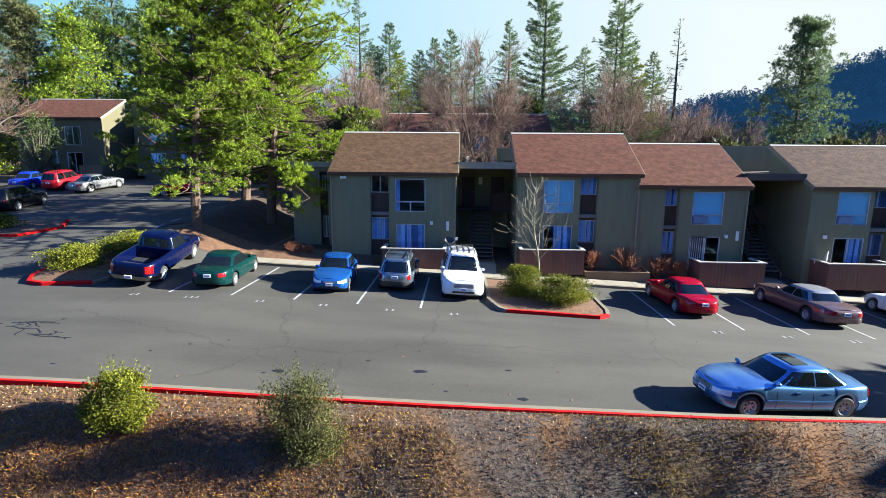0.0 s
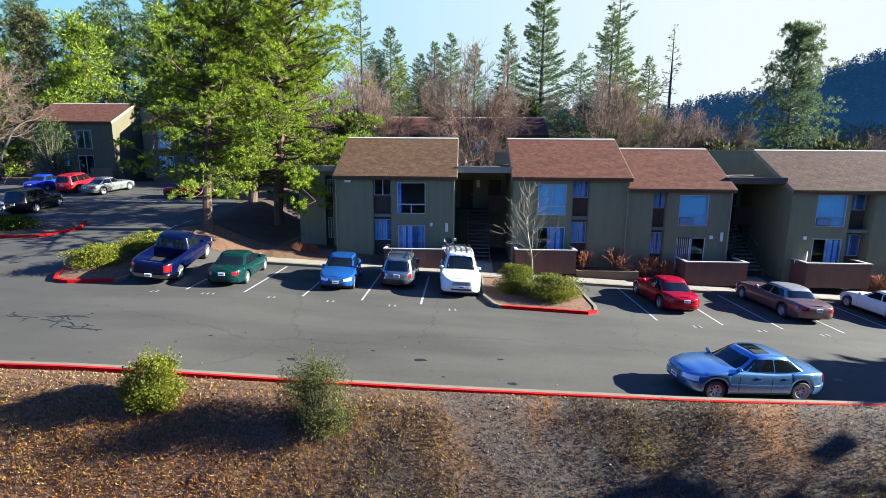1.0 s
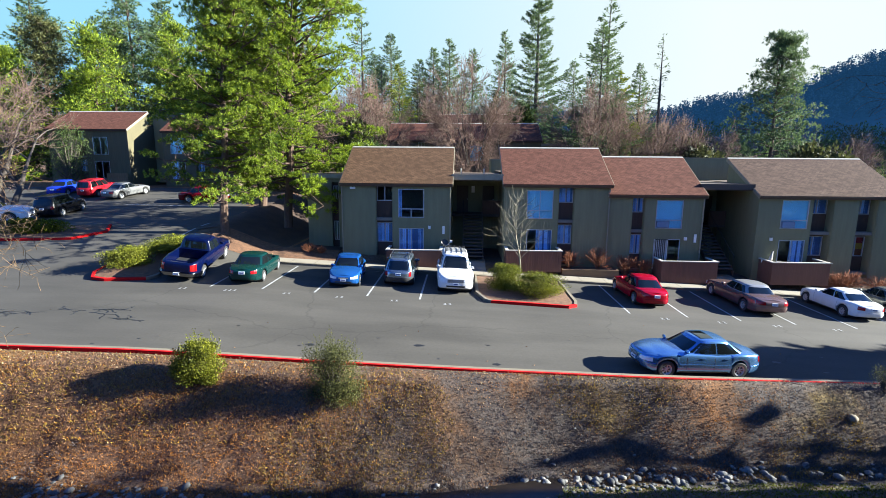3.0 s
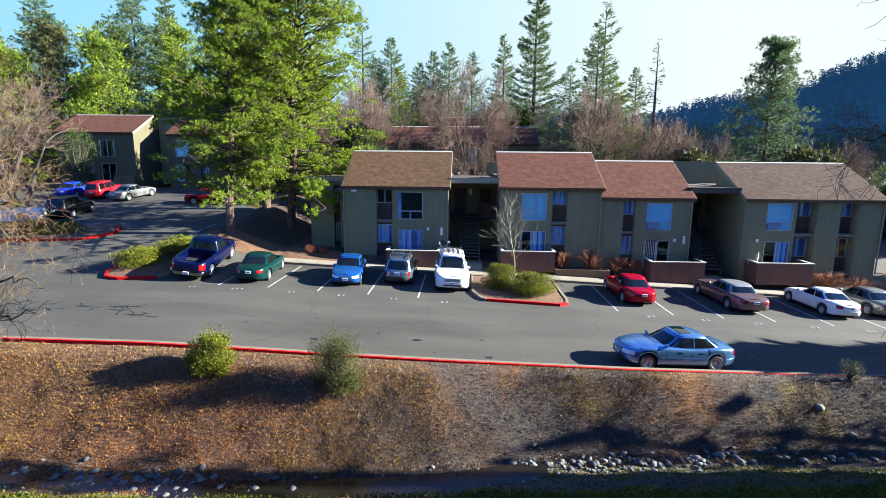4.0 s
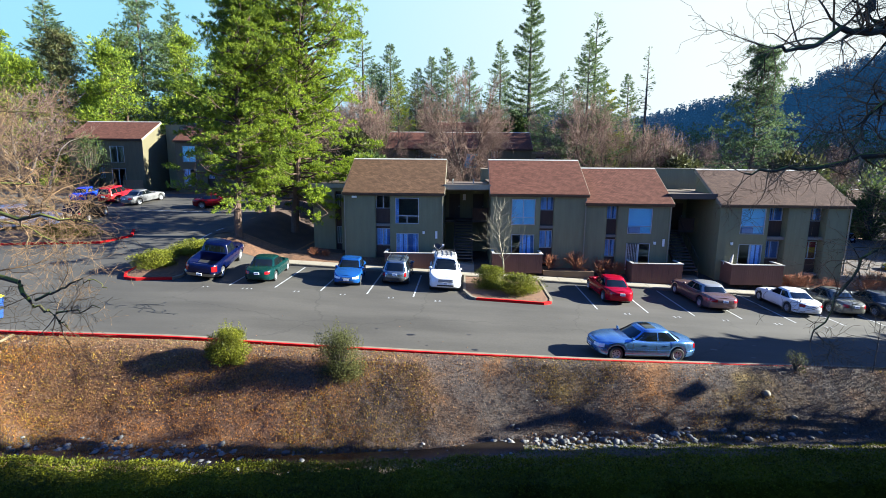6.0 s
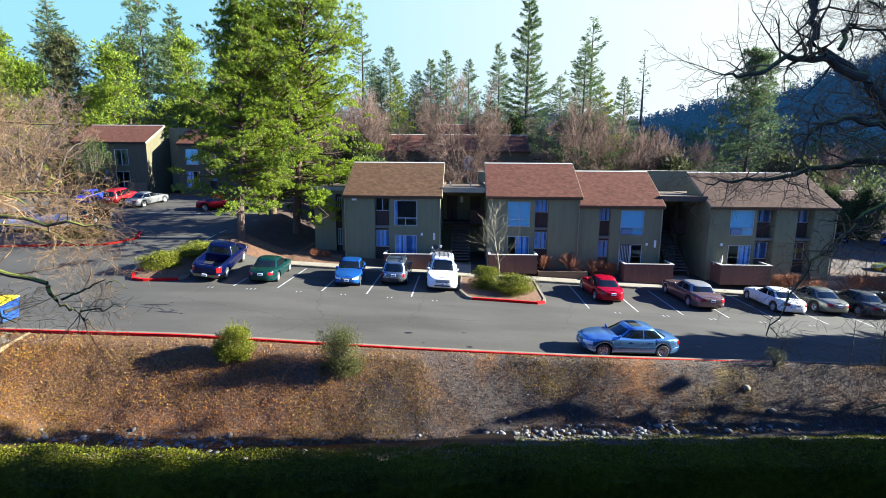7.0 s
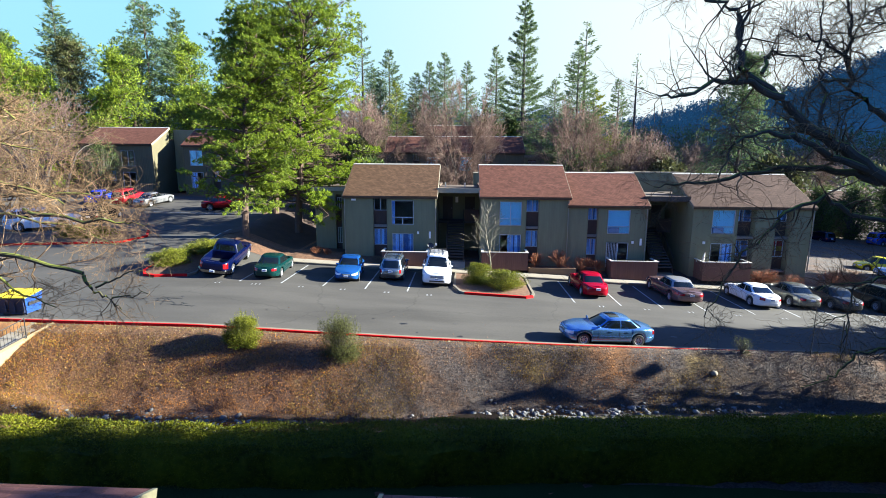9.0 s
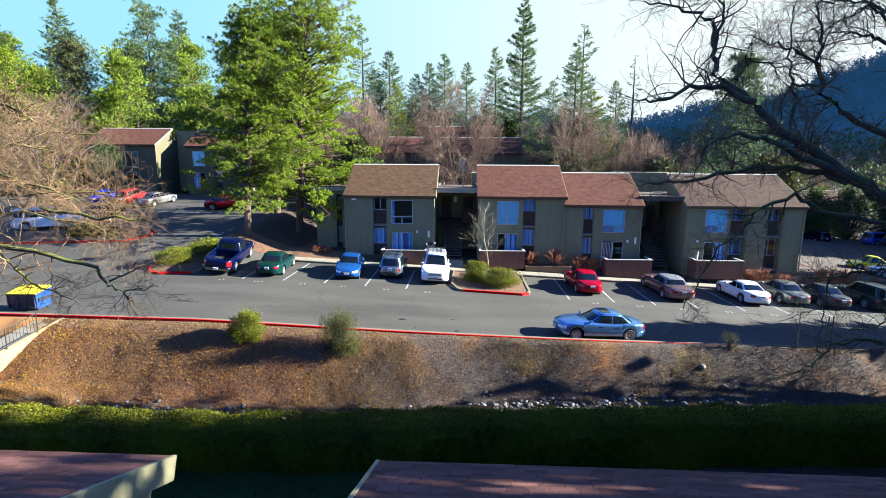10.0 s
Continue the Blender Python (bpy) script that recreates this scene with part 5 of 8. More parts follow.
# Silver car: the blue of the reflected sky is put into its paint.
silver_sky_tint = paint("silver_sky_tint", (0.125, 0.29, 0.56), 0.8)
sedan("sedan", "silver sedan with a sunroof along the red kerb, sky blue put into its paint", 4.55, 1.74, 1.4, silver_sky_tint, 8.76, 13.6, 187.5, sunroof=True, r=0.31, bend=4.4, heights=(0.92, 0.88, 0.89, 0.76), cab=(-1.72, -1.0, 0.28, 1.02))
navy = paint("navy", (0.0008, 0.0032, 0.026), 0.1)
TL = 5.75
car("pickup_truck", "dark blue extended-cab pickup truck parked nose-in", "pickup truck", TL, 1.98, 1.85,
    [(-TL / 2, 1.12), (-TL / 2 + 0.05, 1.2), (-0.62, 1.2), (-0.6, 1.2), (1.0, 1.18), (1.25, 1.14), (TL / 2 - 0.2, 1.02), (TL / 2, 0.9)],
    (-0.58, -0.42, 0.72, 1.22), navy, ground_pose(-15.25, 23.5, 98), (-TL * 0.29, TL * 0.32), r=0.38, clear=0.36, bed=(-TL / 2 + 0.08, -0.65), lens=(0.45, 0.9), bend=7.0)
sedan("sedan", "dark teal-green sedan parked nose-in", 5.0, 1.85, 1.46, paint("teal", (0.003, 0.03, 0.029), 0.25), -11.75, 23.35, 96)
sedan("sedan", "bright blue compact sedan backed into its stall", 4.5, 1.78, 1.48, paint("blue", (0.012, 0.085, 0.29), 0.4), -6.45, 23.7, -84)
suv("crossover", "silver-grey crossover parked nose-in", 4.6, 1.82, 1.65, paint("silver_grey", (0.19, 0.24, 0.29), 0.8), -3.45, 24.8, 91, rack=True, clad=M["plastic"], r=0.35, lens=(0.55, 0.88))
suv("large_suv", "large white sport-utility vehicle with a roof rack", 5.1, 2.02, 1.9, paint("white", (0.62, 0.62, 0.62), 0.0), -0.3, 24.2, -87, rack=True, r=0.39, clear=0.26, big_grille=True, bend=5.5)
sedan("sedan", "deep red sedan parked nose-in", 4.65, 1.8, 1.47, paint("red", (0.28, 0.0005, 0.012), 0.1), 10.3, 23.8, 94)
# The paler top puts the sky's reflection into a second paint.
sedan("sedan", "long faded pink-beige sedan, sky reflection painted into its pale roof", 5.35, 1.95, 1.46, paint("pink_beige", (0.2, 0.13, 0.125), 0.55), 16.3, 24.0, 93, heights=(0.96, 0.93, 0.92, 0.78), cab=(-1.75, -1.2, 0.3, 0.95), r=0.33, bend=6.0, top=paint("sky_pale_roof", (0.3, 0.3, 0.31), 0.4))
sedan("coupe", "white two-door coupe parked nose-in", 4.63, 1.82, 1.39, paint("white", (0.62, 0.62, 0.62), 0.0), 21.6, 23.9, 92, two_door=True, cab=(-1.75, -0.85, 0.2, 1.05))
sedan("sedan", "grey-green sedan parked nose-in", 4.8, 1.82, 1.45, paint("grey_green", (0.19, 0.19, 0.165), 0.55), 24.6, 24.6, 92)
sedan("sedan", "charcoal sedan parked nose-in", 4.7, 1.8, 1.45, paint("charcoal", (0.05, 0.055, 0.06), 0.4), 27.3, 24.5, 92)
suv("crossover", "dark green sport-utility vehicle in the end stall", 4.7, 1.85, 1.75, paint("dark_green", (0.03, 0.04, 0.035), 0.3), 30.6, 24.8, 91, r=0.37, lens=(0.55, 0.9))
sedan("sedan", "royal blue sedan on the upper lot", 4.4, 1.75, 1.45, paint("royal", (0.01, 0.04, 0.4), 0.2), -38.8, 43.2, 96)
suv("crossover", "red sport-utility vehicle on the upper lot", 4.4, 1.78, 1.68, paint("crimson", (0.4, 0.012, 0.02), 0.1), -35.4, 42.8, 93)
sedan("sedan", "pale silver sedan on the upper lot", 4.6, 1.78, 1.42, paint("pale_silver", (0.2, 0.2, 0.2), 0.45), -32.2, 42.2, 78)
suv("large_suv", "white sport-utility wagon parked beside the upper bed", 5.4, 1.98, 1.88, paint("white", (0.62, 0.62, 0.62), 0.0), -34.6, 30.5, 22, r=0.38)
suv("crossover", "black sport-utility vehicle beside the white wagon", 4.7, 1.85, 1.72, paint("black", (0.012, 0.013, 0.016), 0.2), -32.3, 34.4, 100, r=0.36)
# Red paint darkened: the pine's shade is put into the colour.
sedan("sedan", "red sedan under the pine, shade put into its darkened paint", 4.5, 1.76, 1.42, paint("red_in_shade", (0.16, 0.002, 0.005), 0.1), -23.5, 40.5, 12)
sedan("coupe", "yellow rounded car on the lower lot", 4.0, 1.72, 1.62, paint("yellow", (0.6, 0.5, 0.02), 0.1), 44.0, 41.2, 172, two_door=True, cab=(-1.75, -0.6, 0.3, 1.05), bend=3.2)
suv("crossover", "dark blue vehicle shaded at the back of the lower lot", 4.6, 1.85, 1.7, navy, 53.0, 62.6, 95)
suv("crossover", "bright blue van shaded at the back of the lower lot", 5.0, 1.9, 1.9, paint("bright_blue", (0.008, 0.06, 0.36), 0.1), 61.0, 61.4, 20)
suv("crossover", "blue and white vehicle on the lower lot", 4.7, 1.8, 1.6, paint("sky", (0.2, 0.32, 0.5), 0.2), 43.8, 37.8, 174)

# ---- plants ----


def unit(v):
    return v / (np.linalg.norm(v) + 1e-9)


def branch(segs, tips, p, d, length, r, level, rng, kids, spread, lift, wobble, shrink=0.62, steps=5, rmin=0.006):
    """Grows one limb in short steps and lets side limbs leave it."""
    step = length / steps
    pts = [p]
    for i in range(steps):
        d = unit(d + rng.normal(size=3) * wobble + np.array([0, 0, lift]))
        q = p + d * step
        r1 = max(rmin, r * (1 - 0.62 * (i + 1) / steps))
        r0 = max(rmin, r * (1 - 0.62 * i / steps))
        segs.append((*p, *q, r0, r1))
        p = q
        pts.append(p)
        if level > 0 and i >= 1:
            for _ in range(rng.poisson(kids)):
                side = unit(np.cross(d, rng.normal(size=3)))
                nd = unit(d * (1 - spread) + side * spread)
                branch(segs, tips, p - d * step * rng.random(), nd, length * shrink * (0.7 + 0.6 * rng.random()), r1 * 0.62, level - 1, rng, kids, spread, lift, wobble, shrink, steps, rmin)
    if level == 0:
        tips.append((p, d))
    elif level > 0:
        branch(segs, tips, p, d, length * shrink, r * 0.4, level - 1, rng, kids, spread, lift, wobble, shrink, steps, rmin)


def bare_tree(name, label, x, y, height, spread_w, seed, trunk="bark", twig="twig_warm", stems=1, level=3, kids=0.9, rmin=0.012, up=0.05):
    rng = np.random.default_rng(seed)
    z = float(ground_z(x, y)) - 0.15
    e = thing(name, label, "tree", pose(x, y, z))
    segs, tips = [], []
    for s in range(stems):
        d = unit(np.array([0, 0, 1.0]) + (rng.normal(size=3) * 0.5 * np.array([1, 1, 0]) if stems > 1 else 0.0))
        branch(segs, tips, np.zeros(3), d, height * 0.55, height * 0.02 + 0.03, level, rng, kids, spread_w, up, 0.11, 0.6, 5, rmin)
    a = np.array(segs)
    k = height / max(a[:, 5].max(), 1e-3)
    a[:, :6] *= k
    thick = a[:, 6] > 0.03
    part("trunk", tubes("trunk", a[thick], M[trunk], 6), None, e)
    tagged(part("branchwork", tubes("twigs", a[~thick], M[twig], 3), None, e), kind="stuff")
    return e


def pine_tree(name, label, x, y, z, height, crown0, radius, seed, mat="pine", clumps=90, per=24, puffs=11, lean=(0, 0), trunk_r=0.32, size=0.22, shape=None, droop=0.25, blade=0.18, aspect=0.16):
    """A long-needled pine: bent limbs that end in rounded clumps, each of many fanned tufts of needles."""
    rng = np.random.default_rng(seed)
    e = thing(name, label, "tree", pose(x, y, z))
    n = 12
    ax = [np.array([lean[0] * (i / n) ** 1.5 + 0.12 * math.sin(i * 1.1 + seed), lean[1] * (i / n) ** 1.5 + 0.1 * math.sin(i * 0.9), height * i / n]) for i in range(n + 1)]
    part("trunk", Mesh().tube(ax, [trunk_r * (1 - 0.85 * i / n) + 0.03 for i in range(n + 1)], 10), M["bark_pine"], e, smooth=True)
    segs, pads, big = [], [], []
    for i in range(clumps):
        t = crown0 + (0.985 - crown0) * ((i + rng.random()) / clumps)
        f = (t - crown0) / (1 - crown0)
        prof = shape(f) if shape else (math.sin(math.pi * min(1, 0.18 + 0.82 * f)) ** 0.7)
        a = i * 2.39996 + rng.normal() * 0.35
        ln = radius * prof * (0.62 + 0.42 * rng.random()) * (1 + 0.2 * math.sin(3 * a + 9 * f + seed))
        base = np.array([np.interp(t * height, [q[2] for q in ax], [q[c] for q in ax]) for c in range(3)])
        d = unit(np.array([math.cos(a), math.sin(a), -droop * (1 - f) + 0.75 * f]))
        p = base
        m = 5
        for s in range(m):
            d = unit(d + rng.normal(size=3) * 0.13 + np.array([0, 0, 0.05]))
            q = p + d * ln / m
            segs.append((*p, *q, 0.07 * (1 - s / m) + 0.015, 0.07 * (1 - (s + 1) / m) + 0.012))
            p = q
            if s >= 1 or ln < 1.5:
                for _ in range(2 if s < m - 1 else 3):
                    pad = p + rng.normal(size=3) * np.array([0.65, 0.65, 0.5]) * (0.4 + 0.12 * ln)
                    segs.append((*p, *pad, 0.022, 0.01))
                    pads.append(pad)
                    big.append((0.55 + 0.5 * rng.random()) * size / 0.22)
    pads, big = np.array(pads), np.array(big)
    k = len(pads) * puffs
    g = rng.normal(size=(k, 3))
    g /= np.linalg.norm(g, axis=1, keepdims=True)
    g[:, 2] = np.abs(g[:, 2]) * 0.95 - 0.22
    B = np.repeat(big, puffs)[:, None]
    cen = np.repeat(pads, puffs, 0) + g * np.array([0.6, 0.6, 0.45]) * B * (0.65 + 0.35 * rng.random((k, 1)))
    way = g + np.array([0, 0, 0.45])
    C = np.repeat(cen, per, 0) + rng.normal(size=(k * per, 3)) * 0.035 * size / 0.22
    Wy = np.repeat(way, per, 0) + rng.normal(size=(k * per, 3)) * 0.6
    nn = len(C)
    tagged(part("branchwork", tubes("limbs", segs, M["bark_pine"], 4), None, e), kind="stuff")
    part("crown", cards("needles", C, Wy, blade * (0.6 + 0.8 * rng.random(nn)), blade * aspect * (0.7 + 0.7 * rng.random(nn)), M[mat], rng), None, e)
    return e


def conifer(name, label, x, y, z, height, radius, seed, mat="fir", gaps=0.25, crown0=0.12, dens=1.0, droop=0.25, tiered=False, full=1.0):
    """A tall narrow conifer: whorls of drooping boughs, thinner towards the tip."""
    rng = np.random.default_rng(seed)
    e = thing(name, label, "tree", pose(x, y, z))
    part("trunk", Mesh().tube([(0, 0, 0), (0.1, 0, height * 0.5), (0, 0.05, height)], [height * 0.014, height * 0.009, 0.02], 7), M["bark"], e, smooth=True)
    C, Wy, segs = [], [], []
    nb = int(height * 11 * dens)
    tiers = max(6, int(height * 0.95))
    for i in range(nb):
        f = (i + rng.random()) / nb
        if tiered:
            f = (math.floor(f * tiers) + 0.5 + rng.normal() * 0.13) / tiers
        f = crown0 + (1 - crown0) * min(0.995, max(0.0, f))
        if rng.random() < gaps * 0.6:
            continue
        ln = radius * 1.65 * (1 - f) ** 0.85 * (0.55 + 0.6 * rng.random()) + 0.2
        a = rng.random() * math.tau
        d = np.array([math.cos(a), math.sin(a), -droop + 0.55 * f])
        p = np.array([0, 0, f * height])
        segs.append((*p, *(p + d * ln), 0.04, 0.01))
        k = int((9 + ln * 17) * full)
        t = rng.random(k) ** 0.7
        base = p + d * ln * t[:, None]
        side = np.array([-math.sin(a), math.cos(a), 0])
        off = side * (rng.normal(size=k) * (0.22 * ln * (1.15 - t)))[:, None]
        base[:, 2] += 0.16 * ln * t ** 3
        C.append(base + off + rng.normal(size=(k, 3)) * 0.09)
        Wy.append(d + off * 0.9 + rng.normal(size=(k, 3)) * 0.35)
    C, Wy = np.concatenate(C), np.concatenate(Wy)
    n = len(C)
    s = 0.25 + height * 0.0055
    tagged(part("branchwork", tubes("boughs", segs, M["bark"], 3), None, e), kind="stuff")
    part("crown", cards("needles", C, Wy, s * (0.6 + 0.8 * rng.random(n)), 0.3 * s * (0.6 + 0.8 * rng.random(n)), M[mat], rng), None, e)
    return e


def leafy(name, label, category, x, y, z, rx, ry, h, seed, mat, count, size, base=0.1, lumps=14):
    """A bush or broad crown: leaves gathered round the ends of many stems, with an uneven outline."""
    rng = np.random.default_rng(seed)
    e = thing(name, label, category, pose(x, y, z))
    th, ph = rng.random(lumps) * math.tau, rng.random(lumps)
    rad = 0.15 + 0.48 * rng.random(lumps) ** 0.7
    swell = np.sqrt(np.clip(1 - ((ph - 0.38) / 0.68) ** 2, 0.05, 1))
    L = np.stack([np.cos(th) * rad * rx * swell, np.sin(th) * rad * ry * swell, h * (base + (0.8 - base) * ph)], 1)
    segs = []
    for q in L:
        m = q * np.array([0.35, 0.35, 0.5])
        segs.append((0, 0, 0, *m, 0.03 * h / 1.5 + 0.006, 0.02 * h / 1.5))
        segs.append((*m, *q, 0.02 * h / 1.5, 0.006))
    pick = rng.integers(0, lumps, count)
    g = rng.normal(size=(count, 3))
    g /= np.linalg.norm(g, axis=1, keepdims=True)
    rr = rng.random(count) ** 0.45
    lump_r = np.array([rx * 0.4, ry * 0.4, h * 0.2]) * (0.6 + 0.6 * rng.random((lumps, 1))) * (0.55 + 0.45 * swell[:, None])
    C = L[pick] + g * rr[:, None] * lump_r[pick]
    C[:, 2] = np.maximum(C[:, 2], 0.03)
    W_ = g + rng.normal(size=(count, 3)) * 0.7 + np.array([0, 0, 0.3])
    tagged(part("branchwork", tubes("stems", segs, M["bark"], 5), None, e), kind="stuff")
    part("foliage", cards("leaves", C, W_, size * (0.6 + 0.8 * rng.random(count)), size * 0.5 * (0.6 + 0.8 * rng.random(count)), M[mat], rng), None, e)
    return e


# bushes on the bank and island planting
def new_growth(r, h, n, seed, mat):
    """Leafy shoots that stand up out of a bush."""
    rng = np.random.default_rng(seed)
    C, W_ = [], []
    for _ in range(n):
        a, q = rng.random() * math.tau, r * math.sqrt(rng.random())
        lean = rng.normal(size=2) * 0.12
        ln = 0.25 + 0.35 * rng.random()
        for t in np.linspace(0, 1, 22):
            C.append((math.cos(a) * q + lean[0] * t, math.sin(a) * q + lean[1] * t, h * (1 - 0.35 * (q / r) ** 2) - 0.2 + ln * t))
            W_.append(rng.normal(size=3) + np.array([0, 0, 0.6]))
    C, W_ = np.array(C), np.array(W_)
    return cards("new_growth", C, W_, 0.06 * (0.6 + 0.6 * rng.random(len(C))), 0.03 * (0.6 + 0.6 * rng.random(len(C))), M[mat], rng)


def gz(x, y):
    return float(ground_z(x, y))


round_bush = leafy("bush", "round yellow-green leafy bush on the dry bank", "bush", -8.3, 10.7, gz(-8.3, 10.7) - 0.1, 1.06, 0.68, 1.55, 11, "shrub", 19000, 0.062, 0.06, 40)
tagged(part("new_growth", new_growth(0.72, 1.42, 34, 71, "shrub"), None, round_bush), kind="stuff")
tall_bush = leafy("bush", "taller grey-green open bush on the dry bank", "bush", -3.85, 10.4, gz(-3.85, 10.4) - 0.1, 1.4, 0.85, 2.2, 12, "shrub_grey", 17000, 0.05, 0.1, 70)
tagged(part("new_growth", new_growth(1.0, 2.15, 34, 72, "shrub_grey"), None, tall_bush), kind="stuff")
leafy("bush", "small sparse dark bush by the kerb", "bush", 14.9, 12.6, gz(14.9, 12.6) - 0.05, 0.65, 0.55, 1.0, 13, "shrub_grey", 900, 0.05, 0.1, 26)
leafy("shrub", "rounded green shrub on the mulched island", "shrub", 2.7, 23.6, 0.12, 1.6, 1.4, 1.5, 14, "shrub", 15000, 0.075, 0.05, 40)
leafy("shrub", "spreading green shrub on the mulched island", "shrub", 4.3, 22.3, 0.02, 2.0, 1.5, 1.3, 15, "shrub", 16000, 0.075, 0.05, 40)
leafy("shrub", "low clipped green shrub on the corner island", "shrub", -18.7, 22.6, gz(-18.7, 22.6) + 0.1, 1.8, 1.7, 1.15, 16, "shrub", 12000, 0.08, 0.05, 40)
leafy("shrub", "low clipped green shrub beside the corner island line", "shrub", -17.5, 24.8, gz(-17.5, 24.8) + 0.1, 1.7, 2.1, 1.15, 17, "shrub", 12000, 0.08, 0.05, 40)
leafy("shrub", "dark green shrub on the upper bed", "shrub", -29, 28.0, gz(-29, 28) + 0.1, 3.0, 1.2, 1.0, 18, "hedge", 6000, 0.14, 0.05, 30)


def twiggy(x, y, z, h, seed):
    rng = np.random.default_rng(seed)
    e = thing("dormant_shrub", "leafless red-brown dormant shrub in the foundation bed", "shrub", pose(x, y, z), "dormant shrubs")
    segs, tips = [], []
    for _ in range(26):
        d = unit(np.array([rng.normal() * 0.4, rng.normal() * 0.34, 1]))
        branch(segs, tips, np.zeros(3), d, h * 0.72, 0.018, 2, rng, 0.95, 0.5, 0.06, 0.16, 0.6, 3, 0.011)
    tagged(part("branchwork", tubes("stems", segs, M["twig_red"], 3), None, e), kind="stuff")
    return e


for i, (x, y, h) in enumerate(((-10.3, 28.6, 0.55), (-9.5, 28.7, 0.45), (7.3, 28.5, 0.9), (9.25, 28.5, 1.15), (11.0, 28.5, 1.05), (12.2, 28.5, 0.9), (24.8, 28.3, 0.9), (25.6, 28.4, 1.0), (27.2, 28.3, 0.9), (30.2, 28.6, 1.1), (31.5, 29.4, 1.3), (32.6, 28.6, 1.0), (33.6, 30.2, 1.3), (34.8, 29.0, 1.1))):
    twiggy(x, y, gz(x, y) + (0.15 if 6 < x < 10.5 else -0.05), h, 40 + i)


def young_tree(x, y, z, h, seed):
    rng = np.random.default_rng(seed)
    e = thing("young_tree", "slender leafless young tree with pale bark on the island", "tree", pose(x, y, z))
    ax = [(0.12 * math.sin(i * 0.9) - 0.35 * (i / 9) ** 2, 0.08 * math.sin(i * 1.3), h * i / 9) for i in range(10)]
    part("trunk", Mesh().tube(ax, [0.062 * (1 - 0.88 * i / 9) for i in range(10)], 8), M["bark_pale"], e, smooth=True)
    segs, tips = [], []
    for i in range(26):
        t = 0.27 + 0.66 * i / 26
        a = i * 2.4 + rng.normal() * 0.3
        p = np.array([np.interp(t * 9, range(10), [q[c] for q in ax]) for c in range(3)])
        d = unit(np.array([math.cos(a), math.sin(a), 0.75 + 0.5 * t]))
        branch(segs, tips, p, d, (1.0 - t) * 1.9 + 0.45, 0.017, 1, rng, 0.8, 0.45, 0.05, 0.13, 0.55, 5, 0.007)
    tagged(part("branchwork", tubes("twigs", segs, M["bark_pale"], 4), None, e), kind="stuff")
    return e


young_tree(3.45, 24.0, 0.2, 5.4, 5)

# the tall pines by the corner
pine_tree("pine_tree", "tall bushy sunlit pine at the lot corner", -16.1, 28.8, 1.9, 17.2, 0.21, 4.9, 3, "pine_mid", 92, 21, 13, (1.0, 0.6), 0.28, 0.22, lambda f: 1.0 - 0.5 * f ** 0.9 - 0.2 * f ** 4, 0.12)
pine_tree("pine_tree", "second bushy pine standing behind the corner pine", -12.9, 32.4, 2.2, 18.8, 0.14, 6.2, 4, "pine", 116, 21, 13, (1.2, 0.3), 0.3, 0.22, lambda f: 0.82 + 0.4 * f - 0.65 * f ** 3, 0.2)
pine_tree("pine_tree", "dark dense pine behind the sunlit pair", -17.2, 38.0, 3.0, 18.0, 0.15, 5.4, 6, "pine_mid", 56, 8, 8, (0.5, 0.5), 0.34, 0.38, blade=0.27, aspect=0.24)

# conifers and bare trees behind the row
for i, (x, y, top, r, g) in enumerate(((11.0, 75, 35.2, 3.0, 0.25), (-13.9, 93, 30.5, 4.6, 0.2), (-22.8, 110, 40.5, 4.6, 0.45), (-3.3, 107, 33, 4.2, 0.2), (-6.3, 100, 29.5, 3.6, 0.2), (1.8, 115, 32.5, 3.8, 0.35), (8.0, 99, 32.5, 3.4, 0.3), (-9.0, 98, 27, 4.0, 0.2), (-17.5, 96, 27.5, 2.6, 0.1), (17.8, 61, 27.3, 2.8, 0.5), (16.3, 58, 23.2, 3.4, 0.3), (27.8, 70, 25.0, 1.6, 0.6), (27.0, 76, 22.0, 2.6, 0.4), (14.8, 66, 20.5, 3.0, 0.35), (19.5, 62, 18.5, 3.6, 0.2))):
    z = gz(x, y)
    conifer("conifer", "tall narrow conifer rising behind the apartment roofs", x, y, z - 0.3, top - z + 0.3, r * 1.3, 60 + i, "leafgreen" if (x, y) == (19.5, 62) else "fir", g, dens=0.75 if i == 0 else 0.42 if g > 0.4 else 0.95, tiered=i in (0, 9), droop=0.05 if i == 0 else 0.2, full=0.35 if (x, y) == (27.8, 70) else 1.7 if i == 0 else 1.0)
pine_tree("pine_tree", "open-crowned pine by the valley edge", 44.0, 70, gz(44, 70), 24.6 - gz(44, 70), 0.2, 9.0, 21, "fir", 70, 9, 7, (0.3, 0), 0.3, 0.5, lambda f: 1.0 - 0.85 * f, blade=0.34, aspect=0.26)
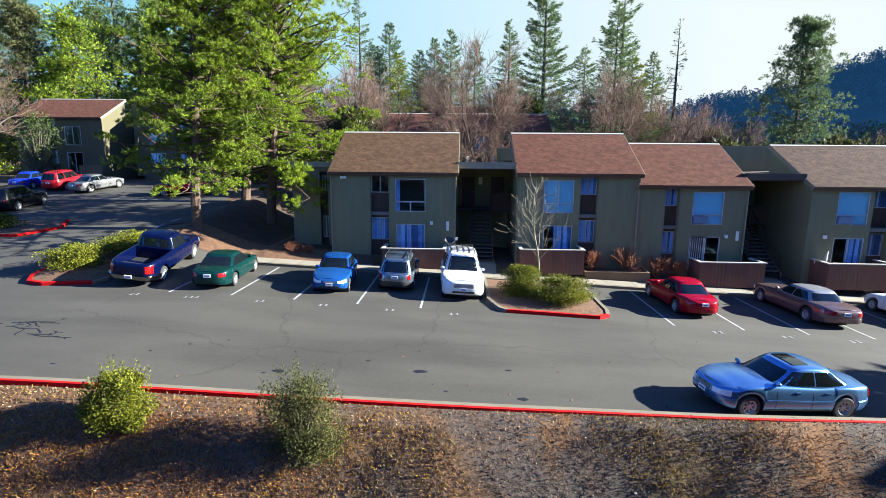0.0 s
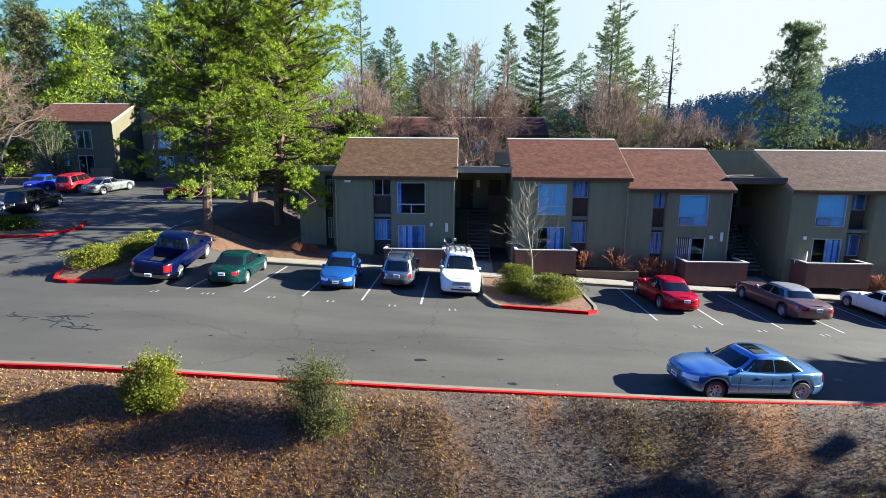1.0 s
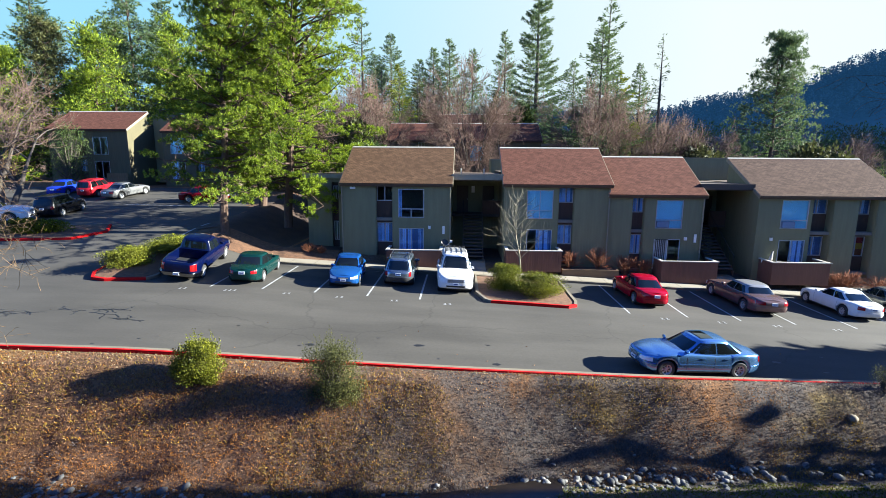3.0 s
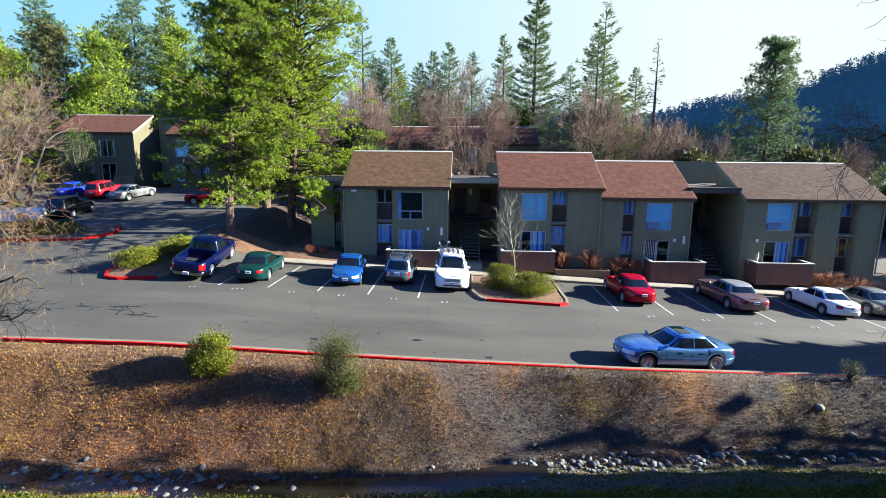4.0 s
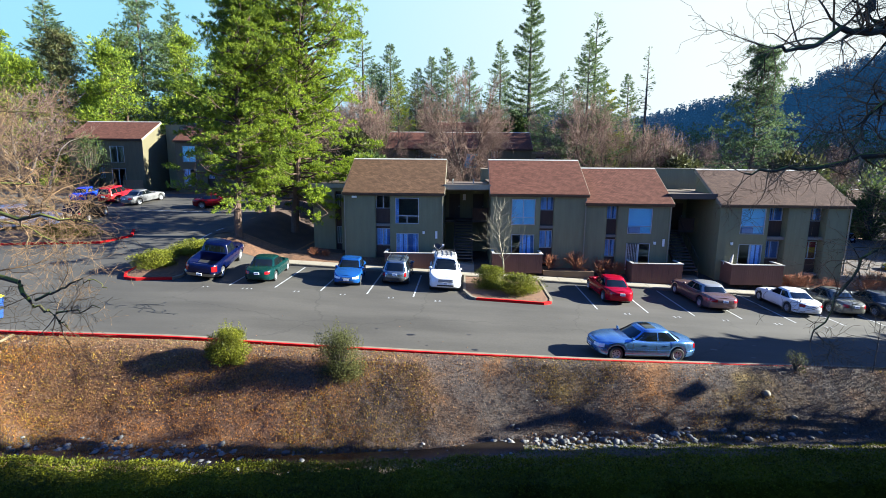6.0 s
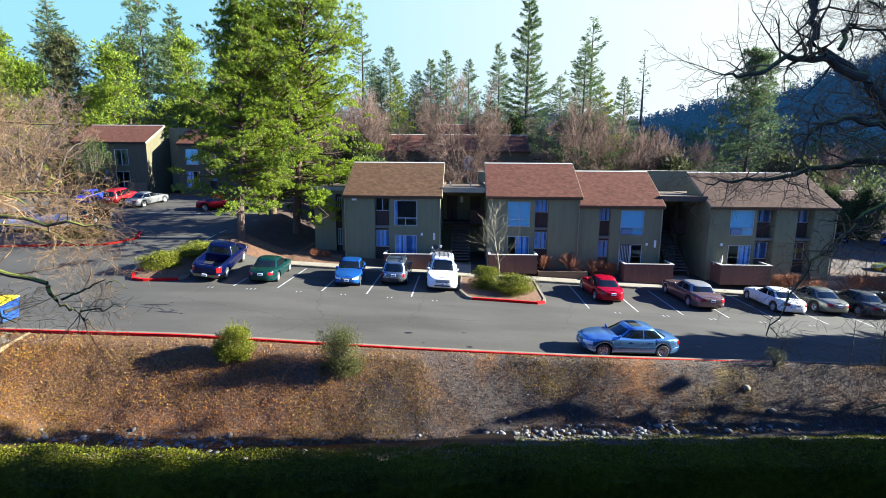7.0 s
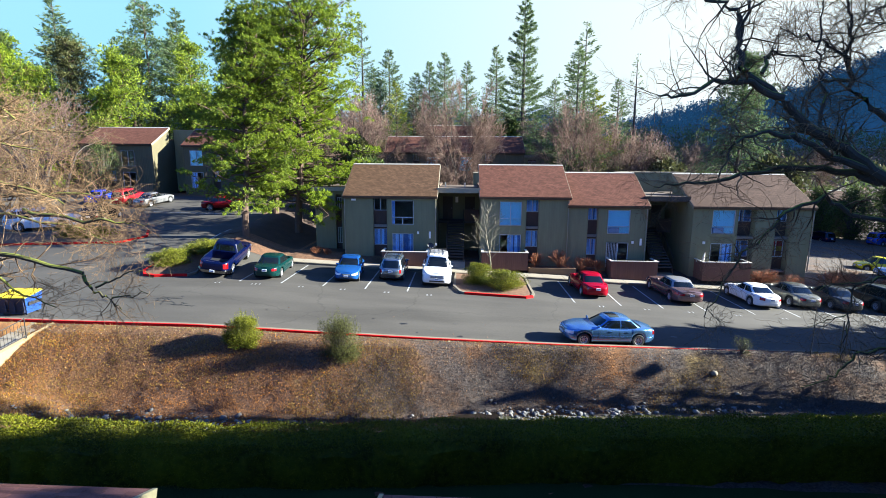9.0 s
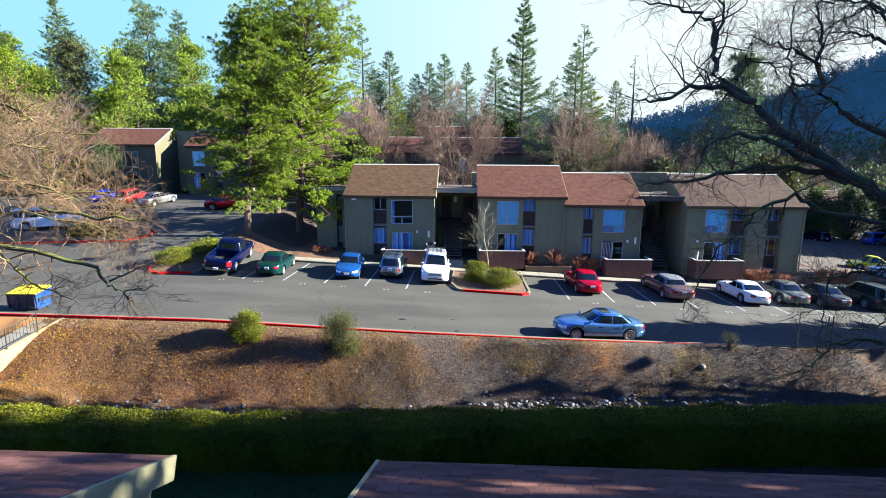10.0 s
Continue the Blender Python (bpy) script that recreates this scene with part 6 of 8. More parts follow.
def dome_tree(label, x, y, top, radius, seed, per=(8, 7, 8)):
    """A leafless tree whose limbs fan out into a rounded dome of fine twigs."""
    rng = np.random.default_rng(seed)
    z = gz(x, y) - 0.15
    H = top - z
    e = thing("bare_tree", label, "tree", pose(x, y, z))
    heart = np.array([0, 0, 0.22 * H])
    size = np.array([radius, radius, H - heart[2]])

    def grow(p, d, ln, r, n, curl):
        out = []
        for i in range(n):
            d = unit(d + rng.normal(size=3) * curl)
            q = p + d * ln / n
            out.append((*p, *q, r * (1 - 0.5 * i / n), r * (1 - 0.5 * (i + 1) / n)))
            p = q
        return out

    limbs = []
    for i in range(11):
        a, el = i * 2.4 + rng.normal() * 0.2, radians(26 + 56 * rng.random())
        d = np.array([math.cos(a) * math.cos(el), math.sin(a) * math.cos(el), math.sin(el)])
        ln = 0.6 / np.linalg.norm(d / np.array([radius, radius, H]))
        limbs.append(grow(np.zeros(3), d, ln, 0.085, 5, 0.1))
    segs = [s_ for l_ in limbs for s_ in l_]
    parents, lengths, radii = limbs, (0.34, 0.2, 0.13), (0.035, 0.02, 0.014)
    for lv in range(3):
        kids = []
        for chain in parents:
            for _ in range(per[lv]):
                s_ = chain[rng.integers(1 if lv == 0 else 0, len(chain))]
                p = np.array(s_[3:6])
                dd = unit(np.array(s_[3:6]) - np.array(s_[:3]))
                d = unit(unit(p - heart) * 0.6 + dd * 0.45 + rng.normal(size=3) * 0.5)
                room = 1.08 - np.linalg.norm((p - heart) / size)
                ln = min(lengths[lv] * radius * (0.6 + 0.8 * rng.random()), max(0.25, room * radius))
                kids.append(grow(p, d, ln, radii[lv], 3 if lv < 2 else 1, 0.16))
        segs += [s_ for k in kids for s_ in k]
        parents = kids
    a = np.array(segs)
    a[:, [2, 5]] *= H / np.percentile(a[:, 5], 99.7)
    a[:, [0, 1, 3, 4]] *= radius / np.percentile(np.hypot(a[:, 3], a[:, 4]), 98)
    thick = a[:, 6] > 0.03
    part("trunk", tubes("trunk", a[thick], M["bark"], 6), None, e)
    tagged(part("branchwork", tubes("twigs", a[~thick], M["twig_warm"], 3), None, e), kind="stuff")
    return e


dome_tree("broad leafless tree, a fan of fine pinkish-brown twigs", 1.0, 50, 17.6, 6.2, 100, (10, 9, 12))
dome_tree("rounded leafless tree with pinkish-brown twigs", -10.8, 55, 17.0, 5.2, 101)
variants = [(dome_tree("rounded leafless tree with pinkish-brown twigs", 14.7, 55, 16.4, 6.2, 102), 14.7, 55, 16.9),
            (dome_tree("rounded leafless tree with pinkish-brown twigs", 22.6, 58, 15.6, 6.4, 103), 22.6, 58, 16.2)]
for i, (x, y, top) in enumerate(((-14.0, 62, 19.0), (18.6, 56, 15.0), (26.2, 58, 13.4), (34, 68, 12.0), (58, 76, 12.5), (-20, 68, 20), (6.0, 78, 19.0), (-6.0, 80, 20.5))):
    src, sx, sy, st = variants[i % 2]
    z = gz(x, y) - 0.15
    k = (top - z) / (st - gz(sx, sy))
    copy_thing(src, pose(x, y, z, 0, 0, 67 * i + 30) @ Matrix.Diagonal((k, k, k, 1)))
for i, (x, y, top, r, m) in enumerate(((-9.4, 70, 21.0, 3.0, "leafgreen"), (-6.9, 72, 19.5, 2.6, "olive_leaf"), (-12.6, 74, 22.0, 2.6, "fir"), (12.8, 70, 16.0, 3.4, "fir"), (5.2, 72, 18.0, 3.6, "olive_leaf"))):
    conifer("conifer", "mid-height olive conifer behind the far roofs", x, y, gz(x, y) - 0.2, top - gz(x, y), r, 420 + i, m, 0.1, 0.05, 0.85, 0.15)


def understory(name, label, mat, n, seed, hmin, hmax, size, per=70, aspect=0.4):
    """Low mixed growth under the tall trees, too dense to count."""
    rng = np.random.default_rng(seed)
    x, y = -110 + 330 * rng.random(n), 66 + 190 * rng.random(n) ** 1.2
    k = ~((np.abs(x) < 12) & (y < 86)) & ~((x > 40) & (x < 66) & (y < 74))
    x, y = x[k], y[k]
    h = hmin + (hmax - hmin) * rng.random(len(x))
    t = rng.random((len(x), per)) ** 0.7
    a = rng.random((len(x), per)) * math.tau
    rad = h[:, None] * 0.42 * np.sin(np.pi * np.clip(0.15 + 0.8 * t, 0, 1)) * np.sqrt(rng.random((len(x), per)))
    z = ground_z(x, y)
    C = np.stack([x[:, None] + np.cos(a) * rad, y[:, None] + np.sin(a) * rad, z[:, None] + t * h[:, None]], -1).reshape(-1, 3)
    W_ = np.stack([np.cos(a), np.sin(a), 0.5 + t], -1).reshape(-1, 3) + rng.normal(size=(len(C), 3)) * 0.5
    return tagged(part(name, cards(name, C, W_, size * (0.6 + 0.8 * rng.random(len(C))), size * aspect * (0.6 + 0.8 * rng.random(len(C))), M[mat], rng), None), label, "woods", kind="stuff")


understory("evergreen_understory", "dense evergreen growth under the far trees", "pine_dark", 900, 401, 4, 11, 0.95)
understory("brown_understory", "leafless brown thicket under the far trees", "twig_warm", 620, 402, 5, 11.5, 1.3, 150, 0.03)
understory("olive_understory", "olive-green thicket under the far trees", "olive_leaf", 600, 403, 3.5, 9.5, 0.85)
leafy("evergreen_tree", "rounded evergreen tree behind the row", "tree", 27.5, 56, gz(27.5, 56), 4.0, 4.0, 10.5, 31, "olive_leaf", 6500, 0.6, 0.12, 30)
leafy("evergreen_tree", "dark evergreen tree below the tall conifer", "tree", 8.8, 74, gz(8.8, 74), 4.2, 4.2, 12, 32, "pine_dark", 7000, 0.6, 0.12, 30)
leafy("evergreen_tree", "rounded evergreen tree at the valley side", "tree", 47, 64, gz(47, 64), 5.0, 5.0, 13.5, 33, "olive_leaf", 7000, 0.65, 0.12, 30)
for i, (x, y, h, r, m) in enumerate(((29.6, 33.5, 1.7, 0.7, "leafgreen"), (38, 65.5, 6.6, 3.4, "pine_dark"), (43.5, 65.8, 7.0, 3.6, "pine_dark"), (49, 65.6, 7.6, 3.4, "pine_dark"), (54.5, 65.8, 9.0, 3.8, "pine_dark"), (60, 66, 9.6, 3.8, "pine_dark"), (65.5, 66, 10, 3.8, "pine_dark"), (33, 58, 6.4, 3.4, "olive_leaf"))):
    leafy("evergreen_shrub", "dense evergreen growth beside the lower lot" if h > 2 else "small yellow-green shrub at the corner of the end block", "shrub", x, y, gz(x, y) - 0.1, r, min(r, 1.6), h, 230 + i, m, 7000 if h > 2 else 1500, 0.26 if h > 2 else 0.1, 0.06, 36)
# the wooded left side
for i, (x, y, top, r, m) in enumerate(((-49, 62, 23, 5.5, "pine_mid"), (-60, 60, 21, 5.5, "pine_mid"), (-41, 68, 19, 5, "pine_mid"), (-31, 72, 21, 5, "pine_dark"), (-55, 74, 27, 6, "pine_dark"), (-23, 66, 19, 5, "pine_dark"), (-70, 66, 25, 6.5, "pine"), (-37, 82, 27, 6, "pine_dark"), (-46, 76, 28, 6.5, "pine_mid"), (-57, 82, 36, 8.5, "fir"), (-64, 72, 27, 6, "olive_leaf"), (-27, 80, 24, 5.5, "olive_leaf"), (-35, 66, 17.5, 5, "pine"), (-54, 66, 18, 5.5, "pine"), (-80, 76, 30, 7, "pine_dark"), (-82, 95, 34, 8, "fir"), (-61, 96, 32, 8, "fir"), (-71, 98, 31, 8, "pine_dark"), (-48, 95, 30, 7, "fir"), (-38, 92, 29, 7, "olive_leaf"), (-92, 90, 33, 8, "pine"))):
    z = gz(x, y)
    pine_tree("pine_tree", "full-crowned pine in the wood behind the upper apartments", x, y, z, top - z, 0.08, r, 330 + i, m, 42, 7 if y < 90 else 5, 7, (0.4, 0), 0.3, 0.52 if y < 90 else 0.62, lambda f: 1.0 - 0.75 * f ** 1.6, blade=0.4 if y < 90 else 0.48, aspect=0.3)
for i, (x, y, top) in enumerate(((-38, 36, 15), (-47, 44, 17), (-52, 52, 18))):
    z = gz(x, y)
    bare_tree("bare_tree", "leafless tan-twigged tree beside the upper lot", x, y, top - z, 0.55, 350 + i, "bark", "twig_warm", 2, 4, kids=0.85, rmin=0.016, up=0.03)
for i, (x, y, top, r, g) in enumerate(((-72, 80, 38, 5, 0.3), (-52, 84, 36, 5, 0.3), (-84, 78, 36, 6, 0.2), (-33, 90, 33, 5, 0.3))):
    z = gz(x, y)
    conifer("conifer", "tall conifer in the wood behind the upper lot", x, y, z, top - z, r, 160 + i, "fir", g)


# unseen trees added beside the way so that their shade falls over hedge, street and near roofs
for i, (x, y, h, r) in enumerate(((26, 11.2, 10.4, 1.4), (26, 9.6, 18.6, 0.85), (26.5, 8.2, 10.5, 1.0), (26, 5.4, 14.5, 1.9), (25.5, 4.0, 21.0, 1.3), (25, 2.2, 25.0, 3.9), (27, -3.0, 24.0, 4.5), (20.8, -6.5, 22.0, 5.2), (25, -13, 17.0, 5.5), (33, 16.0, 10.5, 2.7), (38, -3.0, 19.0, 6.5), (41, 17.0, 11.0, 3.5), (29, -8.0, 20.0, 5.5), (60, 36, 18, 4.5), (62, 32, 18, 4.5))):
    leafy("evergreen_tree", "unseen evergreen added beside the way to cast shade", "tree", x, y, gz(x, y) - 0.2, r, r, h, 180 + i, "pine_dark", {11.2: 20, 9.6: 130}.get(y, 900 if y < -2 else 4500), 0.95, {11.2: 0.5, 9.6: 0.74}.get(y, 0.12), {11.2: 5, 9.6: 30}.get(y, 70))
# Trees added out of view so that the lower lot lies in shade.
for i, (x, y, h) in enumerate(((62, 49.6, 12), (65, 53, 13), (66, 57.5, 13), (69, 50.5, 15), (71, 55, 15), (71, 60, 15), (72, 64.5, 15))):
    leafy("evergreen_tree", "unseen evergreen added to cast shade on the lower lot", "tree", x, y, gz(x, y) - 0.2, 3.9, 3.9, h, 520 + i, "pine_dark", 4500, 0.95, 0.08, 60)
leafy("evergreen_tree", "broad evergreen shading the upper lot", "tree", -24, 57, gz(-24, 57), 5, 5, 15, 190, "pine_dark", 9000, 0.6, 0.1, 40)
# Sparse tree added out of view to break up the sun on the bank.
leafy("evergreen_tree", "unseen thin-crowned evergreen added to dapple the bank with shade", "tree", 30, 11.0, gz(30, 11), 1.6, 1.4, 12, 195, "pine_dark", 130, 0.6, 0.2, 9)
leafy("evergreen_tree", "dense evergreen behind the brown-roofed block", "tree", -8.5, 42, gz(-8.5, 42), 3.2, 3.2, 7.5, 193, "pine_dark", 9000, 0.4, 0.08, 40)
leafy("evergreen_tree", "dense evergreen behind the brown-roofed block", "tree", -11, 47.5, gz(-11, 47.5), 3.6, 3.6, 8.5, 194, "olive_leaf", 9000, 0.4, 0.08, 40)
leafy("evergreen_tree", "thin dark evergreen in front of the far block", "tree", -41.5, 47.0, gz(-41.5, 47.0), 3.4, 1.6, 7.5, 192, "pine_dark", 3600, 0.16, 0.2, 60)
leafy("evergreen_tree", "broad evergreen shading the upper lot", "tree", -21, 49, gz(-21, 49), 4, 4, 11, 191, "olive_leaf", 8000, 0.5, 0.1, 40)


# Unseen trees added behind the camera to hold skylight off the house fronts.
for i in range(14):
    x, y = -60 + 9.2 * i, -30 - 5 * (i % 3)
    leafy("evergreen_tree", "unseen tall evergreen added behind the near blocks to block skylight", "tree", x, y, gz(x, y) - 0.3, 6, 6, 17 + 3 * (i % 2), 260 + i, "pine_dark", 1600, 1.3, 0.1, 30)


# ---- oaks that overhang the camera's way ----
def oak(name, label, limbs, seed, dens, twig_mat, level=2, kids=1.0, length=1.3):
    """A leafless oak from the lines of its great limbs; twigs leave them all along."""
    rng = np.random.default_rng(seed)
    e = thing(name, label, "tree")
    fine, tips = [], []
    for pts, r0, r1, *sparse in limbs:
        P = [np.array(p, float) for p in pts]
        Q = []
        for i in range(len(P) - 1):
            for s in range(4):
                t = s / 4
                Q.append(P[i] * (1 - t) + P[i + 1] * t + rng.normal(size=3) * 0.035)
        Q.append(P[-1])
        R = [r0 + (r1 - r0) * (i / (len(Q) - 1)) ** 0.8 for i in range(len(Q))]
        part("limb", Mesh().tube(Q, R, 9), M["bark_oak"], e, smooth=True)
        for i in range(2, len(Q)):
            f = i / (len(Q) - 1)
            for _ in range(rng.poisson(dens * (sparse[0] if sparse else 1) * (0.4 + f))):
                d = unit(unit(Q[i] - Q[i - 1]) * 0.5 + rng.normal(size=3) * 0.75 + np.array([0, 0, 0.15]))
                branch(fine, tips, Q[i], d, length * (0.6 + 0.7 * rng.random()), min(R[i] * 0.55, 0.028), level, rng, kids, 0.6, 0.0, 0.26, 0.6, 4, 0.003)
    tagged(part("branchwork", tubes("twigs", fine, M[twig_mat], 3), None, e), kind="stuff")
    return e


TR = (16.2, 2.2, -1.9)
oak("oak_tree", "mossy leafless oak reaching its crooked limbs over the creek", [
    ([TR, (16.0, 2.1, 1.5), (15.3, 2.1, 4.2), (13.8, 2.0, 6.6), (12.49, 2.0, 7.57), (11.47, 2.0, 8.13), (10.42, 1.9, 8.75), (9.66, 2.0, 9.3), (8.9, 2.0, 9.92)], 0.31, 0.085),
    ([(8.9, 2.0, 9.92), (7.98, 1.8, 10.25), (7.23, 1.6, 10.21), (6.56, 1.4, 9.91), (5.9, 1.2, 9.84)], 0.09, 0.02),
    ([(8.9, 2.0, 9.92), (7.95, 2.1, 10.59), (7.98, 2.2, 11.18), (7.87, 2.2, 11.77), (7.47, 2.1, 12.03), (6.78, 2.0, 12.16), (6.1, 1.9, 12.23)], 0.09, 0.015),
    ([(7.98, 2.2, 11.18), (8.15, 2.2, 12.0), (7.8, 2.3, 12.9)], 0.05, 0.015),
    ([(11.17, 2.0, 8.27), (10.02, 1.7, 8.61), (9.0, 1.5, 9.02), (8.16, 1.3, 9.09), (7.5, 1.2, 8.74), (7.27, 1.1, 8.1)], 0.1, 0.015),
    ([(11.49, 2.0, 7.99), (10.34, 2.3, 8.33), (9.09, 2.5, 8.25), (7.99, 2.6, 7.96), (7.0, 2.6, 7.88), (6.44, 2.6, 7.8)], 0.1, 0.015),
    ([(13.8, 2.0, 6.6), (13.9, 3.0, 8.6), (13.46, 3.5, 9.2), (12.35, 3.5, 9.72), (11.59, 3.5, 10.32), (11.4, 3.5, 11.14), (11.38, 3.5, 11.86), (11.14, 3.5, 12.58)], 0.13, 0.025),
    ([(11.56, 3.5, 10.55), (10.73, 3.5, 10.55), (10.5, 3.5, 9.95), (10.65, 3.5, 9.34)], 0.05, 0.015),
    ([(13.4, 2.1, 6.4), (12.59, 2.0, 6.92), (10.89, 2.0, 7.26), (10.28, 2.0, 7.62), (9.34, 2.0, 7.25), (9.11, 2.0, 6.81), (8.45, 2.0, 6.2), (8.09, 2.0, 5.44), (7.72, 2.0, 4.58)], 0.08, 0.012),
    ([(13.9, 3.0, 8.6), (14.6, 3.4, 10.2), (13.8, 3.6, 11.6), (12.9, 3.4, 12.6)], 0.12, 0.02),
    ([(10.06, 2.2, 9.1), (10.23, 2.5, 10.08), (10.10, 2.6, 10.66), (10.06, 2.6, 11.22), (10.02, 2.6, 11.78), (10.01, 2.6, 12.33)], 0.045, 0.01),
    ([(11.4, 3.4, 11.0), (10.54, 2.8, 11.22), (10.14, 2.6, 11.28), (9.75, 2.6, 11.38), (9.42, 2.6, 11.44), (9.09, 2.6, 11.60)], 0.045, 0.01),
    ([(14.3, 3.4, 10.9), (12.35, 2.8, 11.56), (11.88, 2.6, 11.59), (11.42, 2.6, 11.68), (10.99, 2.6, 11.65)], 0.06, 0.01),
    ([(14.0, 3.5, 11.3), (12.27, 2.8, 12.19), (11.89, 2.6, 12.32), (11.31, 2.6, 12.02), (10.91, 2.6, 11.78)], 0.05, 0.01),
    ([(8.48, 2.1, 10.5), (8.71, 2.4, 10.91), (9.14, 2.6, 11.07), (9.94, 2.6, 10.88), (10.42, 2.6, 10.59)], 0.05, 0.01),
    ([(13.8, 3.6, 11.7), (12.25, 2.8, 12.34), (11.51, 2.6, 12.41), (10.89, 2.6, 12.38), (10.38, 2.6, 12.45)], 0.05, 0.01),
    ([(15.9, 2.1, 2.0), (16.0, 3.6, 2.5), (15.52, 4.8, 2.71), (14.48, 4.8, 2.81), (13.8, 4.8, 2.59), (13.43, 4.8, 2.03), (12.85, 4.8, 1.62), (12.29, 4.8, 1.45)], 0.08, 0.012, 0.6),
    ([(15.5, 2.1, 3.6), (15.7, 3.6, 4.8), (15.15, 4.8, 5.1), (14.16, 4.8, 5.04), (13.49, 4.8, 4.85), (12.79, 4.8, 4.87), (12.39, 4.8, 4.59)], 0.07, 0.012),
    ([(13.49, 4.8, 4.85), (13.41, 4.8, 4.14), (13.4, 4.8, 3.19), (13.44, 4.8, 2.33)], 0.03, 0.01, 0.8),
    ([(13.4, 4.8, 3.86), (12.94, 4.8, 3.7), (12.52, 4.8, 3.56), (12.01, 4.8, 3.35)], 0.02, 0.006),
    ([(15.9, 3.4, 2.8), (15.41, 4.8, 3.39), (14.86, 4.8, 3.23), (14.52, 4.8, 3.12), (14.18, 4.8, 3.4)], 0.035, 0.008),
], 5, 1.55, "twig_oak", 2, 1.0, 0.82)
TL_ = (-20.20, 3.0, -1.8)
oak("oak_tree", "leafless oak with a dense tangle of grey-brown twigs", [
    ([TL_, (-20.00, 3.1, 1.5), (-19.30, 3.2, 4.5), (-18.20, 3.4, 6.5), (-17.30, 3.4, 7.8), (-15.80, 3.5, 9.75), (-13.67, 3.6, 9.91), (-12.09, 3.7, 10.07), (-11.20, 3.7, 9.5)], 0.38, 0.02),
    ([(-17.50, 3.4, 7.5), (-16.07, 3.5, 8.08), (-14.25, 3.5, 8.34), (-12.69, 3.5, 8.1), (-11.16, 3.5, 7.61), (-9.90, 3.5, 7.11)], 0.14, 0.015),
    ([(-18.50, 3.3, 6.2), (-15.89, 3.0, 6.07), (-13.75, 3.0, 6.18), (-12.25, 3.0, 5.6), (-11.21, 2.9, 4.66), (-9.94, 2.8, 4.24)], 0.12, 0.012),
    ([(-18.10, 3.4, 6.8), (-16.16, 4.0, 7.56), (-13.33, 4.2, 7.25), (-11.54, 4.4, 7.35), (-9.96, 4.6, 7.28), (-9.34, 4.6, 6.43)], 0.13, 0.012),
    ([(-16.70, 3.4, 8.4), (-14.90, 4.4, 9.0), (-13.10, 5.0, 8.9), (-11.50, 5.2, 8.6)], 0.1, 0.012),
    ([(-15.80, 3.5, 9.75), (-15.10, 3.6, 10.8), (-13.90, 3.6, 10.9), (-12.70, 3.6, 10.6)], 0.08, 0.012),
    ([(-17.30, 3.3, 7.0), (-15.30, 2.2, 8.8), (-13.50, 1.9, 9.2), (-11.90, 1.8, 8.9), (-10.70, 1.8, 8.2)], 0.09, 0.012),
    ([(-17.30, 3.3, 6.6), (-15.10, 5.4, 8.4), (-13.10, 6.4, 9.4), (-11.30, 6.8, 9.2)], 0.09, 0.012),
    ([(-17.30, 3.3, 5.6), (-15.30, 4.6, 6.4), (-13.30, 5.2, 6.6), (-11.30, 5.4, 6.2), (-9.90, 5.4, 5.6)], 0.08, 0.012),
    ([(-17.9, 3.3, 5.2), (-14.0, 3.2, 5.9), (-11.2, 3.2, 5.6), (-9.39, 3.2, 5.14), (-9.21, 3.2, 4.81), (-8.86, 3.2, 4.46), (-8.51, 3.2, 4.24), (-8.32, 3.2, 4.08)], 0.1, 0.012, 0.16),
    ([(-9.02, 3.2, 4.72), (-8.49, 3.2, 4.98), (-8.00, 3.2, 5.24), (-7.63, 3.2, 5.22), (-7.26, 3.2, 5.06)], 0.035, 0.008, 0.2),
    ([(-8.72, 3.2, 4.42), (-8.09, 3.2, 4.48), (-7.47, 3.2, 4.57)], 0.03, 0.008, 0.2),
    ([(-11.2, 3.5, 6.9), (-9.19, 3.2, 6.64), (-8.44, 3.2, 6.68), (-7.85, 3.2, 6.63), (-7.26, 3.2, 6.59)], 0.06, 0.01, 0.25),
], 9, 3.5, "twig_oak", 2, 1.1, 0.85)


# ---- creek, hedge, near roofs ----
creek = new("creek_bed")
tagged(creek, "dry creek bed lined with rounded grey stones", "creek bed", kind="structure")
stone_mesh = []
for s in range(6):
    bm = bmesh.new()
    bmesh.ops.create_icosphere(bm, subdivisions=1, radius=1)
    rs = np.random.default_rng(200 + s)
    for v in bm.verts:
        v.co *= 0.82 + 0.35 * rs.random()
        v.co.z *= 0.62
        v.co.x *= 1.25
    me = bpy.data.meshes.new("stone")
    bm.to_mesh(me)
    bm.free()
    me.shade_smooth()
    me.materials.append(M["stone"])
    stone_mesh.append(me)
rs = np.random.default_rng(77)
for i in range(298):
    x = -18 + 36 * rs.random() if i % 5 < 1 else -9.5 + rs.normal() * 2.6 if i % 5 < 3 else float(np.clip(5.5 + rs.normal() * 2.8, -1, 13))
    y = float(creek_y(x)) - (0.25 if x < 1 else 0.0) + rs.normal() * 0.28
    r = 0.055 + 0.09 * rs.random() ** 1.6
    ob = new("stone", stone_mesh[i % 6])
    ob.parent = creek
    ob.matrix_basis = pose(x, y, gz(x, y) + r * 0.25, rs.normal() * 15, rs.normal() * 15, rs.random() * 360) @ Matrix.Diagonal((r, r, r, 1))


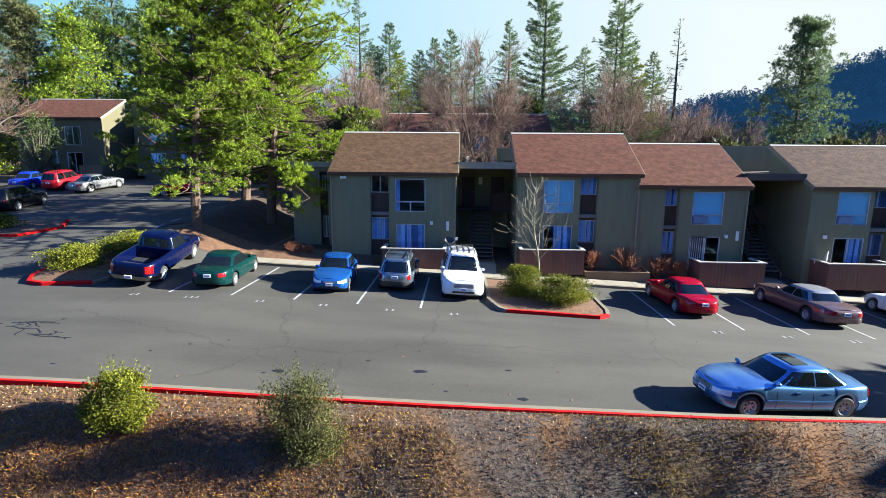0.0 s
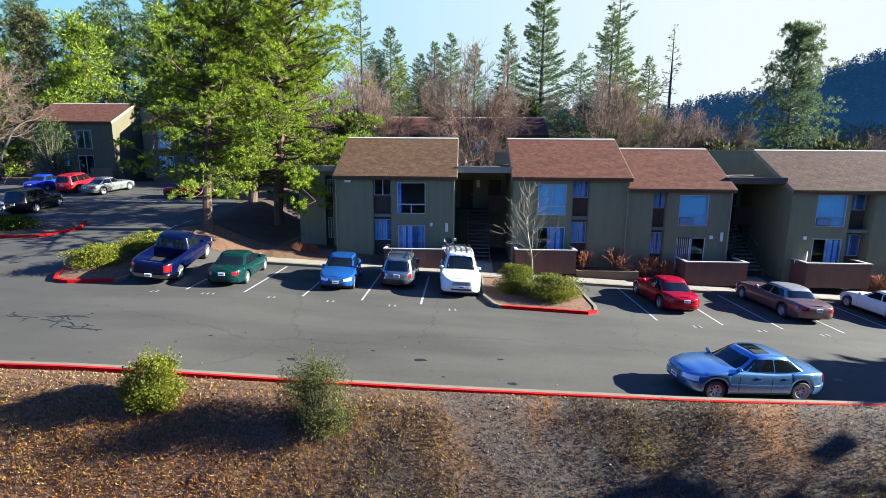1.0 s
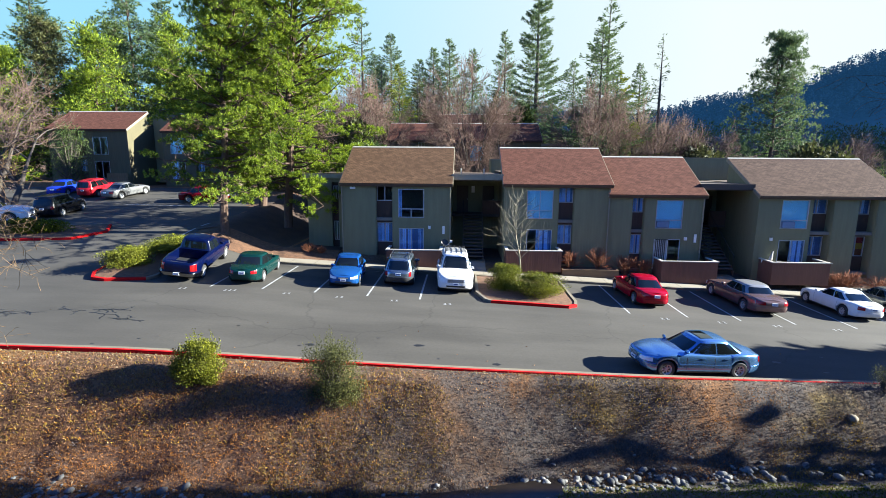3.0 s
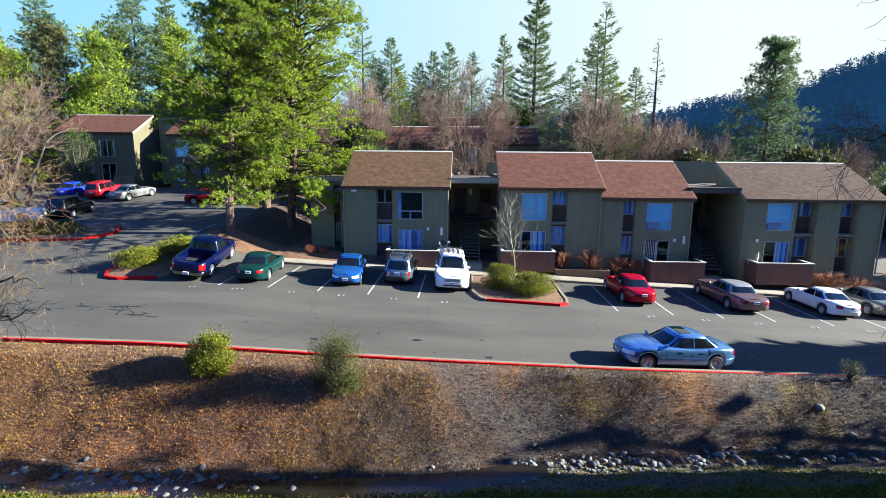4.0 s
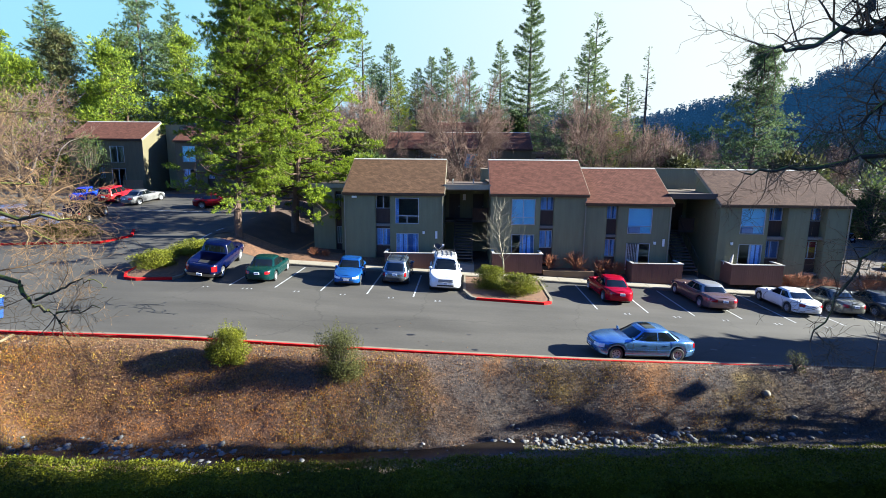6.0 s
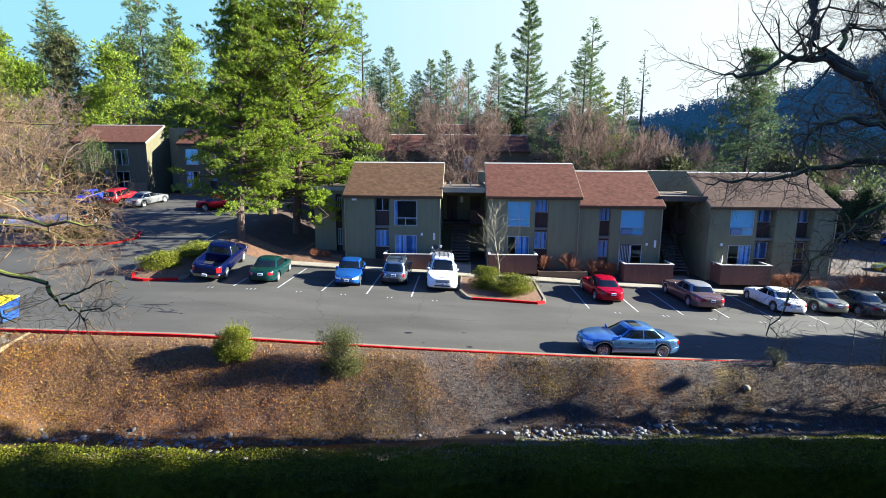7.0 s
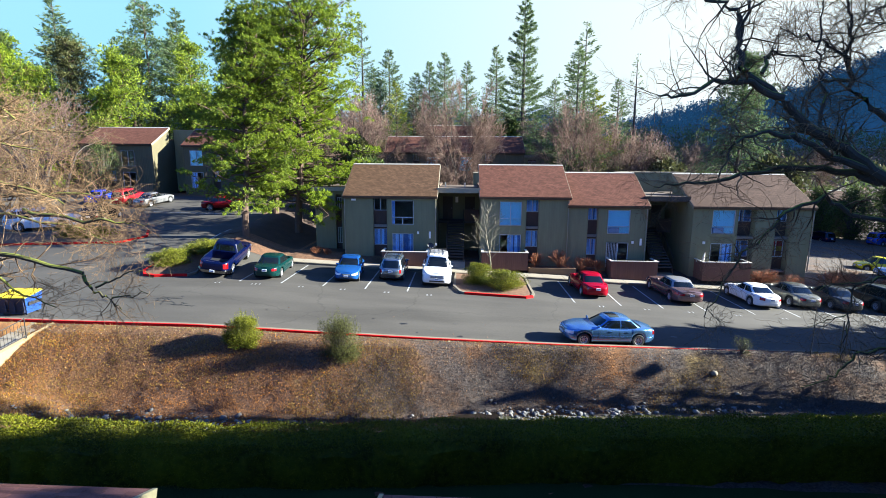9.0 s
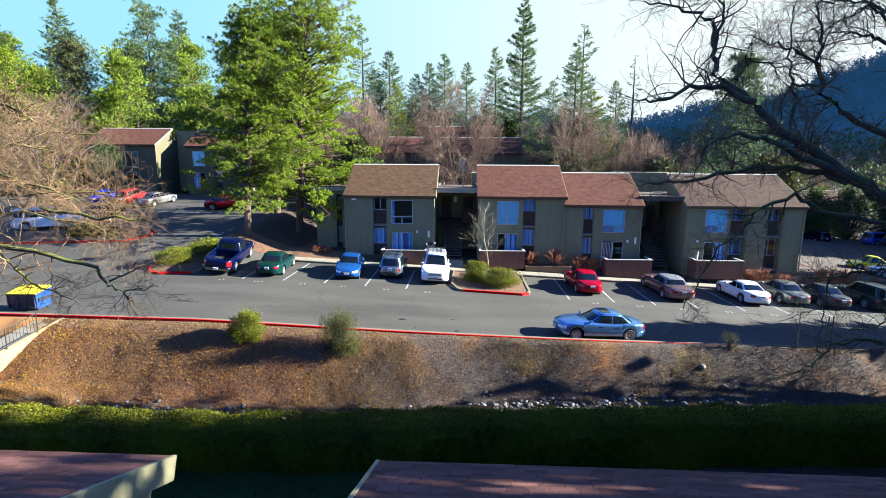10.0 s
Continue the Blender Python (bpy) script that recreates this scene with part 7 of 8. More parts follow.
pebbles = Mesh()
ico = [tuple(v.co) for v in stone_mesh[0].vertices], [tuple(p.vertices) for p in stone_mesh[0].polygons]
for i in range(520):
    x = -17 + 34 * rs.random() if i % 4 < 1 else -9.0 + rs.normal() * 3.2 if i % 4 < 3 else float(np.clip(5.0 + rs.normal() * 2.6, -1, 12))
    y = float(creek_y(x)) - 0.15 + rs.normal() * 0.34
    r = 0.03 + 0.05 * rs.random()
    c, q = math.cos(i * 1.7), math.sin(i * 1.7)
    pebbles.add([(x + r * (a * c - b * q), y + r * (a * q + b * c), gz(x, y) + r * (d + 0.3)) for a, b, d in ico[0]], ico[1])
tagged(part("pebble", pebbles, M["stone_small"], creek, smooth=True), kind="stuff")
wet = Mesh()
for i in range(44):
    xa, xb = -21 + i * 0.55, -21 + (i + 1) * 0.55
    wet.add([(x, float(creek_y(x)) + o, -2.07) for x, o in ((xa, -1.15), (xb, -1.15), (xb, 0.15), (xa, 0.15))], [(0, 1, 2, 3)])
tagged(part("creek_water", wet, M["water"]), "thin dark muddy water among the creek stones", "water", kind="structure")


def scatter(name, label, category, mat, n, area, size, aspect, rng, upright, zf, weight=None, lift=0.0):
    x = area[0] + (area[1] - area[0]) * rng.random(n)
    y = area[2] + (area[3] - area[2]) * rng.random(n)
    if weight is not None:
        k = rng.random(n) < weight(x, y)
        x, y = x[k], y[k]
    C = np.stack([x, y, zf(x, y) + lift], 1)
    W_ = rng.normal(size=(len(x), 3)) * np.array([1, 1, 0.35]) + np.array([0, 0, upright])
    return tagged(part(name, cards(name, C, W_, size * (0.5 + rng.random(len(x))), size * aspect * (0.5 + rng.random(len(x))), M[mat], rng), None), label, category, kind="stuff")


def on_bank(x, y):
    d = (kerb_y(x) - y) * 4.1 / (kerb_y(x) - creek_y(x))
    return ((d > 0.35) & (d < 4.3 + 0.6 * (x < -4))) * np.where(d < 1.0, 0.35, 1.0)


BANK = (-20, 25, 7.0, 14.2)
scatter("leaf_litter", "dry brown leaves and dead ground cover on the bank", "leaf litter", "litter", 230000, BANK, 0.07, 0.16, np.random.default_rng(31), 1.1, bare_ground, lambda x, y: on_bank(x, y) * np.clip(0.7 - 0.045 * x, 0.18, 1))
scatter("dead_stems", "grey dormant stems covering the lower bank", "ground cover", "litter_grey", 470000, BANK, 0.088, 0.13, np.random.default_rng(34), 1.3, bare_ground, lambda x, y: on_bank(x, y) * np.clip(0.42 + 0.045 * x + 1.2 * jitter(x, y, 0.55, 1.0) + 0.15 * (kerb_y(x) - y - 2), 0.05, 1))
scatter("rust_leaves", "rust-coloured dead leaves in drifts on the bank", "leaf litter", "litter_rust", 220000, BANK, 0.08, 0.15, np.random.default_rng(35), 1.0, bare_ground, lambda x, y: on_bank(x, y) * np.clip(0.36 + 1.2 * jitter(x + 3, y, 0.45, 1.0) - 0.07 * x + 0.7 * (kerb_y(x) - y > 2.8) * (x < 2), 0, 1))
scatter("moss_patch", "bright green moss and grass beside the creek stones", "moss", "leafgreen", 7000, (1.5, 7.5, 7.6, 9.2), 0.07, 0.2, np.random.default_rng(38), 1.0, bare_ground, lambda x, y: (np.abs(y - creek_y(x) + 0.55) < 0.3) * np.clip(0.3 + 1.2 * jitter(x, y, 2.2, 1.0), 0, 1))
scatter("creek_weeds", "low dark weeds and wet leaves along the creek edge", "weeds", "hedge", 110000, (-18, 20, 5.6, 11), 0.085, 0.25, np.random.default_rng(39), 1.0, bare_ground, lambda x, y: np.where((creek_y(x) - y > 0.25) & (creek_y(x) - y < 3.0), np.clip(0.25 + 0.05 * x, 0.08, 0.9), 0))
scatter("dry_grass", "tufts of dull yellow-green grass on the bank", "grass", "gold_grass", 160000, BANK, 0.1, 0.13, np.random.default_rng(32), 1.2, bare_ground, lambda x, y: on_bank(x, y) * (jitter(x, y, 0.5, 1.0) > 0.3) * 0.9 + on_bank(x, y) * np.clip((-4.5 - x) / 8, 0, 0.6) * (kerb_y(x) - y < 2.6))
scatter("straw", "pale straw and chips along the kerb", "leaf litter", "straw", 60000, BANK, 0.07, 0.3, np.random.default_rng(37), 0.6, bare_ground, lambda x, y: np.clip(1.25 - (kerb_y(x) - y), 0, 1) * (kerb_y(x) - y > 0.12) + 0.06 * on_bank(x, y))
scatter("fallen_leaves", "scattered small dry leaves on the asphalt", "leaf litter", "litter", 160, (-22, 28, 12.3, 20.5), 0.07, 0.5, np.random.default_rng(36), 0.2, lot_z, lambda x, y: (y > kerb_y(x) + 0.2) * np.exp(-(y - kerb_y(x)) / 2.5), 0.012)
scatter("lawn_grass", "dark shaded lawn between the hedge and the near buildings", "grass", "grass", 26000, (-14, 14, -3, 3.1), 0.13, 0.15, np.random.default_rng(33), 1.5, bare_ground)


def hedge(x0, x1):
    rng = np.random.default_rng(51)
    e = thing("hedge", "long dense clipped green hedge along the creek", "hedge")
    n = 130000
    x = np.where(rng.random(n) < 0.88, -16 + 36 * rng.random(n), x0 + (x1 - x0) * rng.random(n))
    h0 = hedge_y(x)
    u, v = rng.random(n), rng.random(n)
    top = rng.random(n) < 0.5
    wob = jitter(x, h0 * 0, 1.3, 0.12) + jitter(x, h0 * 0 + 2, 3.1, 0.07)
    y = np.where(top, h0 - 0.7 + 1.4 * u, np.where(u < 0.5, h0 - 0.6, h0 + 0.62) + rng.normal(size=n) * 0.06)
    zt = -0.16 + wob
    z = np.where(top, zt + rng.normal(size=n) * 0.06 - 0.16 * (np.abs(y - h0) / 0.7) ** 4, -1.75 + (zt + 1.7) * v)
    C = np.stack([x, y, z], 1)
    W_ = np.stack([rng.normal(size=n), rng.normal(size=n) + np.where(top, 0, np.where(u < 0.5, -1.2, 1.2)), rng.normal(size=n) * 0.6 + 0.8], 1)
    part("foliage", cards("hedge_leaves", C, W_, 0.056 * (0.6 + 0.8 * rng.random(n)), 0.038 * (0.6 + 0.8 * rng.random(n)), M["hedge"], rng), None, e)
    segs = [(xx, float(hedge_y(xx)), -1.9, xx + rng.normal() * 0.2, float(hedge_y(xx)) + rng.normal() * 0.2, -0.4, 0.03, 0.01) for xx in np.arange(x0, x1, 0.3)]
    tagged(part("branchwork", tubes("stems", segs, M["bark"], 4), None, e), kind="stuff")
    xs = np.arange(x0, x1 + 0.1, 0.35)
    core, vs = Mesh(), []
    prof = ((-0.55, -1.9), (-0.62, -1.2), (-0.6, -0.6), (-0.4, -0.33), (0.4, -0.33), (0.6, -0.6), (0.62, -1.2), (0.55, -1.9))
    for xx in xs:
        vs += [(xx, float(hedge_y(xx)) + a + rng.normal() * 0.05, b + rng.normal() * 0.05) for a, b in prof]
    core.add(vs, [(i * 8 + k, i * 8 + k + 1, (i + 1) * 8 + k + 1, (i + 1) * 8 + k) for i in range(len(xs) - 1) for k in range(7)])
    part("inner_growth", core, M["hedge"], e, smooth=True)
    return e


hedge(-26, 30)

# near roofs below the camera
def near_block(x0, x1, ye, ze, slope, run, label):
    e = thing("apartment_block", label, "apartment building", group="near apartment blocks")
    base = -1.9
    yb = ye - run
    zr = ze + slope * run
    part("wall", Mesh().box(x0 + 0.3, x1 - 0.3, ye - 0.45, ye - 0.3, base, ze - 0.15), M["fascia"], e)
    for x in (x0 + 0.3, x1 - 0.45):
        b = Mesh()
        b.hexa([(x, yb, base), (x + 0.15, yb, base), (x + 0.15, ye - 0.45, base), (x, ye - 0.45, base), (x, yb, zr - 0.2), (x + 0.15, yb, zr - 0.2), (x + 0.15, ye - 0.45, ze + slope * 0.45 - 0.2), (x, ye - 0.45, ze + slope * 0.45 - 0.2)])
        part("side_wall", b, M["fascia"], e)
    part("back_wall", Mesh().box(x0 + 0.45, x1 - 0.45, yb, yb + 0.15, base, zr - 0.2), M["fascia"], e)
    tilt = math.degrees(math.atan(slope))
    s = run / math.cos(math.radians(tilt))
    m = Mesh().box(0, x1 - x0, -0.02, s, -0.16, -0.01)
    at = Matrix.Translation((x0, ye, ze)) @ Matrix(((1, 0, 0, 0), (0, -math.cos(math.radians(tilt)), math.sin(math.radians(tilt)), 0), (0, math.sin(math.radians(tilt)), math.cos(math.radians(tilt)), 0), (0, 0, 0, 1)))
    roof = part("roof", m, M["darktrim"], e, at=at)
    rng = np.random.default_rng(int(abs(x0) * 10))
    tabs = Mesh()
    c = 0.145
    for j in range(int(s / c)):
        off = rng.random() * 0.3
        x = -off
        while x < x1 - x0:
            w = 0.28 + 0.1 * rng.random()
            a, b_ = max(0, x), min(x1 - x0, x + w)
            if b_ > a + 0.02:
                h = 0.012 + 0.006 * rng.random()
                tabs.hexa([(a + 0.004, j * c, -0.008), (b_ - 0.004, j * c, -0.008), (b_ - 0.004, j * c + c * 1.1, -0.008), (a + 0.004, j * c + c * 1.1, -0.008), (a + 0.004, j * c, h), (b_ - 0.004, j * c, h), (b_ - 0.004, j * c + c * 1.1, 0.0), (a + 0.004, j * c + c * 1.1, 0.0)])
            x += w
    part("shingles", tabs.data("shingles", M["roof_tabs"]), None, roof)
    for xx in (-0.06, x1 - x0):
        part("rake_board", Mesh().box(xx, xx + 0.06, -0.03, s, -0.36, 0.02), M["cream_trim"], roof)
    part("eave_fascia", Mesh().box(0, x1 - x0, -0.055, -0.022, -0.2, 0.0), M["darktrim"], roof)
    for xx in (0.06, x1 - x0 - 0.1):
        part("rake_trim", Mesh().box(xx, xx + 0.05, 0.35, s, -0.66, -0.165), M["cream_trim"], roof)
    return e


M["roof_tabs"] = material("near_shingles", (0.19, 0.088, 0.072), (0.085, 0.04, 0.034), rough=0.95, scale=0.6, fine=40, bump=0.25, island=0.35, spec=0.1)
near_block(-16.5, -2.75, -4.1, 3.75, 0.38, 5.0, "brown-shingled apartment roof with a pale gable wall")
near_block(0.55, 17.5, -4.05, 3.75, 0.38, 4.2, "long brown-shingled apartment roof across the lawn")


# ---- dumpster and corner steps ----
def dumpster(x, y, yaw):
    e = thing("dumpster", "blue steel dumpster with a yellow lid by the kerb", "dumpster", ground_pose(x, y, yaw) @ Matrix.Diagonal((0.8, 0.8, 0.85, 1)))
    part("body", Mesh().hexa([(-0.85, -0.55, 0.12), (0.85, -0.55, 0.12), (0.85, 0.55, 0.12), (-0.85, 0.55, 0.12), (-0.95, -0.7, 1.05), (0.95, -0.7, 1.05), (0.95, 0.65, 1.25), (-0.95, 0.65, 1.25)]), M["bin_blue"], e)
    # Thin added plate that carries the front's shade as dark colour.
    part("front_panel", Mesh().hexa([(-0.83, -0.575, 0.14), (0.83, -0.575, 0.14), (0.83, -0.556, 0.14), (-0.83, -0.556, 0.14), (-0.93, -0.722, 1.03), (0.93, -0.722, 1.03), (0.93, -0.702, 1.03), (-0.93, -0.702, 1.03)]), M["bin_shade"], e, "front plate coloured dark for the shade on it")
    for i in range(4):
        part("rib", Mesh().box(-0.9 + i * 0.55, -0.82 + i * 0.55, -0.72, -0.6, 0.2, 1.0), M["bin_shade"], e)
    for xa in (-0.97, 0.01):
        lid = part("lid", Mesh().hexa([(xa, -0.74, 1.06), (xa + 0.95, -0.74, 1.06), (xa + 0.95, 0.68, 1.265), (xa, 0.68, 1.265), (xa, -0.74, 1.12), (xa + 0.95, -0.74, 1.12), (xa + 0.95, 0.68, 1.33), (xa, 0.68, 1.33)]), M["bin_yellow"], e, "yellow plastic lid")
        for k in range(4):
            part("lid_rib", Mesh().hexa([(xa + 0.1 + k * 0.22, -0.72, 1.122), (xa + 0.16 + k * 0.22, -0.72, 1.122), (xa + 0.16 + k * 0.22, 0.66, 1.33), (xa + 0.1 + k * 0.22, 0.66, 1.33), (xa + 0.1 + k * 0.22, -0.72, 1.15), (xa + 0.16 + k * 0.22, -0.72, 1.15), (xa + 0.16 + k * 0.22, 0.66, 1.36), (xa + 0.1 + k * 0.22, 0.66, 1.36)]), M["bin_yellow"], lid)
    for xx in (-0.7, 0.7):
        for yy in (-0.4, 0.4):
            part("caster", Mesh().lathe([(0.001, -0.03), (0.06, -0.03), (0.06, 0.03), (0.001, 0.03)], 10, at=(xx, yy, 0.06)), M["rubber"], e)
    for xx in (-0.99, 0.91):
        part("lift_pocket", Mesh().box(xx, xx + 0.08, -0.5, 0.5, 0.6, 0.78), M["iron"], e)
    return e


dumpster(-20.75, 12.85, 3)


def corner_steps():
    """A sloping walk that leaves the kerb, turns into steps and is held by a low wall on its outer side."""
    e = thing("concrete_stair", "tan concrete walk and steps with an iron rail down the bank", "stair")

    def edge(y):
        return -17.6 - 0.49 * (11.6 - y), 0.8 - 0.385 * (11.6 - y)

    def slab(y0, y1, a, c, z0, z1, low, level=False):
        q = []
        for y in (y0, y1):
            x, z = edge(y)
            q.append((x, y, edge(y1)[1] if level else z))
        (xa, ya, za), (xb, yb, zb) = q
        lo = [(xa + a, ya, za + low), (xb + a, yb, zb + low), (xb + c, yb + 0.15, zb + low), (xa + c, ya + 0.15, za + low)]
        hi = [(xa + a, ya, za + z0), (xb + a, yb, zb + z0), (xb + c, yb + 0.15, zb + z1), (xa + c, ya + 0.15, za + z1)]
        return Mesh().hexa(lo + hi)

    part("walk_slab", slab(9.3, 11.62, -1.35, -0.205, 0.0, 0.0, -0.3), M["walk"], e)
    for i in range(7):
        y = 9.29 - i * 0.36
        part("step", slab(y - 0.355, y, -1.35, -0.205, -0.02, -0.02, -0.4, True), M["walk"], e)
    part("cheek_wall", slab(6.8, 11.6, -0.2, 0.0, 0.03, 0.03, -1.5), M["stair_tan"], e)
    for y in (10.4, 9.3, 8.2):
        x, z = edge(y)
        part("rail_post", Mesh().tube([(x - 0.1, y, z), (x - 0.1, y, z + 0.95)], [0.022, 0.022], 6), M["iron"], e)
    for h in (0.12, 0.92):
        part("handrail", Mesh().tube([(edge(y)[0] - 0.1, y, edge(y)[1] + h) for y in (10.4, 9.3, 8.2)], [0.02] * 3, 6), M["iron"], e)
    for i in range(1, 18):
        y = 10.4 - i * 0.122
        x, z = edge(y)
        part("baluster", Mesh().tube([(x - 0.1, y, z + 0.12), (x - 0.1, y, z + 0.92)], [0.008, 0.008], 4), M["iron"], e)
    return e


corner_steps()


def post(x, y):
    e = thing("tree_stake", "pair of wooden stakes by the kerb", "stake", pose(x, y, gz(x, y) - 0.05))
    for i in (0, 0.22):
        part("stake", Mesh().tube([(i, 0, 0), (i, 0, 1.7)], [0.03, 0.03], 6), M["wood"], e)
    part("tie", Mesh().box(0, 0.22, -0.015, 0.015, 1.2, 1.25), M["rubber"], e)
    return e


post(20.2, 13.6)

# ---- far hills ----
def hill(name, label, x0, x1, y, tops, depth, trees, seed, size):
    rng = np.random.default_rng(seed)
    xs = np.linspace(x0, x1, 60)
    crest = np.interp(xs, [t[0] for t in tops], [t[1] for t in tops])
    m = Mesh()
    vs = []
    for r_, (dy, f) in enumerate(((-depth, 0.0), (-depth * 0.6, 0.45), (-depth * 0.25, 0.82), (0, 1.0), (depth * 0.6, 0.3))):
        for i, x in enumerate(xs):
            vs.append((x, y + dy, -6 + (crest[i] + 6 - size * 0.8) * f + math.sin(x * 0.05 + r_) * 1.5))
    n = len(xs)
    m.add(vs, [(r_ * n + i, r_ * n + i + 1, (r_ + 1) * n + i + 1, (r_ + 1) * n + i) for r_ in range(4) for i in range(n - 1)])
    e = thing(name, label, "hill", kind="structure")
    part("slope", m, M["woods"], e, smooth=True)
    k = trees
    px = x0 + (x1 - x0) * rng.random(k)
    f = 0.55 + 0.45 * rng.random(k) ** 0.5
    py = y - depth * (1 - f)
    cz = np.interp(px, xs, crest)
    pz = -6 + (cz + 6 - size * 0.8) * np.interp(f, [0, 0.4, 0.75, 1], [0, 0.45, 0.82, 1.0])
    hgt = size * (0.6 + 0.8 * rng.random(k))
    per = 42
    t = rng.random((k, per)) ** 0.8
    a = rng.random((k, per)) * math.tau
    rad = (1 - t) * hgt[:, None] * 0.3 + 0.15
    C = np.stack([px[:, None] + np.cos(a) * rad * 0.5, py[:, None] + np.sin(a) * rad * 0.5, pz[:, None] + t * hgt[:, None]], -1).reshape(-1, 3)
    W_ = np.stack([np.cos(a), np.sin(a), -0.3 + 0.9 * t], -1).reshape(-1, 3) + rng.normal(size=(k * per, 3)) * 0.3
    nn = len(C)
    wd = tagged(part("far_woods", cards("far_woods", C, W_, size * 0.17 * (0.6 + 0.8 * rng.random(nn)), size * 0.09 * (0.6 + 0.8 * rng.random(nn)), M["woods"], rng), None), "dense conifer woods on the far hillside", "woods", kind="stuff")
    return e


hill("wooded_hill", "wooded hill beyond the valley, blue haze put into its colour", 95, 420, 330, [(95, 30), (150, 46), (175, 50), (204, 54), (229, 66), (250, 75), (275, 82), (340, 95), (420, 90)], 160, 2600, 301, 7.5)
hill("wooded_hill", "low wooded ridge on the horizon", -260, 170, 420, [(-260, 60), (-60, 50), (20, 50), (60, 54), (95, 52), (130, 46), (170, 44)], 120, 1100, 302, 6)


# ---- the bright hazy sky over the valley ----
def haze_backdrop():
    m = bpy.data.materials.new("bright_haze")
    m.use_nodes = True
    n, l = m.node_tree.nodes, m.node_tree.links
    n.remove(n["Principled BSDF"])
    em, tr, mix, tc, sp, rx, rz = (n.new(k) for k in ("ShaderNodeEmission", "ShaderNodeBsdfTransparent", "ShaderNodeMixShader", "ShaderNodeTexCoord", "ShaderNodeSeparateXYZ", "ShaderNodeValToRGB", "ShaderNodeMapRange"))
    l.new(tc.outputs["Generated"], sp.inputs[0])
    l.new(sp.outputs[0], rx.inputs[0]), l.new(sp.outputs[2], rz.inputs[0])
    rx.color_ramp.elements[0].position, rx.color_ramp.elements[1].position = 0.25, 0.72
    rx.color_ramp.elements[0].color, rx.color_ramp.elements[1].color = (0.36, 0.76, 1.0, 1), (0.88, 0.98, 1.0, 1)
    rz.inputs[1].default_value, rz.inputs[2].default_value = 0.7, 1.0
    em.inputs[1].default_value = 0.185
    l.new(rx.outputs[0], em.inputs[0]), l.new(rz.outputs[0], mix.inputs[0])
    l.new(em.outputs[0], mix.inputs[1]), l.new(tr.outputs[0], mix.inputs[2]), l.new(mix.outputs[0], n["Material Output"].inputs[0])
    b = Mesh()
    k = 40
    ang = [radians(-78 + 156 * i / k) for i in range(k + 1)]
    b.add([(880 * math.sin(a), 880 * math.cos(a), z) for z in (-20, 520) for a in ang], [(i, i + 1, k + 2 + i, k + 1 + i) for i in range(k)])
    return tagged(part("backdrop", b, m, smooth=True), "bright hazy winter sky above the far hills", "sky", kind="structure")


haze_backdrop()

# ---- small things ----
def satellite_dish(x, y, z):
    e = thing("satellite_dish", "small dark satellite dish on a post behind the patio wall", "satellite dish", pose(x, y, z))
    d = Mesh().lathe([(0.001, 0.06), (0.12, 0.045), (0.22, 0.01), (0.28, -0.03), (0.275, -0.045), (0.21, -0.005), (0.12, 0.03), (0.001, 0.045)], 18)
    part("dish", d, M["plastic"], e, smooth=True, at=pose(0, 0, 0.9, -35, 0, 25))
    part("mast", Mesh().tube([(0, 0, -0.2), (0, 0, 0.75), (0.03, 0.06, 0.88)], [0.022, 0.022, 0.02], 7), M["iron"], e)
    part("arm", Mesh().tube([(0.02, 0, 0.7), (0.25, -0.1, 0.85), (0.4, -0.12, 1.02)], [0.014, 0.014, 0.012], 6), M["light_box"], e)
    part("receiver", Mesh().box(0.36, 0.5, -0.17, -0.07, 0.98, 1.12), M["light_box"], e)
    return e


satellite_dish(-1.0, 28.3, 0.95)
for vx in (0.0, 1.65):
    e = thing("roof_vent", "short metal vent pipe on the entry roof", "roof vent", pose(vx, 32.0, 6.35), "roof vents")
    part("pipe", Mesh().lathe([(0.001, 0), (0.05, 0), (0.05, 0.32), (0.001, 0.32)], 10, "z"), M["chrome"], e)
    part("cap", Mesh().lathe([(0.001, 0.32), (0.08, 0.322), (0.08, 0.36), (0.001, 0.37)], 10, "z"), M["chrome"], e)


def security_gate(x0, x1, z0, z1, y):
    e = thing("security_gate", "dark iron bar gate across the patio door", "gate")
    part("top_rail", Mesh().box(x0, x1, y - 0.03, y, z1 - 0.04, z1), M["iron"], e)
    part("bottom_rail", Mesh().box(x0, x1, y - 0.03, y, z0, z0 + 0.04), M["iron"], e)
    n = int((x1 - x0) / 0.11)
    for i in range(n + 1):
        xx = x0 + (x1 - x0) * i / n
        part("bar", Mesh().tube([(xx, y - 0.015, z0), (xx, y - 0.015, z1)], [0.013, 0.013], 5), M["light_box"], e)
    return e


security_gate(13.05, 13.88, 0.2, 2.2, YF - 0.05)


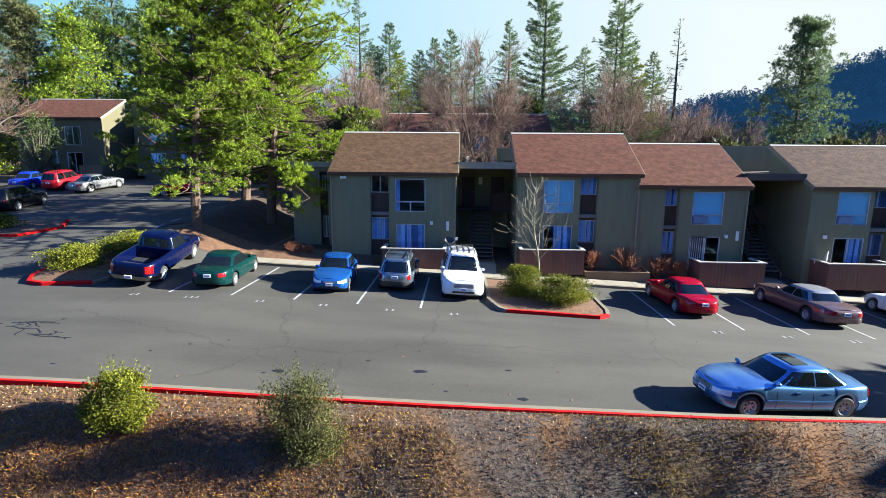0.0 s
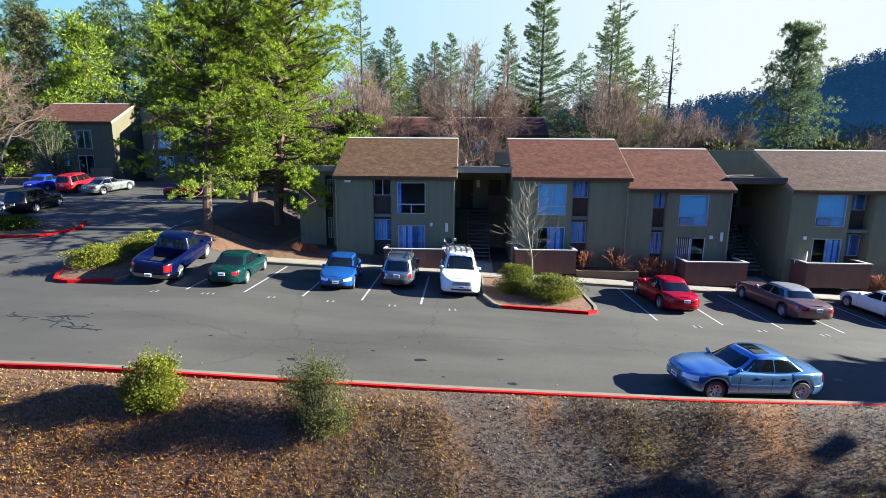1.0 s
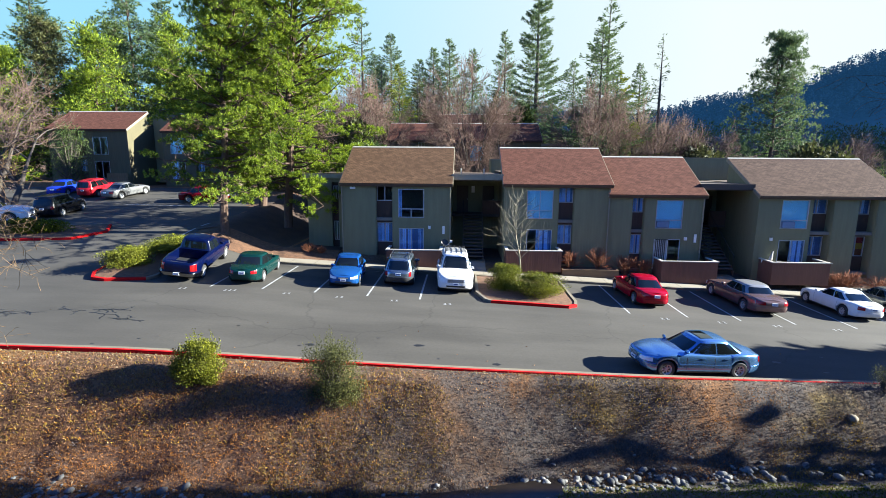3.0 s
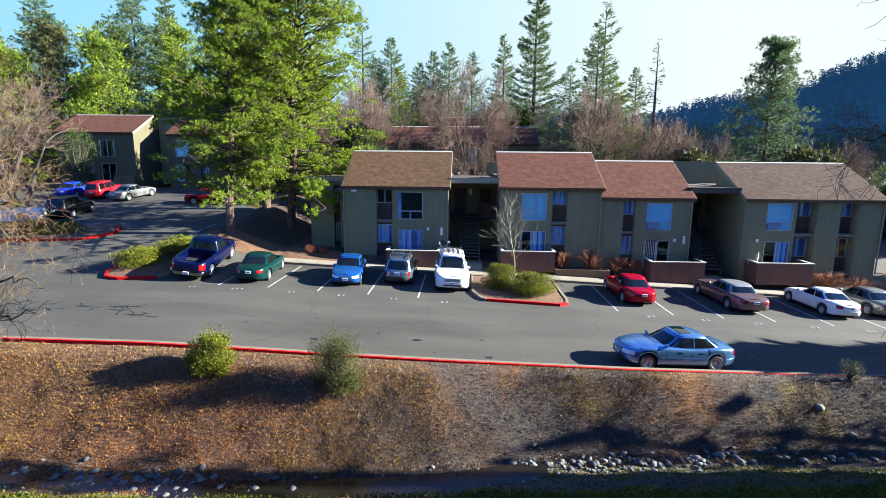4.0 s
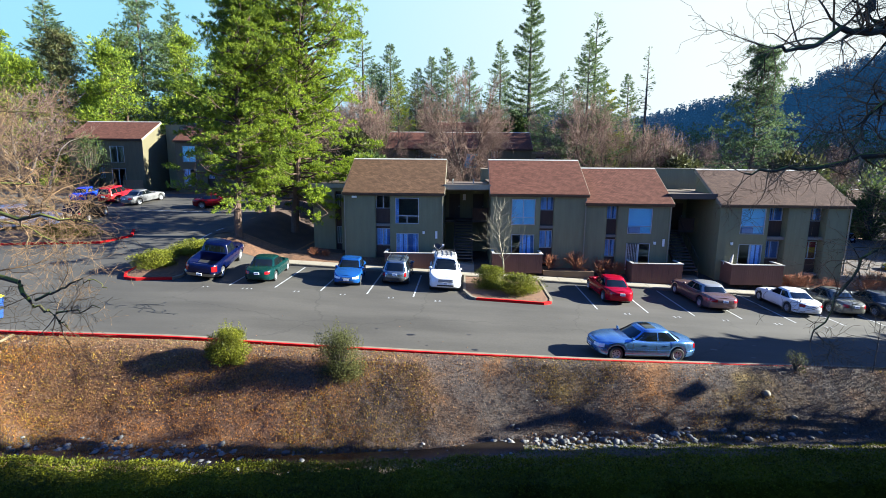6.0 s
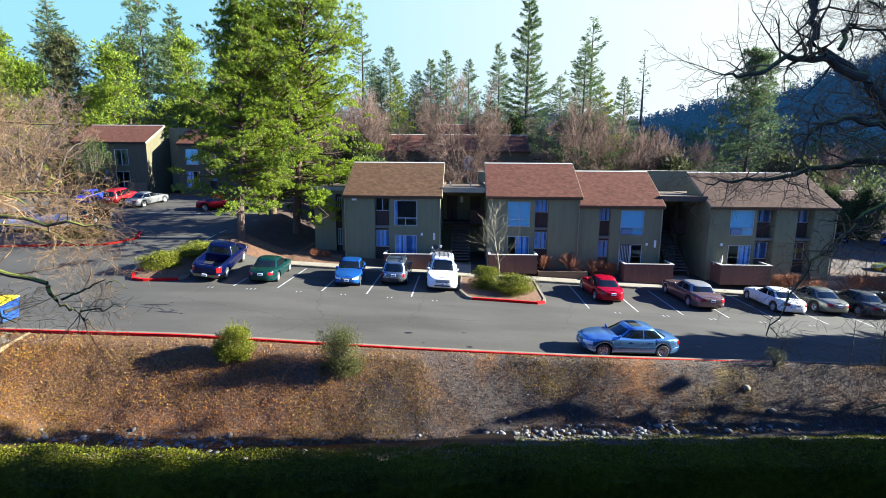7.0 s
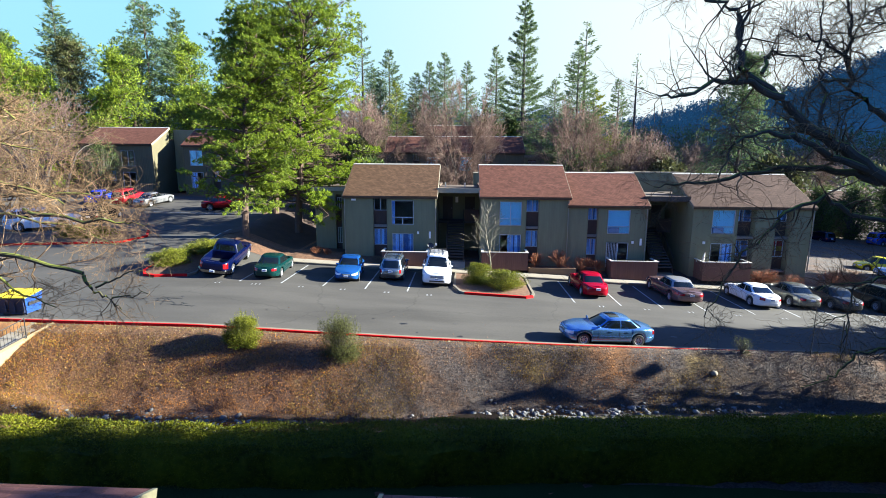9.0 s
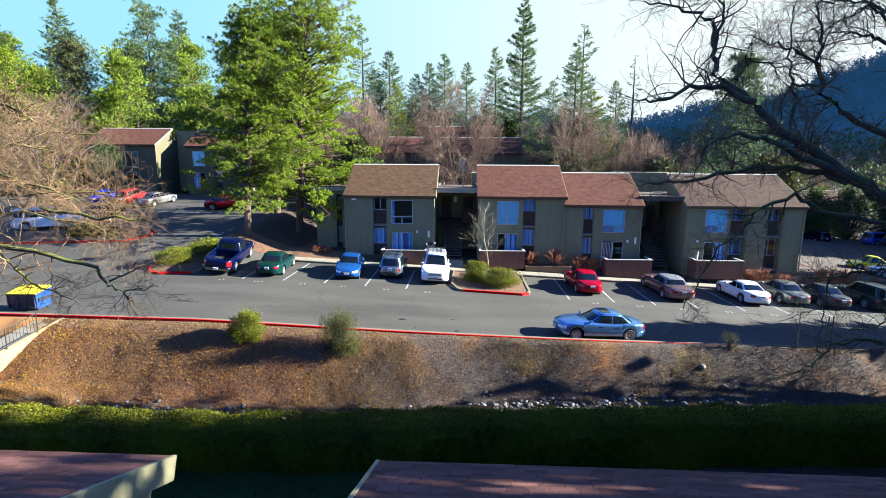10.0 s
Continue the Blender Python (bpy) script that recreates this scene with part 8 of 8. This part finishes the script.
def patio_chair(x, y, z, yaw):
    e = thing("patio_chair", "white plastic patio chair", "chair", pose(x, y, z, 0, 0, yaw))
    part("seat", Mesh().hexa([(-0.24, -0.24, 0.4), (0.24, -0.24, 0.4), (0.22, 0.22, 0.38), (-0.22, 0.22, 0.38), (-0.24, -0.24, 0.43), (0.24, -0.24, 0.43), (0.22, 0.22, 0.41), (-0.22, 0.22, 0.41)]), M["light_box"], e)
    part("backrest", Mesh().hexa([(-0.22, 0.2, 0.42), (0.22, 0.2, 0.42), (0.22, 0.23, 0.42), (-0.22, 0.23, 0.42), (-0.2, 0.32, 0.9), (0.2, 0.32, 0.9), (0.2, 0.345, 0.9), (-0.2, 0.345, 0.9)]), M["light_box"], e)
    for sx in (-0.21, 0.21):
        for sy in (-0.21, 0.19):
            part("leg", Mesh().tube([(sx * 1.1, sy * 1.1, 0), (sx, sy, 0.4)], [0.018, 0.022], 6), M["light_box"], e)
        part("arm", Mesh().box(sx - 0.03, sx + 0.03, -0.2, 0.24, 0.62, 0.65), M["light_box"], e)
    return e


patio_chair(20.9, 28.3, 0.1, 150)
patio_chair(20.35, 28.75, 0.1, 120)
e = thing("folded_umbrella", "white folded sun umbrella leaning on the patio wall", "umbrella", pose(20.15, 28.4, 0.12, 0, 14, 20))
part("canopy", Mesh().lathe([(0.02, 0.3), (0.13, 0.5), (0.1, 1.1), (0.03, 1.5), (0.001, 1.55)], 9, "z"), M["cap"], e, smooth=True)
part("pole", Mesh().tube([(0, 0, 0), (0, 0, 1.6)], [0.02, 0.02], 6), M["iron"], e)


def entry_path(x0, x1, y0, y1):
    m = Mesh()
    for i in range(4):
        ya, yb = y0 + (y1 - y0) * i / 4, y0 + (y1 - y0) * (i + 1) / 4
        z = [max(float(ground_z(x, y)), float(lot_z(x, 27)) + 0.12) + 0.03 for x, y in ((x0, ya), (x1, ya), (x1, yb), (x0, yb))]
        m.hexa([(x0, ya + 0.005, z[0] - 0.3), (x1, ya + 0.005, z[1] - 0.3), (x1, yb - 0.005, z[2] - 0.3), (x0, yb - 0.005, z[3] - 0.3), (x0, ya + 0.005, z[0]), (x1, ya + 0.005, z[1]), (x1, yb - 0.005, z[2]), (x0, yb - 0.005, z[3])])
    return tagged(part("entry_path", m, M["walk"]), "shaded concrete path up to the entry stairs", "path", kind="structure")


entry_path(0.1, 1.75, 27.68, 29.9)
entry_path(17.0, 18.5, 27.68, 29.9)


def wheel_stop(x, y):
    e = thing("wheel_stop", "pale concrete wheel stop at the head of a stall", "wheel stop", ground_pose(x, y, 0))
    part("block", Mesh().hexa([(-0.9, -0.075, 0), (0.9, -0.075, 0), (0.9, 0.075, 0), (-0.9, 0.075, 0), (-0.86, -0.045, 0.12), (0.86, -0.045, 0.12), (0.86, 0.045, 0.12), (-0.86, 0.045, 0.12)]), M["kerb"], e)
    for sx in (-0.6, 0.6):
        part("pin", Mesh().lathe([(0.001, 0.119), (0.02, 0.121), (0.02, 0.13), (0.001, 0.131)], 8, "z", (sx, 0, 0)), M["iron"], e)
    return e


for x in (18.8, 21.5, 24.3, 27.0, 30.3):
    wheel_stop(x, 26.05)


def boulder(x, y, r, seed):
    bm = bmesh.new()
    bmesh.ops.create_icosphere(bm, subdivisions=2, radius=r)
    rs_ = np.random.default_rng(seed)
    for v in bm.verts:
        v.co *= 0.85 + 0.3 * rs_.random()
        v.co.z *= 0.7
    me = bpy.data.meshes.new("boulder")
    bm.to_mesh(me)
    bm.free()
    me.shade_smooth()
    me.materials.append(M["kerb"])
    ob = part("boulder", me, None, at=pose(x, y, gz(x, y) + r * 0.1))
    return tagged(ob, "pale rough boulder in the planting", "boulder", "boulders")


boulder(27.9, 28.2, 0.28, 1)
boulder(28.5, 28.4, 0.2, 2)
boulder(13.2, 11.6, 0.17, 3)
boulder(14.0, 11.0, 0.12, 4)

# a low wooden edging where the sidewalk ends
e = thing("wood_edging", "weathered wooden edging board by the planting", "edging board")
part("board", Mesh().hexa([(-14.3, 27.2, 0.55), (-12.45, 27.65, 0.55), (-12.45, 27.75, 0.55), (-14.3, 27.3, 0.55), (-14.3, 27.2, 1.05), (-12.45, 27.65, 1.1), (-12.45, 27.75, 1.1), (-14.3, 27.3, 1.05)]), M["wood"], e)
part("peg", Mesh().box(-12.6, -12.5, 27.76, 27.86, 0.5, 1.05), M["wood"], e)


def sapling(x, y, seed):
    rng = np.random.default_rng(seed)
    e = thing("sapling", "thin leafless staked sapling by the kerb", "tree", pose(x, y, gz(x, y) - 0.05))
    part("trunk", Mesh().tube([(0, 0, 0), (0.03, 0.02, 1.2), (-0.02, 0, 2.6)], [0.025, 0.018, 0.008], 6), M["bark"], e)
    segs, tips = [], []
    for i in range(9):
        a = i * 2.4
        branch(segs, tips, np.array([0, 0, 1.1 + 0.16 * i]), unit(np.array([math.cos(a), math.sin(a), 1.0])), 0.6, 0.01, 1, rng, 0.7, 0.45, 0.02, 0.15, 0.5, 4, 0.005)
    tagged(part("branchwork", tubes("twigs", segs, M["bark"], 3), None, e), kind="stuff")
    return e


sapling(18.3, 12.9, 8)
# fence rail by the upper lot
e = thing("wood_fence", "short raw wood fence panel by the far block", "fence", pose(-38.5, 48.3, float(lot_z(-38.5, 48.3))))
for i in range(9):
    part("board", Mesh().box(i * 0.26, i * 0.26 + 0.24, 0, 0.03, 0.05, 1.5), M["wood"], e)
for zz in (0.4, 1.2):
    part("rail", Mesh().box(0, 2.34, 0.032, 0.08, zz, zz + 0.09), M["wood"], e)


# ---- crack seal and oil spots on the asphalt ----
def tar_web(x, y, length, seed, label):
    """Branching lines of sealant poured over a net of cracks."""
    rng = np.random.default_rng(seed)
    m = Mesh()

    def run(p, a, n, w, depth):
        for _ in range(n):
            a += rng.normal() * 0.35
            q = (p[0] + math.cos(a) * 0.22, p[1] + math.sin(a) * 0.16)
            nx, ny = -math.sin(a) * w, math.cos(a) * w
            quad = [(p[0] - nx, p[1] - ny), (q[0] - nx, q[1] - ny), (q[0] + nx, q[1] + ny), (p[0] + nx, p[1] + ny)]
            m.hexa([(u, v, float(lot_z(u, v)) - 0.01) for u, v in quad] + [(u, v, float(lot_z(u, v)) + 0.006) for u, v in quad])
            p = q
            if depth and rng.random() < 0.5:
                run(p, a + (0.9 if rng.random() < 0.5 else -0.9), int(n * 0.6), w * 0.8, depth - 1)

    for _ in range(4):
        run((x + rng.normal() * length * 0.2, y + rng.normal() * 0.25), math.pi if rng.random() < 0.6 else 0.0, int(length / 0.5), 0.028, 2)
    return tagged(part("crack_seal", m, M["tar"]), label, "crack seal", kind="structure")


tar_web(-15.9, 15.7, 3.4, 3, "black branching crack sealant on the asphalt")
tar_web(-19.2, 15.5, 2.0, 4, "thin black crack sealant lines on the asphalt")


def oil_spots(n, seed):
    rng = np.random.default_rng(seed)
    m = Mesh()
    for _ in range(n):
        x = -22 + 40 * rng.random()
        y = float(kerb_y(x)) + 0.5 + 2.6 * rng.random() ** 1.6
        r = 0.04 + 0.1 * rng.random() ** 2
        k = 9
        rim = [(x + math.cos(i * math.tau / k) * r * (1.0 + rng.random()), y + math.sin(i * math.tau / k) * r * (0.5 + 0.5 * rng.random())) for i in range(k)]
        m.add([(u, v, float(lot_z(u, v)) + 0.005) for u, v in rim], [tuple(range(k))])
    return tagged(part("oil_spots", m, M["tar"]), "small dark oil spots on the asphalt along the kerb", "stain", kind="stuff")


oil_spots(22, 8)


# ---- bark mulch bed by the pine ----
bed = part("mulch_bed", sheet("mulch_bed", np.arange(-17.0, -8.1, 0.3), np.arange(27.0, 29.6, 0.26), lambda x, y: bare_ground(x, y) + 0.06, M["mulch"], lambda x, y: x > -16.5 - (y - 27) * 0.2), None)
# Dark sheet added over the mound to stand in for its shade.
shaded_mound = part("needle_duff", sheet("needle_duff", np.arange(-20.0, -8.0, 0.4), np.arange(29.4, 45.1, 0.4), lambda x, y: bare_ground(x, y) + 0.05, M["shaded_mound"], lambda x, y: x > -19.2 + 0.4 * math.sin(y * 1.3) + 0.2 * (y - 30)), None)
tagged(shaded_mound, "dark sheet over the mound under the pine, put in for deep shade", "needle duff", kind="structure")
tagged(bed, "orange-brown bark mulch bed beside the sidewalk", "mulch bed", kind="structure")
end_bed = part("planting_bed", sheet("planting_bed", np.arange(23.7, 37.6, 0.35), np.arange(27.3, 33.6, 0.3), lambda x, y: np.maximum(bare_ground(x, y), lot_z(x, y)) + 0.16 + jitter(x, y, 2.4, 0.03), M["mulch"], lambda x, y: (y < 29.0 or x > 28.9) and x < 37.4 - 0.35 * (y - 27.3)), None)
tagged(end_bed, "reddish mulch bed round the corner of the end block", "planting bed", kind="structure")
clay = part("clay_slope", sheet("clay_slope", np.arange(-30.0, -18.0, 0.3), np.arange(7.4, 11.9, 0.25), lambda x, y: np.maximum(bare_ground(x, y) + 0.05, 0.62 - 0.385 * (11.6 - y)), M["clay"], lambda x, y: x < -18.85 - 0.49 * (11.6 - y) and y < kerb_y(x) - 0.35), None)
tagged(clay, "bare orange clay slope beside the concrete walk", "slope", kind="structure")
